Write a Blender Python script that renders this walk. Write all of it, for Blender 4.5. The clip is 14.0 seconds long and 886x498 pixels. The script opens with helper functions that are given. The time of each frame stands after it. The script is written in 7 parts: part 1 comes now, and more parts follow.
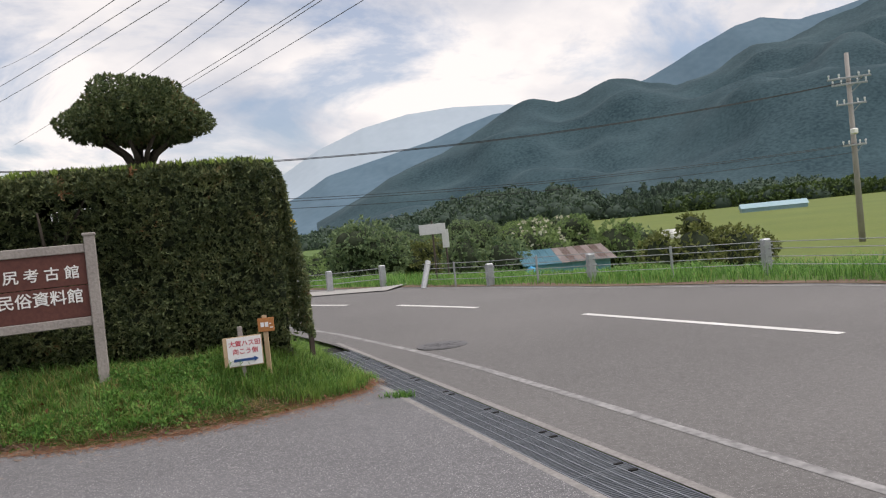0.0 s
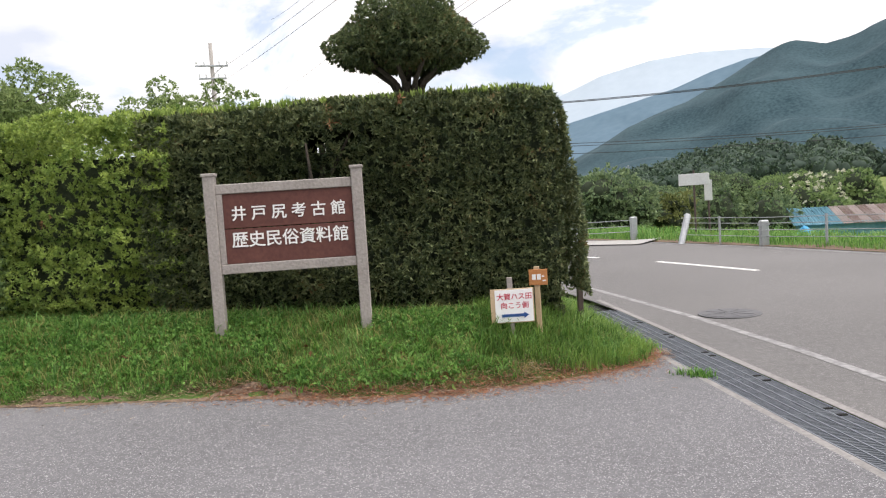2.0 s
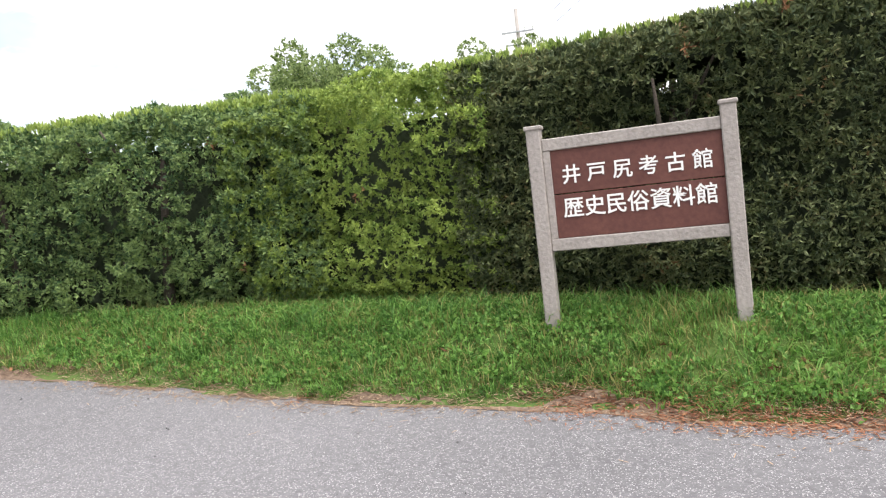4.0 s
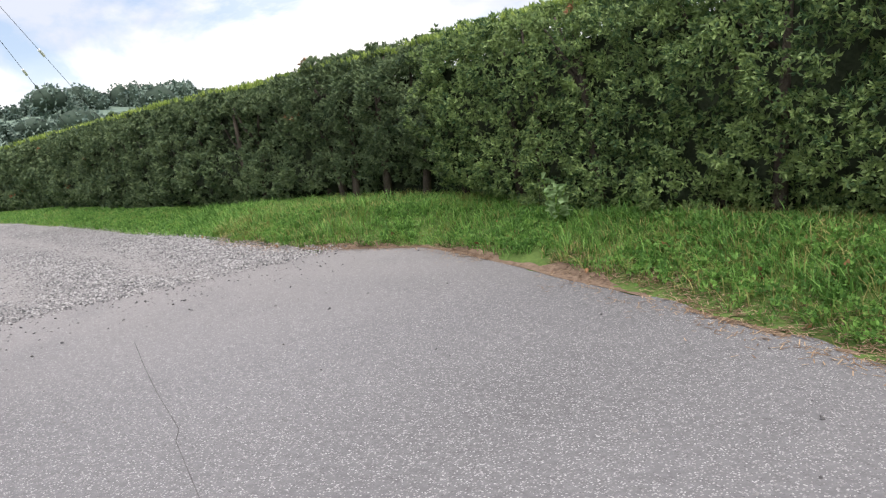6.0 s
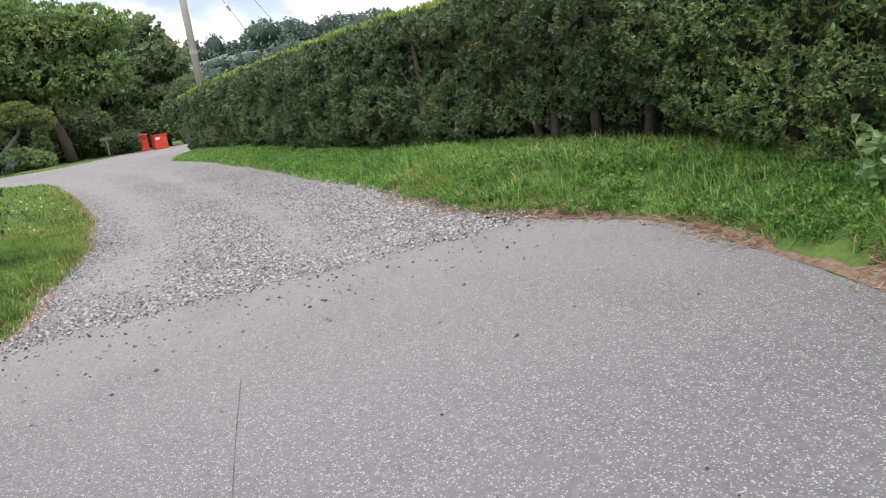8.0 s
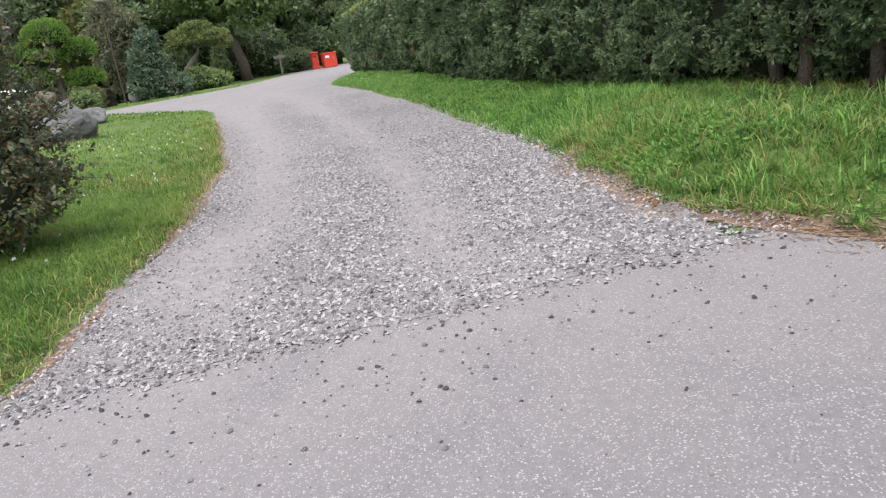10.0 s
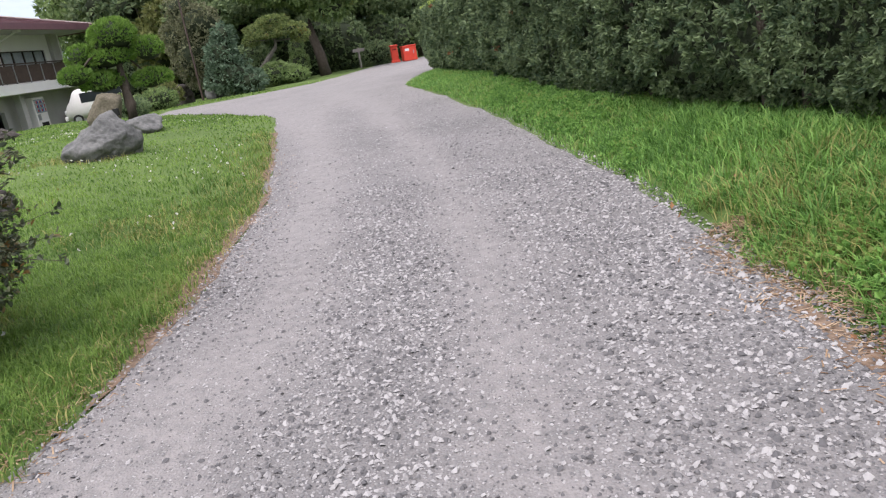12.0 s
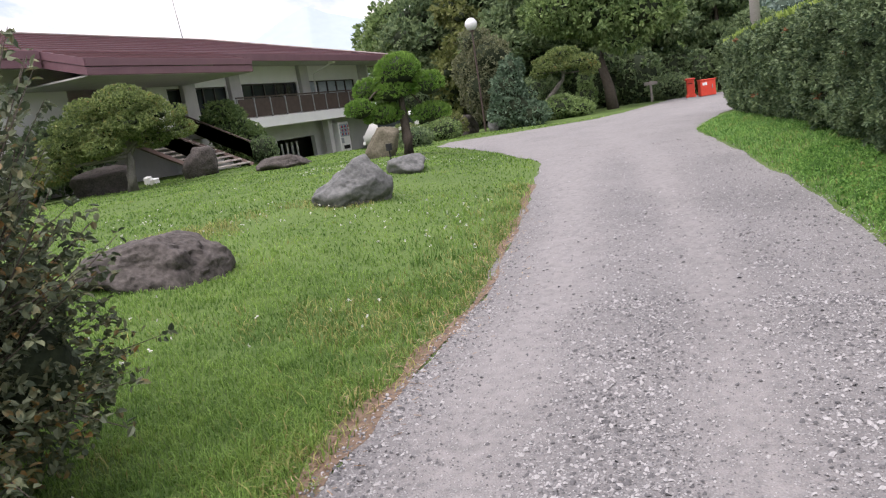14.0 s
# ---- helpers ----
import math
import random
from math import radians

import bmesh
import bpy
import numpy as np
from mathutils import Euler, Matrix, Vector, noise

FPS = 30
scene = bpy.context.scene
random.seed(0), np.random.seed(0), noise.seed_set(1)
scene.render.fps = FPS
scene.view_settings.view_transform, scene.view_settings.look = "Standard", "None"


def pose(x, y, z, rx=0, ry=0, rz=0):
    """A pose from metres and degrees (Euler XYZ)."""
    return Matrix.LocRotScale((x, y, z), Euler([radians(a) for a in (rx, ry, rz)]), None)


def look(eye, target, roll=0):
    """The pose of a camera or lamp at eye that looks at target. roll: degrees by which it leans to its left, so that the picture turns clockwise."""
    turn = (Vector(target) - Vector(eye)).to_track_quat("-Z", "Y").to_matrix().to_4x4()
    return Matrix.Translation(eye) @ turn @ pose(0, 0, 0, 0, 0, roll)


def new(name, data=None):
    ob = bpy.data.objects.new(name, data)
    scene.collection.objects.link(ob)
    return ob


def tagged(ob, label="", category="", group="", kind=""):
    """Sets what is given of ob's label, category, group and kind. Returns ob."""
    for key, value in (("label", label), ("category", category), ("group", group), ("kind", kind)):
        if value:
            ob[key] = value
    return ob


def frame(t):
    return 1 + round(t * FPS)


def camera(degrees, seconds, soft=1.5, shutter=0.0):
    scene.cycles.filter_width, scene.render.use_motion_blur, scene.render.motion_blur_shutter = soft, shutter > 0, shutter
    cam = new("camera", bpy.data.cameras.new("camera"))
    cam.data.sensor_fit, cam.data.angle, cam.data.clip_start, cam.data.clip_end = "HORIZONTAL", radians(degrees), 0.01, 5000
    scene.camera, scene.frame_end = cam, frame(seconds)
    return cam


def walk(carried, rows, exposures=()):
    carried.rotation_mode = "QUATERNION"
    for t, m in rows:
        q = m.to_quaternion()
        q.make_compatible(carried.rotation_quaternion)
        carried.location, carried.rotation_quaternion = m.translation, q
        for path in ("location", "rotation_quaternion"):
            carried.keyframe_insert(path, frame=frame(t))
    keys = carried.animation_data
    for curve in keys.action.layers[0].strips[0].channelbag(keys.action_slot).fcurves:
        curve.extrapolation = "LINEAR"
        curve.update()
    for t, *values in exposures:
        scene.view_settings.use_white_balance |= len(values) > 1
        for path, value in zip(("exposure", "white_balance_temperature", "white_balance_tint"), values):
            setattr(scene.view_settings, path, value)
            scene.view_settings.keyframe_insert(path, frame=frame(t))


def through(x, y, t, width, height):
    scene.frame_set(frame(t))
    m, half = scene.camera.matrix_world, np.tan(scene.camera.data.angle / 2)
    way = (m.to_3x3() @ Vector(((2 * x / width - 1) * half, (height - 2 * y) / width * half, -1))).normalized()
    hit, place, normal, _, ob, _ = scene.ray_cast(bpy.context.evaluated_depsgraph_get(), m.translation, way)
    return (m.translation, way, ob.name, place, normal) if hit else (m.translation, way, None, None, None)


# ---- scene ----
cam = camera(61.2, 14.0, 1.2)
METRES, EYE, TILT, LEAN, TURN = 13.0, 1.65, 0.0, 0.0, -22.2
ROWS = [
    (0.0, 0.0, 0.0, 0.0, -0.13, -1.27, 5.77),
    (0.5, -0.0127, 0.0172, -0.0008, 9.64, -2.54, 6.11),
    (1.0, -0.0293, 0.0391, -0.0018, 10.29, -3.08, 5.38),
    (1.5, -0.0386, 0.0613, -0.0029, 11.64, -3.83, 3.99),
    (2.0, -0.0506, 0.0847, -0.0024, 17.55, -3.63, 3.72),
    (4.5, -0.1602, 0.1881, -0.005, 51.37, -5.63, 6.35),
    (5.0, -0.2008, 0.1949, -0.0087, 64.68, -9.15, 6.71),
    (5.5, -0.2352, 0.1995, -0.0065, 72.4, -8.59, 6.79),
    (6.0, -0.2748, 0.209, -0.0056, 80.05, -8.0, 6.57),
    (6.5, -0.3147, 0.2085, -0.0054, 81.69, -9.77, 4.48),
    (7.0, -0.3518, 0.2155, -0.0044, 85.88, -10.66, 5.08),
    (7.5, -0.3915, 0.217, -0.0005, 90.86, -10.93, 7.04),
    (10.0, -0.5884, 0.1916, 0.0134, 107.79, -16.15, 8.93),
    (10.5, -0.623, 0.1747, 0.0173, 111.9, -15.14, 8.35),
    (11.0, -0.6632, 0.1677, 0.0179, 114.54, -14.73, 8.92),
    (11.5, -0.7001, 0.155, 0.0205, 117.76, -15.03, 11.17),
    (12.0, -0.7387, 0.1402, 0.0264, 113.99, -15.97, 9.57),
    (12.5, -0.7789, 0.1313, 0.0283, 116.1, -15.64, 9.07),
    (13.0, -0.8142, 0.114, 0.031, 123.02, -14.09, 9.05),
    (13.5, -0.8444, 0.0989, 0.0357, 129.18, -12.44, 9.34),
    (14.0, -0.8781, 0.0837, 0.0418, 135.94, -10.44, 8.57),
]
walk(cam, [(t, pose(0, 0, EYE, TILT, LEAN, TURN) @ pose(METRES * x, METRES * y, METRES * z, 90 + pitch, roll, yaw)) for t, x, y, z, yaw, pitch, roll in ROWS],
     [(0.0, 0.2, 6480, 13), (0.8, 0.4, 6480, 13), (1.5, 0.6, 6480, 13), (2.2, 0.82, 6450, 12), (4.5, 1.28, 6400, 12), (5.0, 1.0, 6400, 12), (7.5, 0.72, 6350, 12), (9.8, 0.9, 6250, 14), (11.0, 0.78, 6250, 16), (12.5, 0.78, 6250, 17), (14.0, 0.78, 6330, 18)])

# ---- world, sun ----
world = bpy.data.worlds.new("sky")
scene.world = world
world.use_nodes = True


def sky_nodes():
    nt = world.node_tree
    nt.nodes.clear()
    N, L = nt.nodes.new, nt.links.new
    out, bg = N("ShaderNodeOutputWorld"), N("ShaderNodeBackground")
    sky = N("ShaderNodeTexSky")
    sky.sky_type, sky.sun_disc = "NISHITA", False
    sky.sun_elevation, sky.sun_rotation = radians(67), radians(110)
    sky.dust_density = 2.0
    tc, sep = N("ShaderNodeTexCoord"), N("ShaderNodeSeparateXYZ")
    L(tc.outputs["Generated"], sep.inputs[0])
    # a cloud layer: the view direction laid on a flat sheet overhead
    add = N("ShaderNodeMath"); add.operation = "ADD"; add.inputs[1].default_value = 0.34
    L(sep.outputs["Z"], add.inputs[0])
    cx, cy = N("ShaderNodeMath"), N("ShaderNodeMath")
    for node, axis in ((cx, "X"), (cy, "Y")):
        node.operation = "DIVIDE"
        L(sep.outputs[axis], node.inputs[0]); L(add.outputs[0], node.inputs[1])
    comb = N("ShaderNodeCombineXYZ")
    L(cx.outputs[0], comb.inputs[0]); L(cy.outputs[0], comb.inputs[1])
    n1, n2 = N("ShaderNodeTexNoise"), N("ShaderNodeTexNoise")
    n1.inputs["Scale"].default_value, n1.inputs["Detail"].default_value = 1.7, 9.0
    n1.inputs["Roughness"].default_value, n1.inputs["Distortion"].default_value = 0.60, 0.5
    n2.inputs["Scale"].default_value, n2.inputs["Detail"].default_value = 1.9, 6.0
    shift = N("ShaderNodeVectorMath"); shift.operation = "ADD"; shift.inputs[1].default_value = (3.1, 1.7, 0)
    L(comb.outputs[0], n1.inputs["Vector"]); L(comb.outputs[0], shift.inputs[0]); L(shift.outputs[0], n2.inputs["Vector"])
    cover, shade = N("ShaderNodeValToRGB"), N("ShaderNodeValToRGB")
    cover.color_ramp.elements[0].color = (0.30, 0.30, 0.30, 1)
    cover.color_ramp.elements[0].position, cover.color_ramp.elements[1].position = 0.41, 0.53
    shade.color_ramp.elements[0].position, shade.color_ramp.elements[1].position = 0.36, 0.58
    shade.color_ramp.elements[0].color = (4.2, 4.45, 5.0, 1)
    shade.color_ramp.elements[1].color = (7.9, 7.5, 7.15, 1)
    L(n1.outputs[0], cover.inputs[0]); L(n2.outputs[0], shade.inputs[0])
    mix = N("ShaderNodeMix"); mix.data_type = "RGBA"
    L(cover.outputs[0], mix.inputs["Factor"]); L(sky.outputs[0], mix.inputs["A"]); L(shade.outputs[0], mix.inputs["B"])
    L(mix.outputs["Result"], bg.inputs["Color"])
    bg.inputs["Strength"].default_value = 0.115
    L(bg.outputs[0], out.inputs[0])


sky_nodes()
sun = new("sun", bpy.data.lights.new("sun", "SUN"))
sun.data.energy, sun.data.angle, sun.data.color = 2.5, radians(70), (1.0, 0.96, 0.91)
sun.matrix_world = look((8, -3, 20), (0, 0, 0))

# ---- materials ----
MATS = {}


def material(name, c1, c2, scale=8.0, rough=0.8, bump=0.2, fine=60.0, metal=0.0, c3=None, through=0.0, island=0.0, spec=0.3, piece=0.0):
    """A surface that varies between c1 and c2 at two scales, with relief; c3: rare stains; through: light that passes a leaf;
    island: how far each leaf, blade or stone differs; piece: how far each object differs."""
    if name in MATS:
        return MATS[name]
    m = bpy.data.materials.new(name)
    m.use_nodes = True
    nt = m.node_tree
    N, L = nt.nodes.new, nt.links.new
    b = nt.nodes["Principled BSDF"]
    tc = N("ShaderNodeTexCoord")
    big, small = N("ShaderNodeTexNoise"), N("ShaderNodeTexNoise")
    for node, s, d in ((big, scale, 5.0), (small, fine, 4.0)):
        node.inputs["Scale"].default_value, node.inputs["Detail"].default_value = s, d
        L(tc.outputs["Object"], node.inputs["Vector"])
    fac = N("ShaderNodeMath"); fac.operation = "MULTIPLY_ADD"
    fac.inputs[1].default_value = 0.55
    half = N("ShaderNodeMath"); half.operation = "MULTIPLY"; half.inputs[1].default_value = 0.45
    L(big.outputs[0], half.inputs[0]); L(small.outputs[0], fac.inputs[0]); L(half.outputs[0], fac.inputs[2])
    last = fac.outputs[0]
    if island or piece:
        geo = N("ShaderNodeNewGeometry") if island else N("ShaderNodeObjectInfo")
        rnd = N("ShaderNodeMath"); rnd.operation = "MULTIPLY_ADD"
        rnd.inputs[1].default_value = island or piece
        L(geo.outputs["Random Per Island" if island else "Random"], rnd.inputs[0])
        sub = N("ShaderNodeMath"); sub.operation = "SUBTRACT"; sub.inputs[1].default_value = (island or piece) / 2
        L(last, sub.inputs[0]); L(sub.outputs[0], rnd.inputs[2])
        last = rnd.outputs[0]
    ramp = N("ShaderNodeValToRGB")
    ramp.color_ramp.elements[0].position, ramp.color_ramp.elements[1].position = 0.32, 0.68
    ramp.color_ramp.elements[0].color, ramp.color_ramp.elements[1].color = (*c1, 1), (*c2, 1)
    if c3:
        e = ramp.color_ramp.elements.new(0.8)
        e.color = (*c3, 1)
    L(last, ramp.inputs[0]); L(ramp.outputs[0], b.inputs["Base Color"])
    b.inputs["Roughness"].default_value, b.inputs["Metallic"].default_value = rough, metal
    b.inputs["Specular IOR Level"].default_value = spec
    if bump:
        bp = N("ShaderNodeBump")
        bp.inputs["Strength"].default_value, bp.inputs["Distance"].default_value = bump, 0.02
        L(small.outputs[0], bp.inputs["Height"]); L(bp.outputs[0], b.inputs["Normal"])
    if through:
        tr, mx = N("ShaderNodeBsdfTranslucent"), N("ShaderNodeMixShader")
        mx.inputs[0].default_value = through
        L(ramp.outputs[0], tr.inputs["Color"])
        L(b.outputs[0], mx.inputs[1]); L(tr.outputs[0], mx.inputs[2])
        L(mx.outputs[0], nt.nodes["Material Output"].inputs["Surface"])
    MATS[name] = m
    return m


def stone_chip(name, base1, base2, chip1, chip2, cell, share, rough, relief, patch=0.35):
    """Ground with chips of stone: a binder of two tones with lighter and darker chips of about 1/cell metres."""
    m = bpy.data.materials.new(name)
    m.use_nodes = True
    nt = m.node_tree
    N, L = nt.nodes.new, nt.links.new
    b = nt.nodes["Principled BSDF"]
    tc = N("ShaderNodeTexCoord")
    big, mid, vor, tone = N("ShaderNodeTexNoise"), N("ShaderNodeTexNoise"), N("ShaderNodeTexVoronoi"), N("ShaderNodeValToRGB")
    big.inputs["Scale"].default_value, big.inputs["Detail"].default_value = patch, 6.0
    mid.inputs["Scale"].default_value, mid.inputs["Detail"].default_value = 24.0, 6.0
    vor.inputs["Scale"].default_value = cell
    for node in (big, mid, vor):
        L(tc.outputs["Object"], node.inputs["Vector"])
    s = N("ShaderNodeMath"); s.operation = "MULTIPLY_ADD"; s.inputs[1].default_value = 0.5
    h = N("ShaderNodeMath"); h.operation = "MULTIPLY"; h.inputs[1].default_value = 0.5
    L(mid.outputs[0], h.inputs[0]); L(big.outputs[0], s.inputs[0]); L(h.outputs[0], s.inputs[2])
    tone.color_ramp.elements[0].position, tone.color_ramp.elements[1].position = 0.36, 0.64
    tone.color_ramp.elements[0].color, tone.color_ramp.elements[1].color = (*base1, 1), (*base2, 1)
    L(s.outputs[0], tone.inputs[0])
    hue = N("ShaderNodeSeparateColor"); L(vor.outputs["Color"], hue.inputs[0])
    chip = N("ShaderNodeValToRGB")
    chip.color_ramp.elements[0].color, chip.color_ramp.elements[1].color = (*chip1, 1), (*chip2, 1)
    L(hue.outputs[0], chip.inputs[0])
    pick = N("ShaderNodeMath"); pick.operation = "LESS_THAN"; pick.inputs[1].default_value = share
    L(hue.outputs[1], pick.inputs[0])
    near = N("ShaderNodeMath"); near.operation = "LESS_THAN"; near.inputs[1].default_value = 0.5
    L(vor.outputs["Distance"], near.inputs[0])
    both = N("ShaderNodeMath"); both.operation = "MULTIPLY"
    L(pick.outputs[0], both.inputs[0]); L(near.outputs[0], both.inputs[1])
    mix = N("ShaderNodeMix"); mix.data_type = "RGBA"
    L(both.outputs[0], mix.inputs["Factor"]); L(tone.outputs[0], mix.inputs["A"]); L(chip.outputs[0], mix.inputs["B"])
    L(mix.outputs["Result"], b.inputs["Base Color"])
    b.inputs["Roughness"].default_value = rough
    bp = N("ShaderNodeBump"); bp.invert = True
    bp.inputs["Strength"].default_value, bp.inputs["Distance"].default_value = relief, 0.01
    L(vor.outputs["Distance"], bp.inputs["Height"]); L(bp.outputs[0], b.inputs["Normal"])
    MATS[name] = m
    return m


ASPHALT = stone_chip("asphalt_drive", (0.104, 0.101, 0.105), (0.163, 0.158, 0.164), (0.080, 0.078, 0.080), (0.38, 0.375, 0.37), 115.0, 0.44, 0.9, 0.35)
# pale dust trodden off the gravel onto the end of the asphalt
nt = ASPHALT.node_tree
N, L = nt.nodes.new, nt.links.new
tc, sep, rng_x, dn, add, dust = N("ShaderNodeTexCoord"), N("ShaderNodeSeparateXYZ"), N("ShaderNodeMapRange"), N("ShaderNodeTexNoise"), N("ShaderNodeMath"), N("ShaderNodeMix")
dn.inputs["Scale"].default_value, dn.inputs["Detail"].default_value = 1.6, 6.0
L(tc.outputs["Object"], sep.inputs[0]); L(tc.outputs["Object"], dn.inputs["Vector"])
rng_x.inputs["From Min"].default_value, rng_x.inputs["From Max"].default_value = -6.6, -9.2
rng_x.inputs["To Max"].default_value = 0.55
L(sep.outputs["X"], rng_x.inputs["Value"])
add.operation = "MULTIPLY"
lift = N("ShaderNodeMath"); lift.operation = "MULTIPLY"; lift.inputs[1].default_value = 2.0; lift.use_clamp = True
L(dn.outputs[0], lift.inputs[0]); L(lift.outputs[0], add.inputs[0]); L(rng_x.outputs[0], add.inputs[1])
dust.data_type = "RGBA"
dust.inputs["B"].default_value = (0.25, 0.234, 0.228, 1)
paint = nt.nodes["Principled BSDF"].inputs["Base Color"]
L(paint.links[0].from_socket, dust.inputs["A"]); L(add.outputs[0], dust.inputs["Factor"]); L(dust.outputs["Result"], paint)
ROAD = stone_chip("asphalt_road", (0.098, 0.092, 0.088), (0.154, 0.146, 0.140), (0.11, 0.106, 0.102), (0.29, 0.28, 0.27), 130.0, 0.28, 0.9, 0.25, 0.2)
GRAVEL = stone_chip("gravel_bed", (0.135, 0.130, 0.129), (0.218, 0.208, 0.205), (0.11, 0.11, 0.114), (0.31, 0.30, 0.295), 85.0, 0.5, 0.95, 0.7, 0.9)
# pale dust where the gravel is worn; same tint towards the far end
nt = GRAVEL.node_tree
N, L = nt.nodes.new, nt.links.new
worn, dust, dn, tc = N("ShaderNodeAttribute"), N("ShaderNodeMix"), N("ShaderNodeTexNoise"), N("ShaderNodeTexCoord")
worn.attribute_name = "bare"
dn.inputs["Scale"].default_value, dn.inputs["Detail"].default_value = 11.0, 8.0
mul = N("ShaderNodeMath"); mul.operation = "MULTIPLY"
lift = N("ShaderNodeMath"); lift.operation = "MULTIPLY_ADD"; lift.use_clamp = True
lift.inputs[1].default_value, lift.inputs[2].default_value = 2.6, -0.65
L(tc.outputs["Object"], dn.inputs["Vector"]); L(dn.outputs[0], lift.inputs[0])
L(lift.outputs[0], mul.inputs[0]); L(worn.outputs["Fac"], mul.inputs[1])
dust.data_type = "RGBA"
dust.inputs["B"].default_value = (0.262, 0.247, 0.241, 1)
paint = nt.nodes["Principled BSDF"].inputs["Base Color"]
L(paint.links[0].from_socket, dust.inputs["A"]); L(mul.outputs[0], dust.inputs["Factor"]); L(dust.outputs["Result"], paint)
SOIL = material("grass_ground", (0.055, 0.098, 0.022), (0.118, 0.175, 0.042), 0.6, 0.95, 0.6, 30.0, c3=(0.20, 0.15, 0.08))
STONE = material("pebble", (0.120, 0.117, 0.120), (0.375, 0.364, 0.36), 3.0, 0.9, 0.1, 40.0, island=0.85)
STONEDARK = material("dark_pebble", (0.055, 0.053, 0.055), (0.21, 0.203, 0.20), 3.0, 0.9, 0.1, 40.0, island=0.85)
BLADE = material("grass_blade", (0.080, 0.185, 0.040), (0.25, 0.45, 0.105), 1.6, 0.55, 0, 6.0, through=0.4, island=0.45, c3=(0.30, 0.27, 0.10))
LAWN = material("lawn_blade", (0.072, 0.148, 0.030), (0.27, 0.41, 0.092), 0.55, 0.55, 0, 2.2, through=0.5, island=0.3, c3=(0.28, 0.27, 0.09))
DRYBLADE = material("yellowing_grass", (0.15, 0.17, 0.045), (0.40, 0.37, 0.14), 3.0, 0.7, 0, 9.0, through=0.35, island=0.6)
STRAW = material("dry_straw", (0.16, 0.095, 0.055), (0.40, 0.29, 0.19), 4.0, 0.9, 0, 20.0, island=0.6)
YEW = material("yew_leaf", (0.056, 0.116, 0.050), (0.35, 0.46, 0.17), 1.5, 0.5, 0, 10.0, through=0.33, island=0.35)
YEWDARK = material("yew_leaf_dark", (0.056, 0.082, 0.038), (0.215, 0.245, 0.105), 3.0, 0.5, 0, 8.0, through=0.2, island=0.35, c3=(0.20, 0.11, 0.05))
YEWFAR = material("yew_leaf_cool", (0.050, 0.088, 0.046), (0.20, 0.265, 0.125), 3.0, 0.5, 0, 8.0, through=0.2, island=0.3)
YEWLIGHT = material("yew_leaf_light", (0.12, 0.205, 0.045), (0.48, 0.58, 0.15), 2.2, 0.5, 0, 9.0, through=0.35, island=0.2)
DEADLEAF = material("dead_leaf", (0.15, 0.07, 0.035), (0.30, 0.155, 0.075), 4.0, 0.8, 0, 20.0, island=0.6)
# core colour holds both the twigs and the shade inside the foliage
CORE = material("inner_twig_shade", (0.016, 0.024, 0.013), (0.045, 0.058, 0.030), 6.0, 0.95, 0.8, 30.0)
BARK = material("bark", (0.05, 0.04, 0.032), (0.12, 0.10, 0.08), 6.0, 0.95, 0.9, 45.0)
WOODGREY = material("weathered_wood", (0.24, 0.215, 0.195), (0.40, 0.36, 0.33), 3.0, 0.85, 0.35, 40.0)
PANEL = material("brown_board", (0.085, 0.032, 0.026), (0.14, 0.055, 0.042), 2.5, 0.6, 0.15, 30.0)
WHITE = material("white_paint", (0.74, 0.73, 0.70), (0.84, 0.83, 0.80), 6.0, 0.6, 0.05, 50.0)
LINE = material("road_line", (0.50, 0.49, 0.47), (0.72, 0.70, 0.67), 3.0, 0.8, 0.1, 40.0)
WORN = material("worn_line", (0.14, 0.136, 0.135), (0.36, 0.35, 0.34), 2.5, 0.9, 0, 14.0)
CONCRETE = material("concrete", (0.26, 0.25, 0.235), (0.40, 0.385, 0.36), 3.0, 0.9, 0.3, 40.0)
STEEL = material("galvanised_steel", (0.30, 0.31, 0.32), (0.48, 0.49, 0.50), 8.0, 0.5, 0.05, 60.0, metal=0.6)
GRATEDARK = material("dull_grating_steel", (0.095, 0.105, 0.116), (0.17, 0.182, 0.196), 5.0, 0.6, 0.1, 40.0, metal=0.2)
GRATING = material("grating_steel", (0.15, 0.165, 0.182), (0.27, 0.288, 0.31), 6.0, 0.55, 0.1, 50.0, metal=0.3)
# near-black: shade of openings put in as colour; also plain black parts
DARK = material("void_shade_and_black", (0.010, 0.010, 0.010), (0.025, 0.024, 0.022), 5.0, 0.9, 0.1, 30.0)
ROOF = material("maroon_roof", (0.150, 0.078, 0.095), (0.205, 0.112, 0.130), 2.0, 0.6, 0.1, 25.0)
PLASTER = material("white_plaster", (0.78, 0.77, 0.75), (0.87, 0.86, 0.84), 1.5, 0.9, 0.15, 30.0)
WALLGREY = material("grey_render", (0.42, 0.41, 0.395), (0.54, 0.53, 0.51), 1.5, 0.9, 0.2, 30.0)
BROWN = material("brown_steel", (0.055, 0.040, 0.035), (0.11, 0.080, 0.068), 4.0, 0.5, 0.05, 30.0)
ROCK = material("grey_boulder", (0.062, 0.064, 0.063), (0.20, 0.20, 0.193), 2.6, 0.9, 0.6, 16.0, c3=(0.50, 0.49, 0.46))
ROCKDARK = material("dark_boulder", (0.026, 0.023, 0.021), (0.140, 0.122, 0.112), 4.2, 0.9, 1.0, 20.0, c3=(0.42, 0.40, 0.38))
RED = material("red_paint", (0.60, 0.055, 0.03), (0.72, 0.085, 0.05), 4.0, 0.5, 0.05, 30.0)
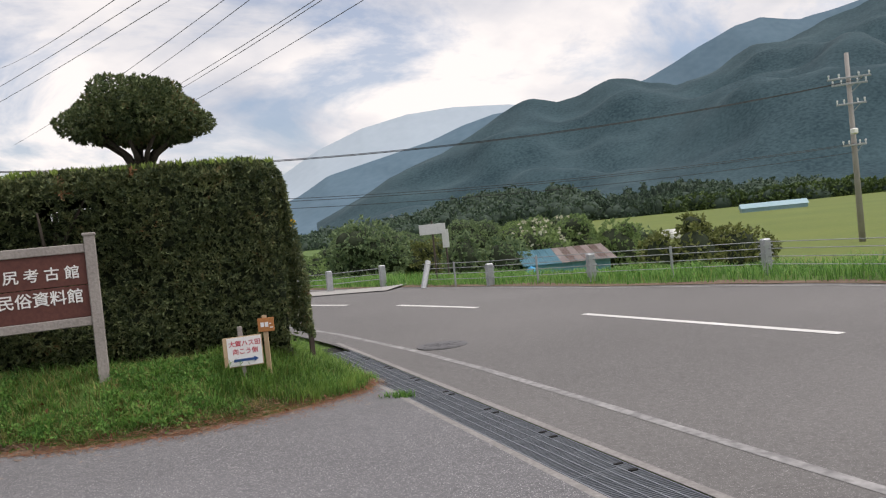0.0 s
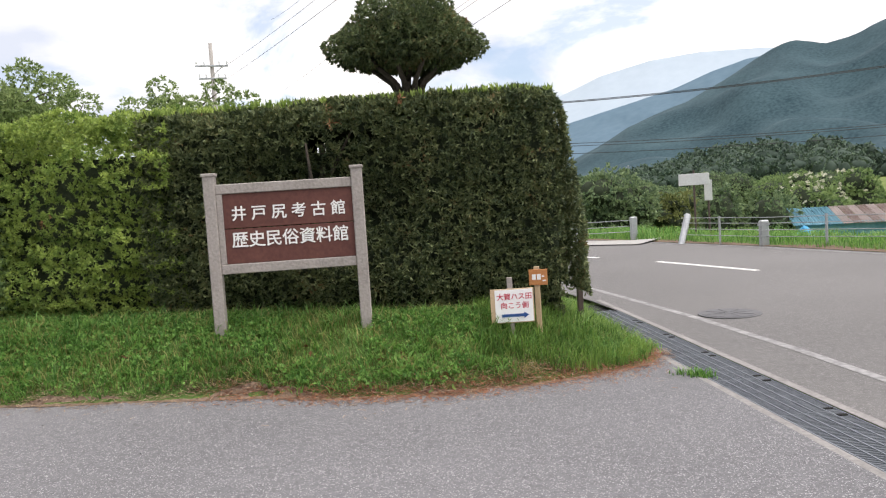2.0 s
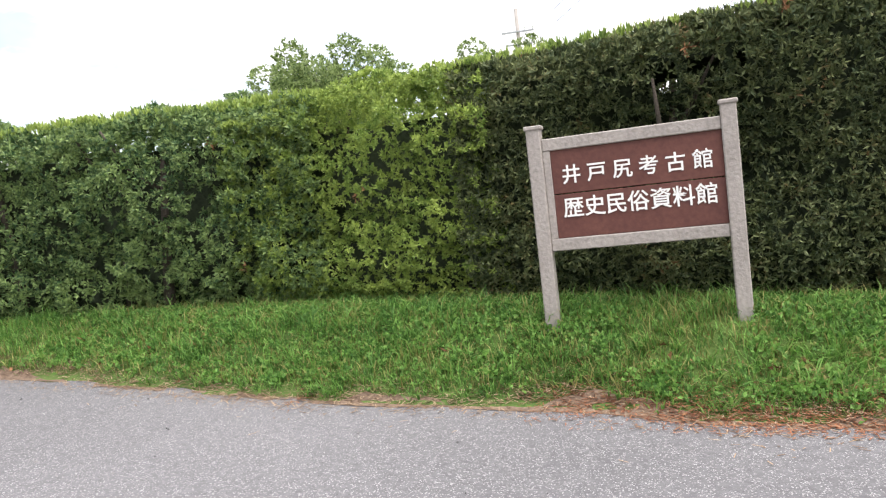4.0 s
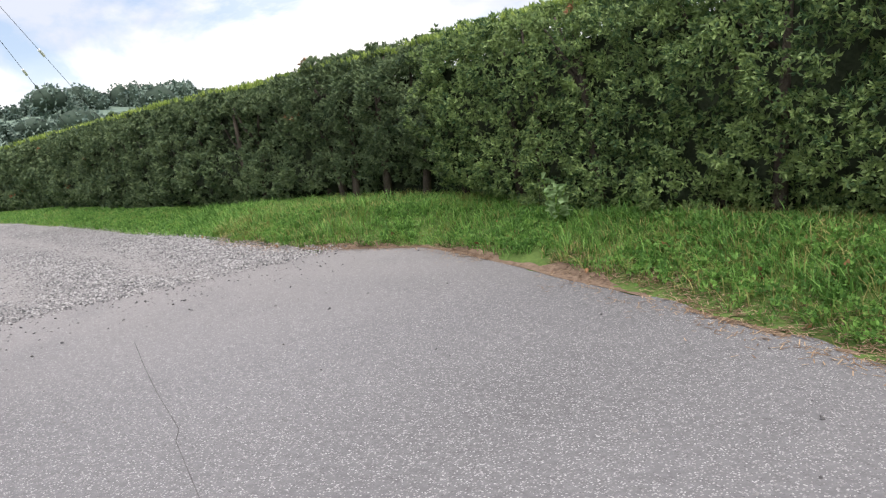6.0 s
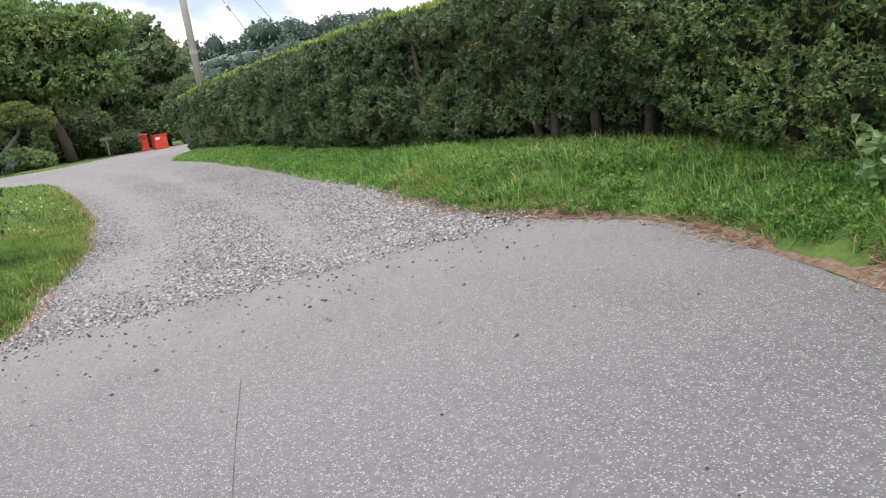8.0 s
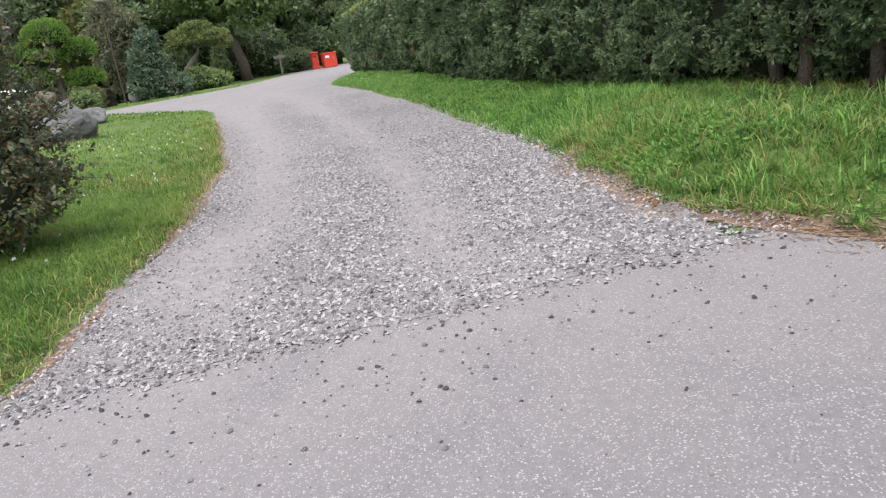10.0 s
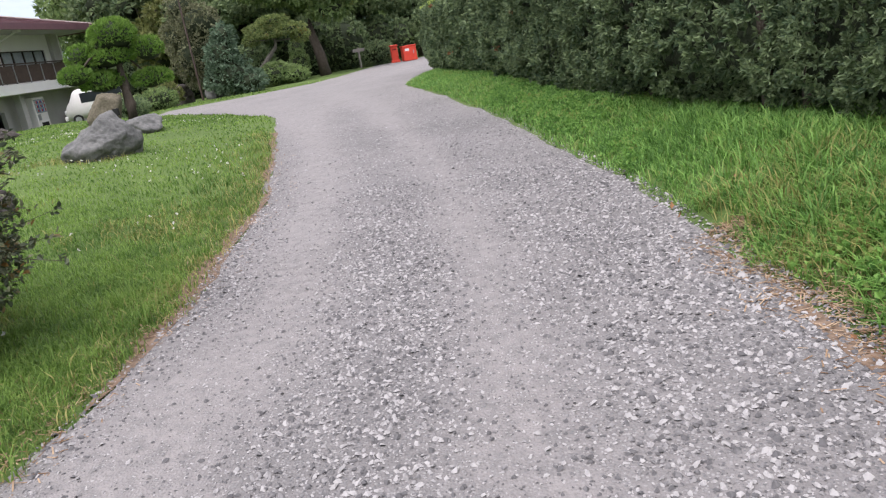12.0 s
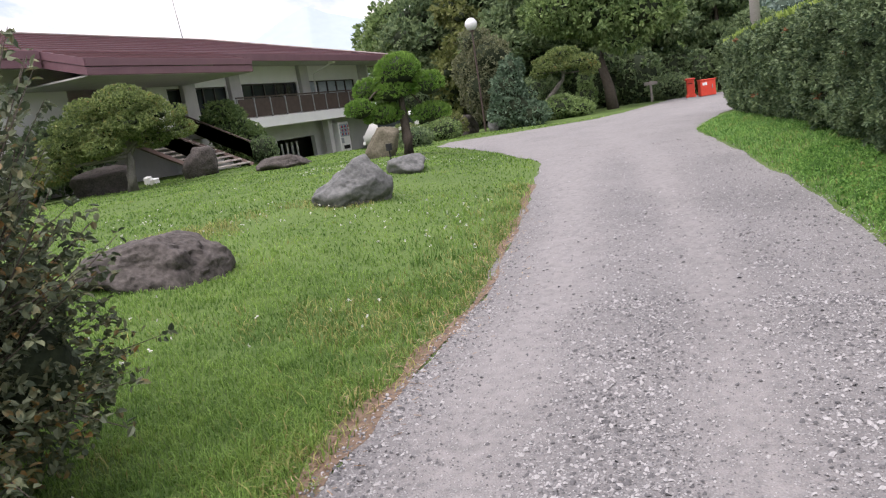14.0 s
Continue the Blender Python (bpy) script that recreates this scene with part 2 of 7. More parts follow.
POLE = material("pole_concrete", (0.27, 0.25, 0.23), (0.38, 0.355, 0.33), 1.5, 0.9, 0.2, 30.0)
WIRE = material("black_cable", (0.012, 0.012, 0.013), (0.03, 0.03, 0.03), 5.0, 0.6, 0, 20.0)

# ---- mesh helpers ----


def mesh_np(name, verts, faces, mat, smooth=False):
    """An object from arrays: verts (n, 3) and faces (m, k)."""
    me = bpy.data.meshes.new(name)
    verts, faces = np.asarray(verts, np.float32), np.asarray(faces, np.int32)
    k = faces.shape[1]
    me.vertices.add(len(verts)); me.vertices.foreach_set("co", verts.ravel())
    me.loops.add(faces.size); me.loops.foreach_set("vertex_index", faces.ravel())
    me.polygons.add(len(faces)); me.polygons.foreach_set("loop_start", np.arange(0, faces.size, k, dtype=np.int32))
    me.polygons.foreach_set("use_smooth", np.full(len(faces), smooth))
    me.update(calc_edges=True); me.validate()
    me.materials.append(mat)
    return new(name, me)


def part(name, bm, mat, parent=None, label="", smooth=False):
    """Links a bmesh as one mesh object under a thing or a part."""
    me = bpy.data.meshes.new(name)
    if smooth:
        for f in bm.faces:
            f.smooth = True
    bm.to_mesh(me); bm.free()
    me.materials.append(mat)
    ob = new(name, me)
    ob.parent = parent
    if label:
        ob["label"] = label
    return ob


def empty(name, x, y, z, rz=0, label="", category="", group="", kind=""):
    ob = new(name)
    ob.matrix_world = pose(x, y, z, 0, 0, rz)
    return tagged(ob, label, category, group, kind)


def box(bm, x0, y0, z0, x1, y1, z1, bevel=0.0, m=None):
    """A box between two corners, its edges rounded."""
    r = bmesh.ops.create_cube(bm, size=1.0)
    vs = r["verts"]
    bmesh.ops.scale(bm, vec=(x1 - x0, y1 - y0, z1 - z0), verts=vs)
    bmesh.ops.translate(bm, vec=((x0 + x1) / 2, (y0 + y1) / 2, (z0 + z1) / 2), verts=vs)
    if m is not None:
        bmesh.ops.transform(bm, matrix=m, verts=vs)
    if bevel:
        es = list({e for v in vs for e in v.link_edges})
        bmesh.ops.bevel(bm, geom=es, offset=bevel, segments=1, affect="EDGES")
    return bm


def boxed(*a, **k):
    return box(bmesh.new(), *a, **k)


def rod(bm, p, q, r0, r1=None, seg=8):
    """A tapered round bar from p to q."""
    p, q = Vector(p), Vector(q)
    d = q - p
    m = Matrix.Translation((p + q) / 2) @ d.to_track_quat("Z", "Y").to_matrix().to_4x4()
    bmesh.ops.create_cone(bm, cap_ends=True, segments=seg, radius1=r0, radius2=r0 if r1 is None else r1, depth=d.length, matrix=m)
    return bm


def limb(bm, pts, radii, seg=8):
    """A bent, tapered limb through pts."""
    rings = []
    for i, p in enumerate(pts):
        a, b = Vector(pts[max(i - 1, 0)]), Vector(pts[min(i + 1, len(pts) - 1)])
        q = (b - a).to_track_quat("Z", "Y")
        rings.append([bm.verts.new(Vector(p) + q @ Vector((math.cos(t) * radii[i], math.sin(t) * radii[i], 0))) for t in [2 * math.pi * k / seg for k in range(seg)]])
    for r, s in zip(rings, rings[1:]):
        for k in range(seg):
            bm.faces.new((r[k], r[(k + 1) % seg], s[(k + 1) % seg], s[k]))
    bm.faces.new(rings[-1]); bm.faces.new(rings[0][::-1])
    return bm


RNG = np.random.default_rng(7)


def unit(v):
    return v / np.maximum(np.linalg.norm(v, axis=-1, keepdims=True), 1e-6)


def leaf_arrays(pos, nrm, count, length, width, spread=0.9, jitter=0.3, droop=0.0):
    """Sprigs of `count` lance-shaped leaves at each place, fanned about its outward direction."""
    n = len(pos)
    p = np.repeat(pos, count, 0)
    d = unit(np.repeat(nrm, count, 0) + RNG.normal(0, spread, (n * count, 3)) + np.array((0, 0, -droop)))
    side = unit(np.cross(d, RNG.normal(0, 1, (n * count, 3))))
    up = np.cross(side, d)
    L = (length * RNG.uniform(1 - jitter, 1 + jitter, (n * count, 1)))
    W = (width * RNG.uniform(1 - jitter, 1 + jitter, (n * count, 1)))
    v = np.stack((p, p + d * L * 0.5 + side * W + up * W * 0.5, p + d * L, p + d * L * 0.5 - side * W + up * W * 0.5), 1).reshape(-1, 3)
    f = np.arange(len(v)).reshape(-1, 4)
    return v, f


def noise3(p, scale, seed=0):
    """Smooth noise in -1..1 for many places at once, from a few turned waves."""
    r = np.random.default_rng(seed)
    out = np.zeros(len(p))
    for k in range(10):
        w = r.normal(0, 1, 3) * scale * (0.7 + 0.22 * k)
        out += np.sin(p @ w + r.uniform(0, 6.28)) / (1 + 0.25 * k)
    return out / 3.4


def blades(name, pos, height, width, mat, lean=0.5, parent=None):
    """Grass: bent blades of two faces each."""
    n = len(pos)
    a = RNG.uniform(0, 6.283, n)
    h = height * RNG.uniform(0.5, 1.25, n)[:, None] if np.ndim(height) == 0 else height[:, None] * RNG.uniform(0.5, 1.25, n)[:, None]
    side = np.stack((np.cos(a), np.sin(a), 0 * a), 1) * width
    fall = np.stack((-np.sin(a), np.cos(a), 0 * a), 1) * (lean * RNG.uniform(0.2, 1.2, n))[:, None]
    up = np.array((0, 0, 1.0))
    mid, tip = pos + up * h * 0.6 + fall * h * 0.35, pos + up * h * 0.92 + fall * h
    v = np.stack((pos - side - up * 0.02, pos + side - up * 0.02, mid + side * 0.7, tip, mid - side * 0.7), 1).reshape(-1, 3)
    i = np.arange(n)[:, None] * 5
    f = np.concatenate((i + np.array([[0, 1, 2]]), i + np.array([[0, 2, 4]]), i + np.array([[4, 2, 3]])))
    ob = mesh_np(name, v, f, mat)
    ob.parent = parent
    return ob


# ---- lie of the land ----
LEVEL_X = [-400, -80, -45, -24, -16, -10.5, -6.5, 2, 6, 40]
LEVEL_Z = [0.7, 0.7, 0.86, 0.83, 0.62, 0.62, 0.37, 0.0, 0.05, 0.1]
# edge of the grass along the hedge side of the drive
VERGE_X = [-60, -40, -35, -29.3, -22.5, -19, -14, -12.2, -10.3, -9.85, -9, -7.9, -6.3, -4.9, -3.5, -2.4, -1.3, -0.57, 0.1, 0.87, 1.56, 2.16, 2.49]
VERGE_Y = [5.5, 5.0, 3.6, 3.4, 4.86, 5.65, 6.42, 6.5, 6.65, 7.0, 7.78, 7.8, 7.75, 7.57, 7.35, 7.3, 7.3, 7.15, 7.1, 7.33, 7.6, 7.95, 8.3]
# edge of the lawn on the other side
LAWN_X = [-60, -46, -43, -40.5, -39.5, -37, -34, -30, -26.2, -25.6, -24.4, -19.5, -15.8, -12.4, -9.6, -9.2]
LAWN_Y = [-0.8, -1.4, -2.0, -5.0, -7.5, -7.0, -4.7, -2.0, 0.2, 0.6, 0.95, 2.15, 2.95, 3.35, 3.3, 3.2]
# front of the hedge
HEDGE_X = [-36, -31, -25, -20, -16.5, -14, -10, -5, 1.6]
HEDGE_Y = [3.75, 4.35, 5.35, 6.25, 6.9, 7.65, 8.42, 8.55, 8.25]
# near and far edge of the main road, by y
ROAD_Y = [-60, -10, 0, 9.5, 12, 14, 18.7, 23, 30, 45, 70]
ROAD_FAR = [11.0, 11.8, 11.9, 11.4, 10.7, 9.9, 8.8, 7.4, 4.5, -3, -17]
ROAD_NEAR = [3.1, 3.1, 3.1, 3.1, 3.0, 2.8, 1.7, 0.4, -2.6, -10, -24]


def smooth(t):
    t = np.clip(t, 0, 1)
    return t * t * (3 - 2 * t)


def land(x, y, wobble=True):
    """Height of the ground, for arrays."""
    x, y = np.asarray(x, float), np.asarray(y, float)
    z = np.interp(x, LEVEL_X, LEVEL_Z)
    far = np.interp(y, ROAD_Y, ROAD_FAR)
    near = np.interp(y, ROAD_Y, ROAD_NEAR)
    west = smooth((2.2 - x) / 1.0)
    rise = np.interp(x, [-40, -30, -20, -12, -8, -3.5, 1, 2.4], [0.05, 0.12, 0.22, 0.25, 0.31, 0.43, 0.45, 0.05])
    d = y - np.interp(x, VERGE_X, VERGE_Y)
    z = z + rise * smooth((d + 0.05) / 0.95) * smooth((2.6 - x) / 1.2)
    z = z + 0.03 * smooth(d / 0.2) * smooth((2.6 - x) / 0.6)
    # lawn swelling, then falling to the house
    e = np.interp(x, LAWN_X, LAWN_Y) - y
    lawn = smooth(e / 4.0) * smooth((-9.0 - x) / 1.5) * smooth((x + 42) / 6)
    z = z + 0.32 * lawn + 0.03 * smooth(e / 0.25) * smooth((-9.2 - x) / 0.5)
    drop = smooth((-7 - y) / 8) * smooth((-35 - x) / 8)
    z = z * (1 - drop) + 0.62 * drop
    # beyond the far kerb of the road the land falls to fields
    b = x - far
    field = -1.9 + 0.011 * np.hypot(x - 12, y - 15)
    field = np.minimum(field, 0.6)
    s = smooth((b - 2.2) / 9.0)
    z = z * (1 - s) + field * s
    z = z + 0.05 * smooth(b / 0.5) * (1 - s)
    if wobble:
        q = np.stack((x.ravel(), y.ravel(), 0 * x.ravel()), 1)
        soft = np.maximum(np.maximum(smooth(d / 0.4) * west, smooth(e / 0.4) * smooth((-9.2 - x) / 1.0)), s)
        z = z + 0.03 * soft * noise3(q, 1.6, 3).reshape(x.shape)
    return z


def in_drive(x, y):
    """Where drive, road or gravel cover the ground (1) and not (0)."""
    d = np.interp(x, VERGE_X, VERGE_Y) - y
    e = y - np.interp(x, LAWN_X, LAWN_Y)
    drive = np.where(x > -9.2, smooth((d - 0.15) / 0.15), np.minimum(smooth((d - 0.15) / 0.15), smooth((e - 0.15) / 0.15)))
    drive = drive * (x < 2.6)
    on_road = smooth((x - np.interp(y, ROAD_Y, ROAD_NEAR) + 0.7) / 0.2) * smooth((np.interp(y, ROAD_Y, ROAD_FAR) - x) / 0.2)
    return np.maximum(drive, on_road)


def spaced(*runs):
    """Grid lines: (start, end, step) runs joined."""
    out = []
    for a, b, s in runs:
        out += list(np.arange(a, b - 1e-6, s))
    return np.array(out + [runs[-1][1]])


def sheet(name, xs, ys, height, mat, keep=None):
    X, Y = np.meshgrid(xs, ys)
    Z = height(X, Y)
    v = np.stack((X.ravel(), Y.ravel(), Z.ravel()), 1)
    i = np.arange(X.size).reshape(X.shape)
    f = np.stack((i[:-1, :-1], i[:-1, 1:], i[1:, 1:], i[1:, :-1]), -1).reshape(-1, 4)
    return mesh_np(name, v, f, mat, True)


GX = spaced((-4000, -400, 400), (-400, -80, 20), (-80, -44, 2), (-44, -26, 0.5), (-26, 3, 0.2), (3, 16, 0.4), (16, 60, 2), (60, 400, 20), (400, 4000, 400))
GY = spaced((-4000, -400, 400), (-400, -60, 20), (-60, -14, 2), (-14, -4, 0.5), (-4, 9.2, 0.15), (9.2, 30, 0.5), (30, 80, 2), (80, 400, 20), (400, 4000, 400))
ground = sheet("ground", GX, GY, lambda x, y: land(x, y) - 0.06 * in_drive(x, y), SOIL)
tagged(ground, "grassy ground with patches of bare earth and fields", "ground", kind="structure")


def strip(name, along, lo, hi, n, mat, lift, by_y=False, uneven=False, label="", category="pavement"):
    """A paved sheet between two edges, laid on the land."""
    rows = []
    t = np.linspace(0, 1, n)
    for a, l, h in zip(along, lo, hi):
        rows.append(np.stack((l + (h - l) * t, np.full(n, a)) if by_y else (np.full(n, a), l + (h - l) * t), 1))
    P = np.array(rows)
    x, y = P[..., 0], P[..., 1]
    z = land(x, y, uneven) + lift
    v = np.stack((x.ravel(), y.ravel(), z.ravel()), 1)
    i = np.arange(x.size).reshape(x.shape)
    f = np.stack((i[:-1, :-1], i[1:, :-1], i[1:, 1:], i[:-1, 1:]), -1).reshape(-1, 4)
    if by_y:
        f = f[:, ::-1]
    ob = mesh_np(name, v, f, mat, True)
    return tagged(ob, label, category, kind="structure")


xs = np.append(np.arange(-9.8, 2.3, 0.1), 2.335)
ragged = 0.05 * noise3(np.stack((xs, 0 * xs, 0 * xs), 1), 5.0, 8)
strip("pavement_drive", xs, np.interp(xs, [-9.8, -9.3, -7, 3], [3.3, 3.2, -2, -14]), np.interp(xs, VERGE_X, VERGE_Y) + ragged, 60, ASPHALT, 0.008, label="worn grey asphalt entrance drive with pale stone chips")
xs = np.arange(-60, -9.25, 0.1)
ragged = 0.07 * noise3(np.stack((xs, 0 * xs, 0 * xs), 1), 4.0, 9)
lo, hi = np.interp(xs, LAWN_X, LAWN_Y) + ragged, np.minimum(np.interp(xs, VERGE_X, VERGE_Y), 6.75) + 0.8 * ragged[::-1]
gravel = strip("gravel_drive", xs, lo, hi, 30, GRAVEL, 0.0095, label="pale gravel drive with sandy wheel tracks", category="drive")


def gravel_end(y):
    """Where the gravel gives way to the asphalt, slanting across the drive."""
    q = np.stack((y, 0 * y, 0 * y), 1)
    return -9.2 - 0.17 * (y - 3.4) + 0.07 * noise3(q, 3.0, 19)


co = np.empty(len(gravel.data.vertices) * 3, np.float32)
gravel.data.vertices.foreach_get("co", co)
co = co.reshape(-1, 3)
pull = np.clip((co[:, 0] + 11.0) / 1.7, 0, 1)
co[:, 0] += pull * (gravel_end(co[:, 1].astype(float)) + 9.3)
co[:, 2] = land(co[:, 0], co[:, 1], False) + 0.0105
gravel.data.vertices.foreach_set("co", co.ravel())
gravel.data.update()


def gravel_bare(x, y):
    """How pale the gravel is: two tracks worn to dust, and the far end."""
    half = (np.interp(x, VERGE_X, VERGE_Y) - np.interp(x, LAWN_X, LAWN_Y)) / 2
    u = y - (np.interp(x, VERGE_X, VERGE_Y) + np.interp(x, LAWN_X, LAWN_Y)) / 2
    q = np.stack((x, y, 0 * x), 1)
    u = u + 0.12 * noise3(q * np.array((0.6, 1, 1)), 1.4, 33)
    left = np.exp(-((u + 0.62 * half) / 0.42) ** 2)
    right = 0.85 * np.exp(-((u - 0.20 * half) / 0.30) ** 2)
    near_end = smooth((gravel_end(y) - x) / 1.2)
    bare = np.maximum(left, right) * (0.35 + 0.65 * near_end) + 0.28 * noise3(q, 3.2, 34)
    return np.clip(bare + 0.75 * smooth((-19 - x) / 8), 0, 1)


att = gravel.data.attributes.new("bare", "FLOAT", "POINT")
att.data.foreach_set("value", gravel_bare(co[:, 0].astype(float), co[:, 1].astype(float)).astype(np.float32))
ys = np.arange(-60, 70, 0.4)
strip("road", ys, np.interp(ys, ROAD_Y, ROAD_NEAR) - 0.2, np.interp(ys, ROAD_Y, ROAD_FAR), 24, ROAD, 0.0, True, label="grey asphalt country road bending past the entrance", category="road")

# ---- hedge ----


def hedge_section(u, v, x0, x1, bulge, top, foot, depth):
    """Places and outward directions on a clipped hedge: u runs along it, v round it from the front foot over the top to the back."""
    x = x0 + (x1 - x0) * u
    yf = np.interp(x, HEDGE_X, HEDGE_Y)
    zt, zb = top(x), land(x, yf, False) + foot(x) * (1 + 0.9 * noise3(np.stack((x, 0 * x, 0 * x), 1), 4.0, 18)) - 0.04
    hgt = zt - zb
    total = hgt + depth + hgt
    s = v * total
    y = np.where(s < hgt, yf, np.where(s < hgt + depth, yf + (s - hgt), yf + depth))
    z = np.where(s < hgt, zb + s, np.where(s < hgt + depth, zt, zt - (s - hgt - depth) * (zt - zb + foot(x) + 0.1) / hgt))
    ny = np.where(s < hgt, -1.0, np.where(s < hgt + depth, 0.0, 1.0))
    nz = np.where((s >= hgt) & (s < hgt + depth), 1.0, 0.12)
    # rounded shoulders and a tucked-in foot
    k = np.clip((z - (zt - 0.3)) / 0.3, 0, 1)
    y = y + np.where(ny < 0, 0.16 * k ** 2, np.where(ny > 0, -0.16 * k ** 2, 0))
    edge = np.where(ny == 0, np.minimum(s - hgt, hgt + depth - s), 1.0)
    z = z - np.where(ny == 0, 0.10 * np.clip(1 - edge / 0.25, 0, 1) ** 2, 0)
    low = np.clip(1 - (z - zb) / 0.5, 0, 1)
    y = y + np.where(ny < 0, 0.28 * low ** 2, 0)
    p, n = np.stack((x, y, z), 1), unit(np.stack((0 * x, ny, nz), 1))
    lump = bulge * (0.8 * noise3(p, 2.0, 11) + 0.7 * noise3(p * np.array((1, 1, 1.7)), 5.5, 12))
    # a hollow worn into the hedge behind the sign
    hollow = 0.42 * np.exp(-((x + 0.85) / 0.80) ** 2 - ((z - 1.62) / 0.52) ** 2)
    return p + n * (lump - hollow * (ny < 0))[:, None], n


HOLES = [(-0.50, 2.30, 0.13, 0.055), (-0.80, 2.24, 0.13, 0.06), (-1.08, 2.16, 0.08, 0.035), (-0.30, 2.33, 0.05, 0.03)]


def in_hole(p, grow=1.0):
    h = np.zeros(len(p), bool)
    r = noise3(p, 9.0, 5) * 0.6
    for x, z, rx, rz in HOLES:
        h |= ((p[:, 0] - x) / (rx * grow)) ** 2 + ((p[:, 2] - z) / (rz * grow)) ** 2 < 1 + r
    return h


def hedge(label, x0, x1, density, leaf, mat, bulge, top, foot, depth, trunks, spread=0.8, count=7, ends=0, tuft=None, group=""):
    root = empty("hedge", (x0 + x1) / 2, float(np.interp((x0 + x1) / 2, HEDGE_X, HEDGE_Y)) + depth / 2, 0, 0, label, "hedge", group)
    root.location.z = float(land(np.array(root.location.x), np.array(root.location.y), False))
    inv = Matrix.Translation(-root.location)
    length = x1 - x0
    # inner core: twigs, with the shade among them put into the colour
    nu, nv = int(length / (0.08 if x1 > -5 else 0.16)) + 2, 60 if x1 > -5 else 34
    U, V = np.meshgrid(np.linspace(0.004, 0.996, nu), np.linspace(0, 1, nv))
    p, n = hedge_section(U.ravel(), V.ravel(), x0, x1, bulge, top, foot, depth)
    inset = 0.16 + bulge
    p = p - n * inset
    front = np.interp(p[:, 0], HEDGE_X, HEDGE_Y)
    p[:, 1] = np.clip(p[:, 1], front + inset, front + depth - inset)
    p[:, 2] = np.minimum(p[:, 2], top(p[:, 0]) - inset)
    i = np.arange(p.shape[0]).reshape(U.shape)
    f = np.stack((i[:-1, :-1], i[:-1, 1:], i[1:, 1:], i[1:, :-1]), -1).reshape(-1, 4)
    f = f[~in_hole(p[f].mean(1), 1.15)]
    caps = []
    for col in (0, nu - 1):
        for j in range(nv // 2):
            caps.append((i[j, col], i[j + 1, col], i[nv - 2 - j, col], i[nv - 1 - j, col]))
    f = np.concatenate((f, np.array(caps)))
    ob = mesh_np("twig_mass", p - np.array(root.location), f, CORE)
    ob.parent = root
    ob["label"] = "dark core for inner twigs and the shade among them"
    # leaves
    mid = top((x0 + x1) / 2) - 0.7
    area = length * (2 * mid + depth)
    m = int(area * density)
    p, n = hedge_section(RNG.uniform(0, 1, m), RNG.uniform(0, 0.72, m) ** 1.0, x0, x1, bulge, top, foot, depth)
    # sprays stand in layers with dark pockets between them
    pocket = np.clip((-0.05 - noise3(p * np.array((1, 1, 1.9)), 4.2, 14) - 0.5 * noise3(p, 11.0, 15)) / 0.25, 0, 1)
    p = p - n * (RNG.uniform(0, 1, m) ** 2 * 0.16 + bulge * 0.85 * pocket)[:, None]
    keep = ~in_hole(p) | (RNG.uniform(0, 1, m) < 0.12)
    p, n = p[keep], n[keep]
    for side, xe in ((-1, x0), (1, x1)):
        if ends & (1 if side < 0 else 2):
            k = int(depth * mid * density * 1.3)
            z0 = float(land(np.array(xe), np.array(8.6), False)) + 0.3
            zz = RNG.uniform(z0, top(xe) - 0.03, k)
            round_off = 0.14 * np.clip((zz - top(xe) + 0.3) / 0.3, 0, 1) ** 2
            low = 0.20 * np.clip(1 - (zz - z0) / 1.9, 0, 1)
            q = np.stack((np.full(k, xe) + side * (low - round_off + 0.02), float(np.interp(xe, HEDGE_X, HEDGE_Y)) + RNG.uniform(0.03, depth, k), zz), 1)
            q = q + np.array((side, 0, 0)) * (bulge * noise3(q, 6.5, 12))[:, None]
            p = np.concatenate((p, q)); n = np.concatenate((n, np.tile((side, 0, 0.15), (k, 1))))
    v, f = leaf_arrays(p, n, count, leaf[0], leaf[1], spread)
    ob = mesh_np("foliage", v - np.array(root.location), f, mat)
    ob.parent = root
    # withered orange sprigs here and there
    for k in range(max(2, int(length * 0.4))):
        q, d = hedge_section(RNG.uniform(0.03, 0.97, 1), RNG.uniform(0.08, 0.4, 1), x0, x1, bulge, top, foot, depth)
        q = np.repeat(q, 4, 0) + RNG.normal(0, 0.03, (4, 3))
        v, f = leaf_arrays(q, np.repeat(d, 4, 0), 5, leaf[0], leaf[1] * 0.8, 0.8)
        ob = mesh_np("withered_sprig", v - np.array(root.location), f, DEADLEAF)
        ob.parent = root
        ob["label"] = "withered orange-brown sprig"
        ob["kind"] = "stuff"
    # fresh shoots on the clipped top
    if tuft:
        k = int(length * depth * tuft)
        x = RNG.uniform(x0, x1, k)
        q = np.stack((x, np.interp(x, HEDGE_X, HEDGE_Y) + RNG.uniform(0.05, depth, k), top(x) - 0.03), 1)
        v, f = leaf_arrays(q, np.tile((0, 0, 1.6), (k, 1)), 5, leaf[0] * 1.5, leaf[1], 0.45)
        ob = mesh_np("new_growth", v - np.array(root.location), f, YEWLIGHT)
        ob.parent = root
        ob["label"] = "yellow-green young shoots"
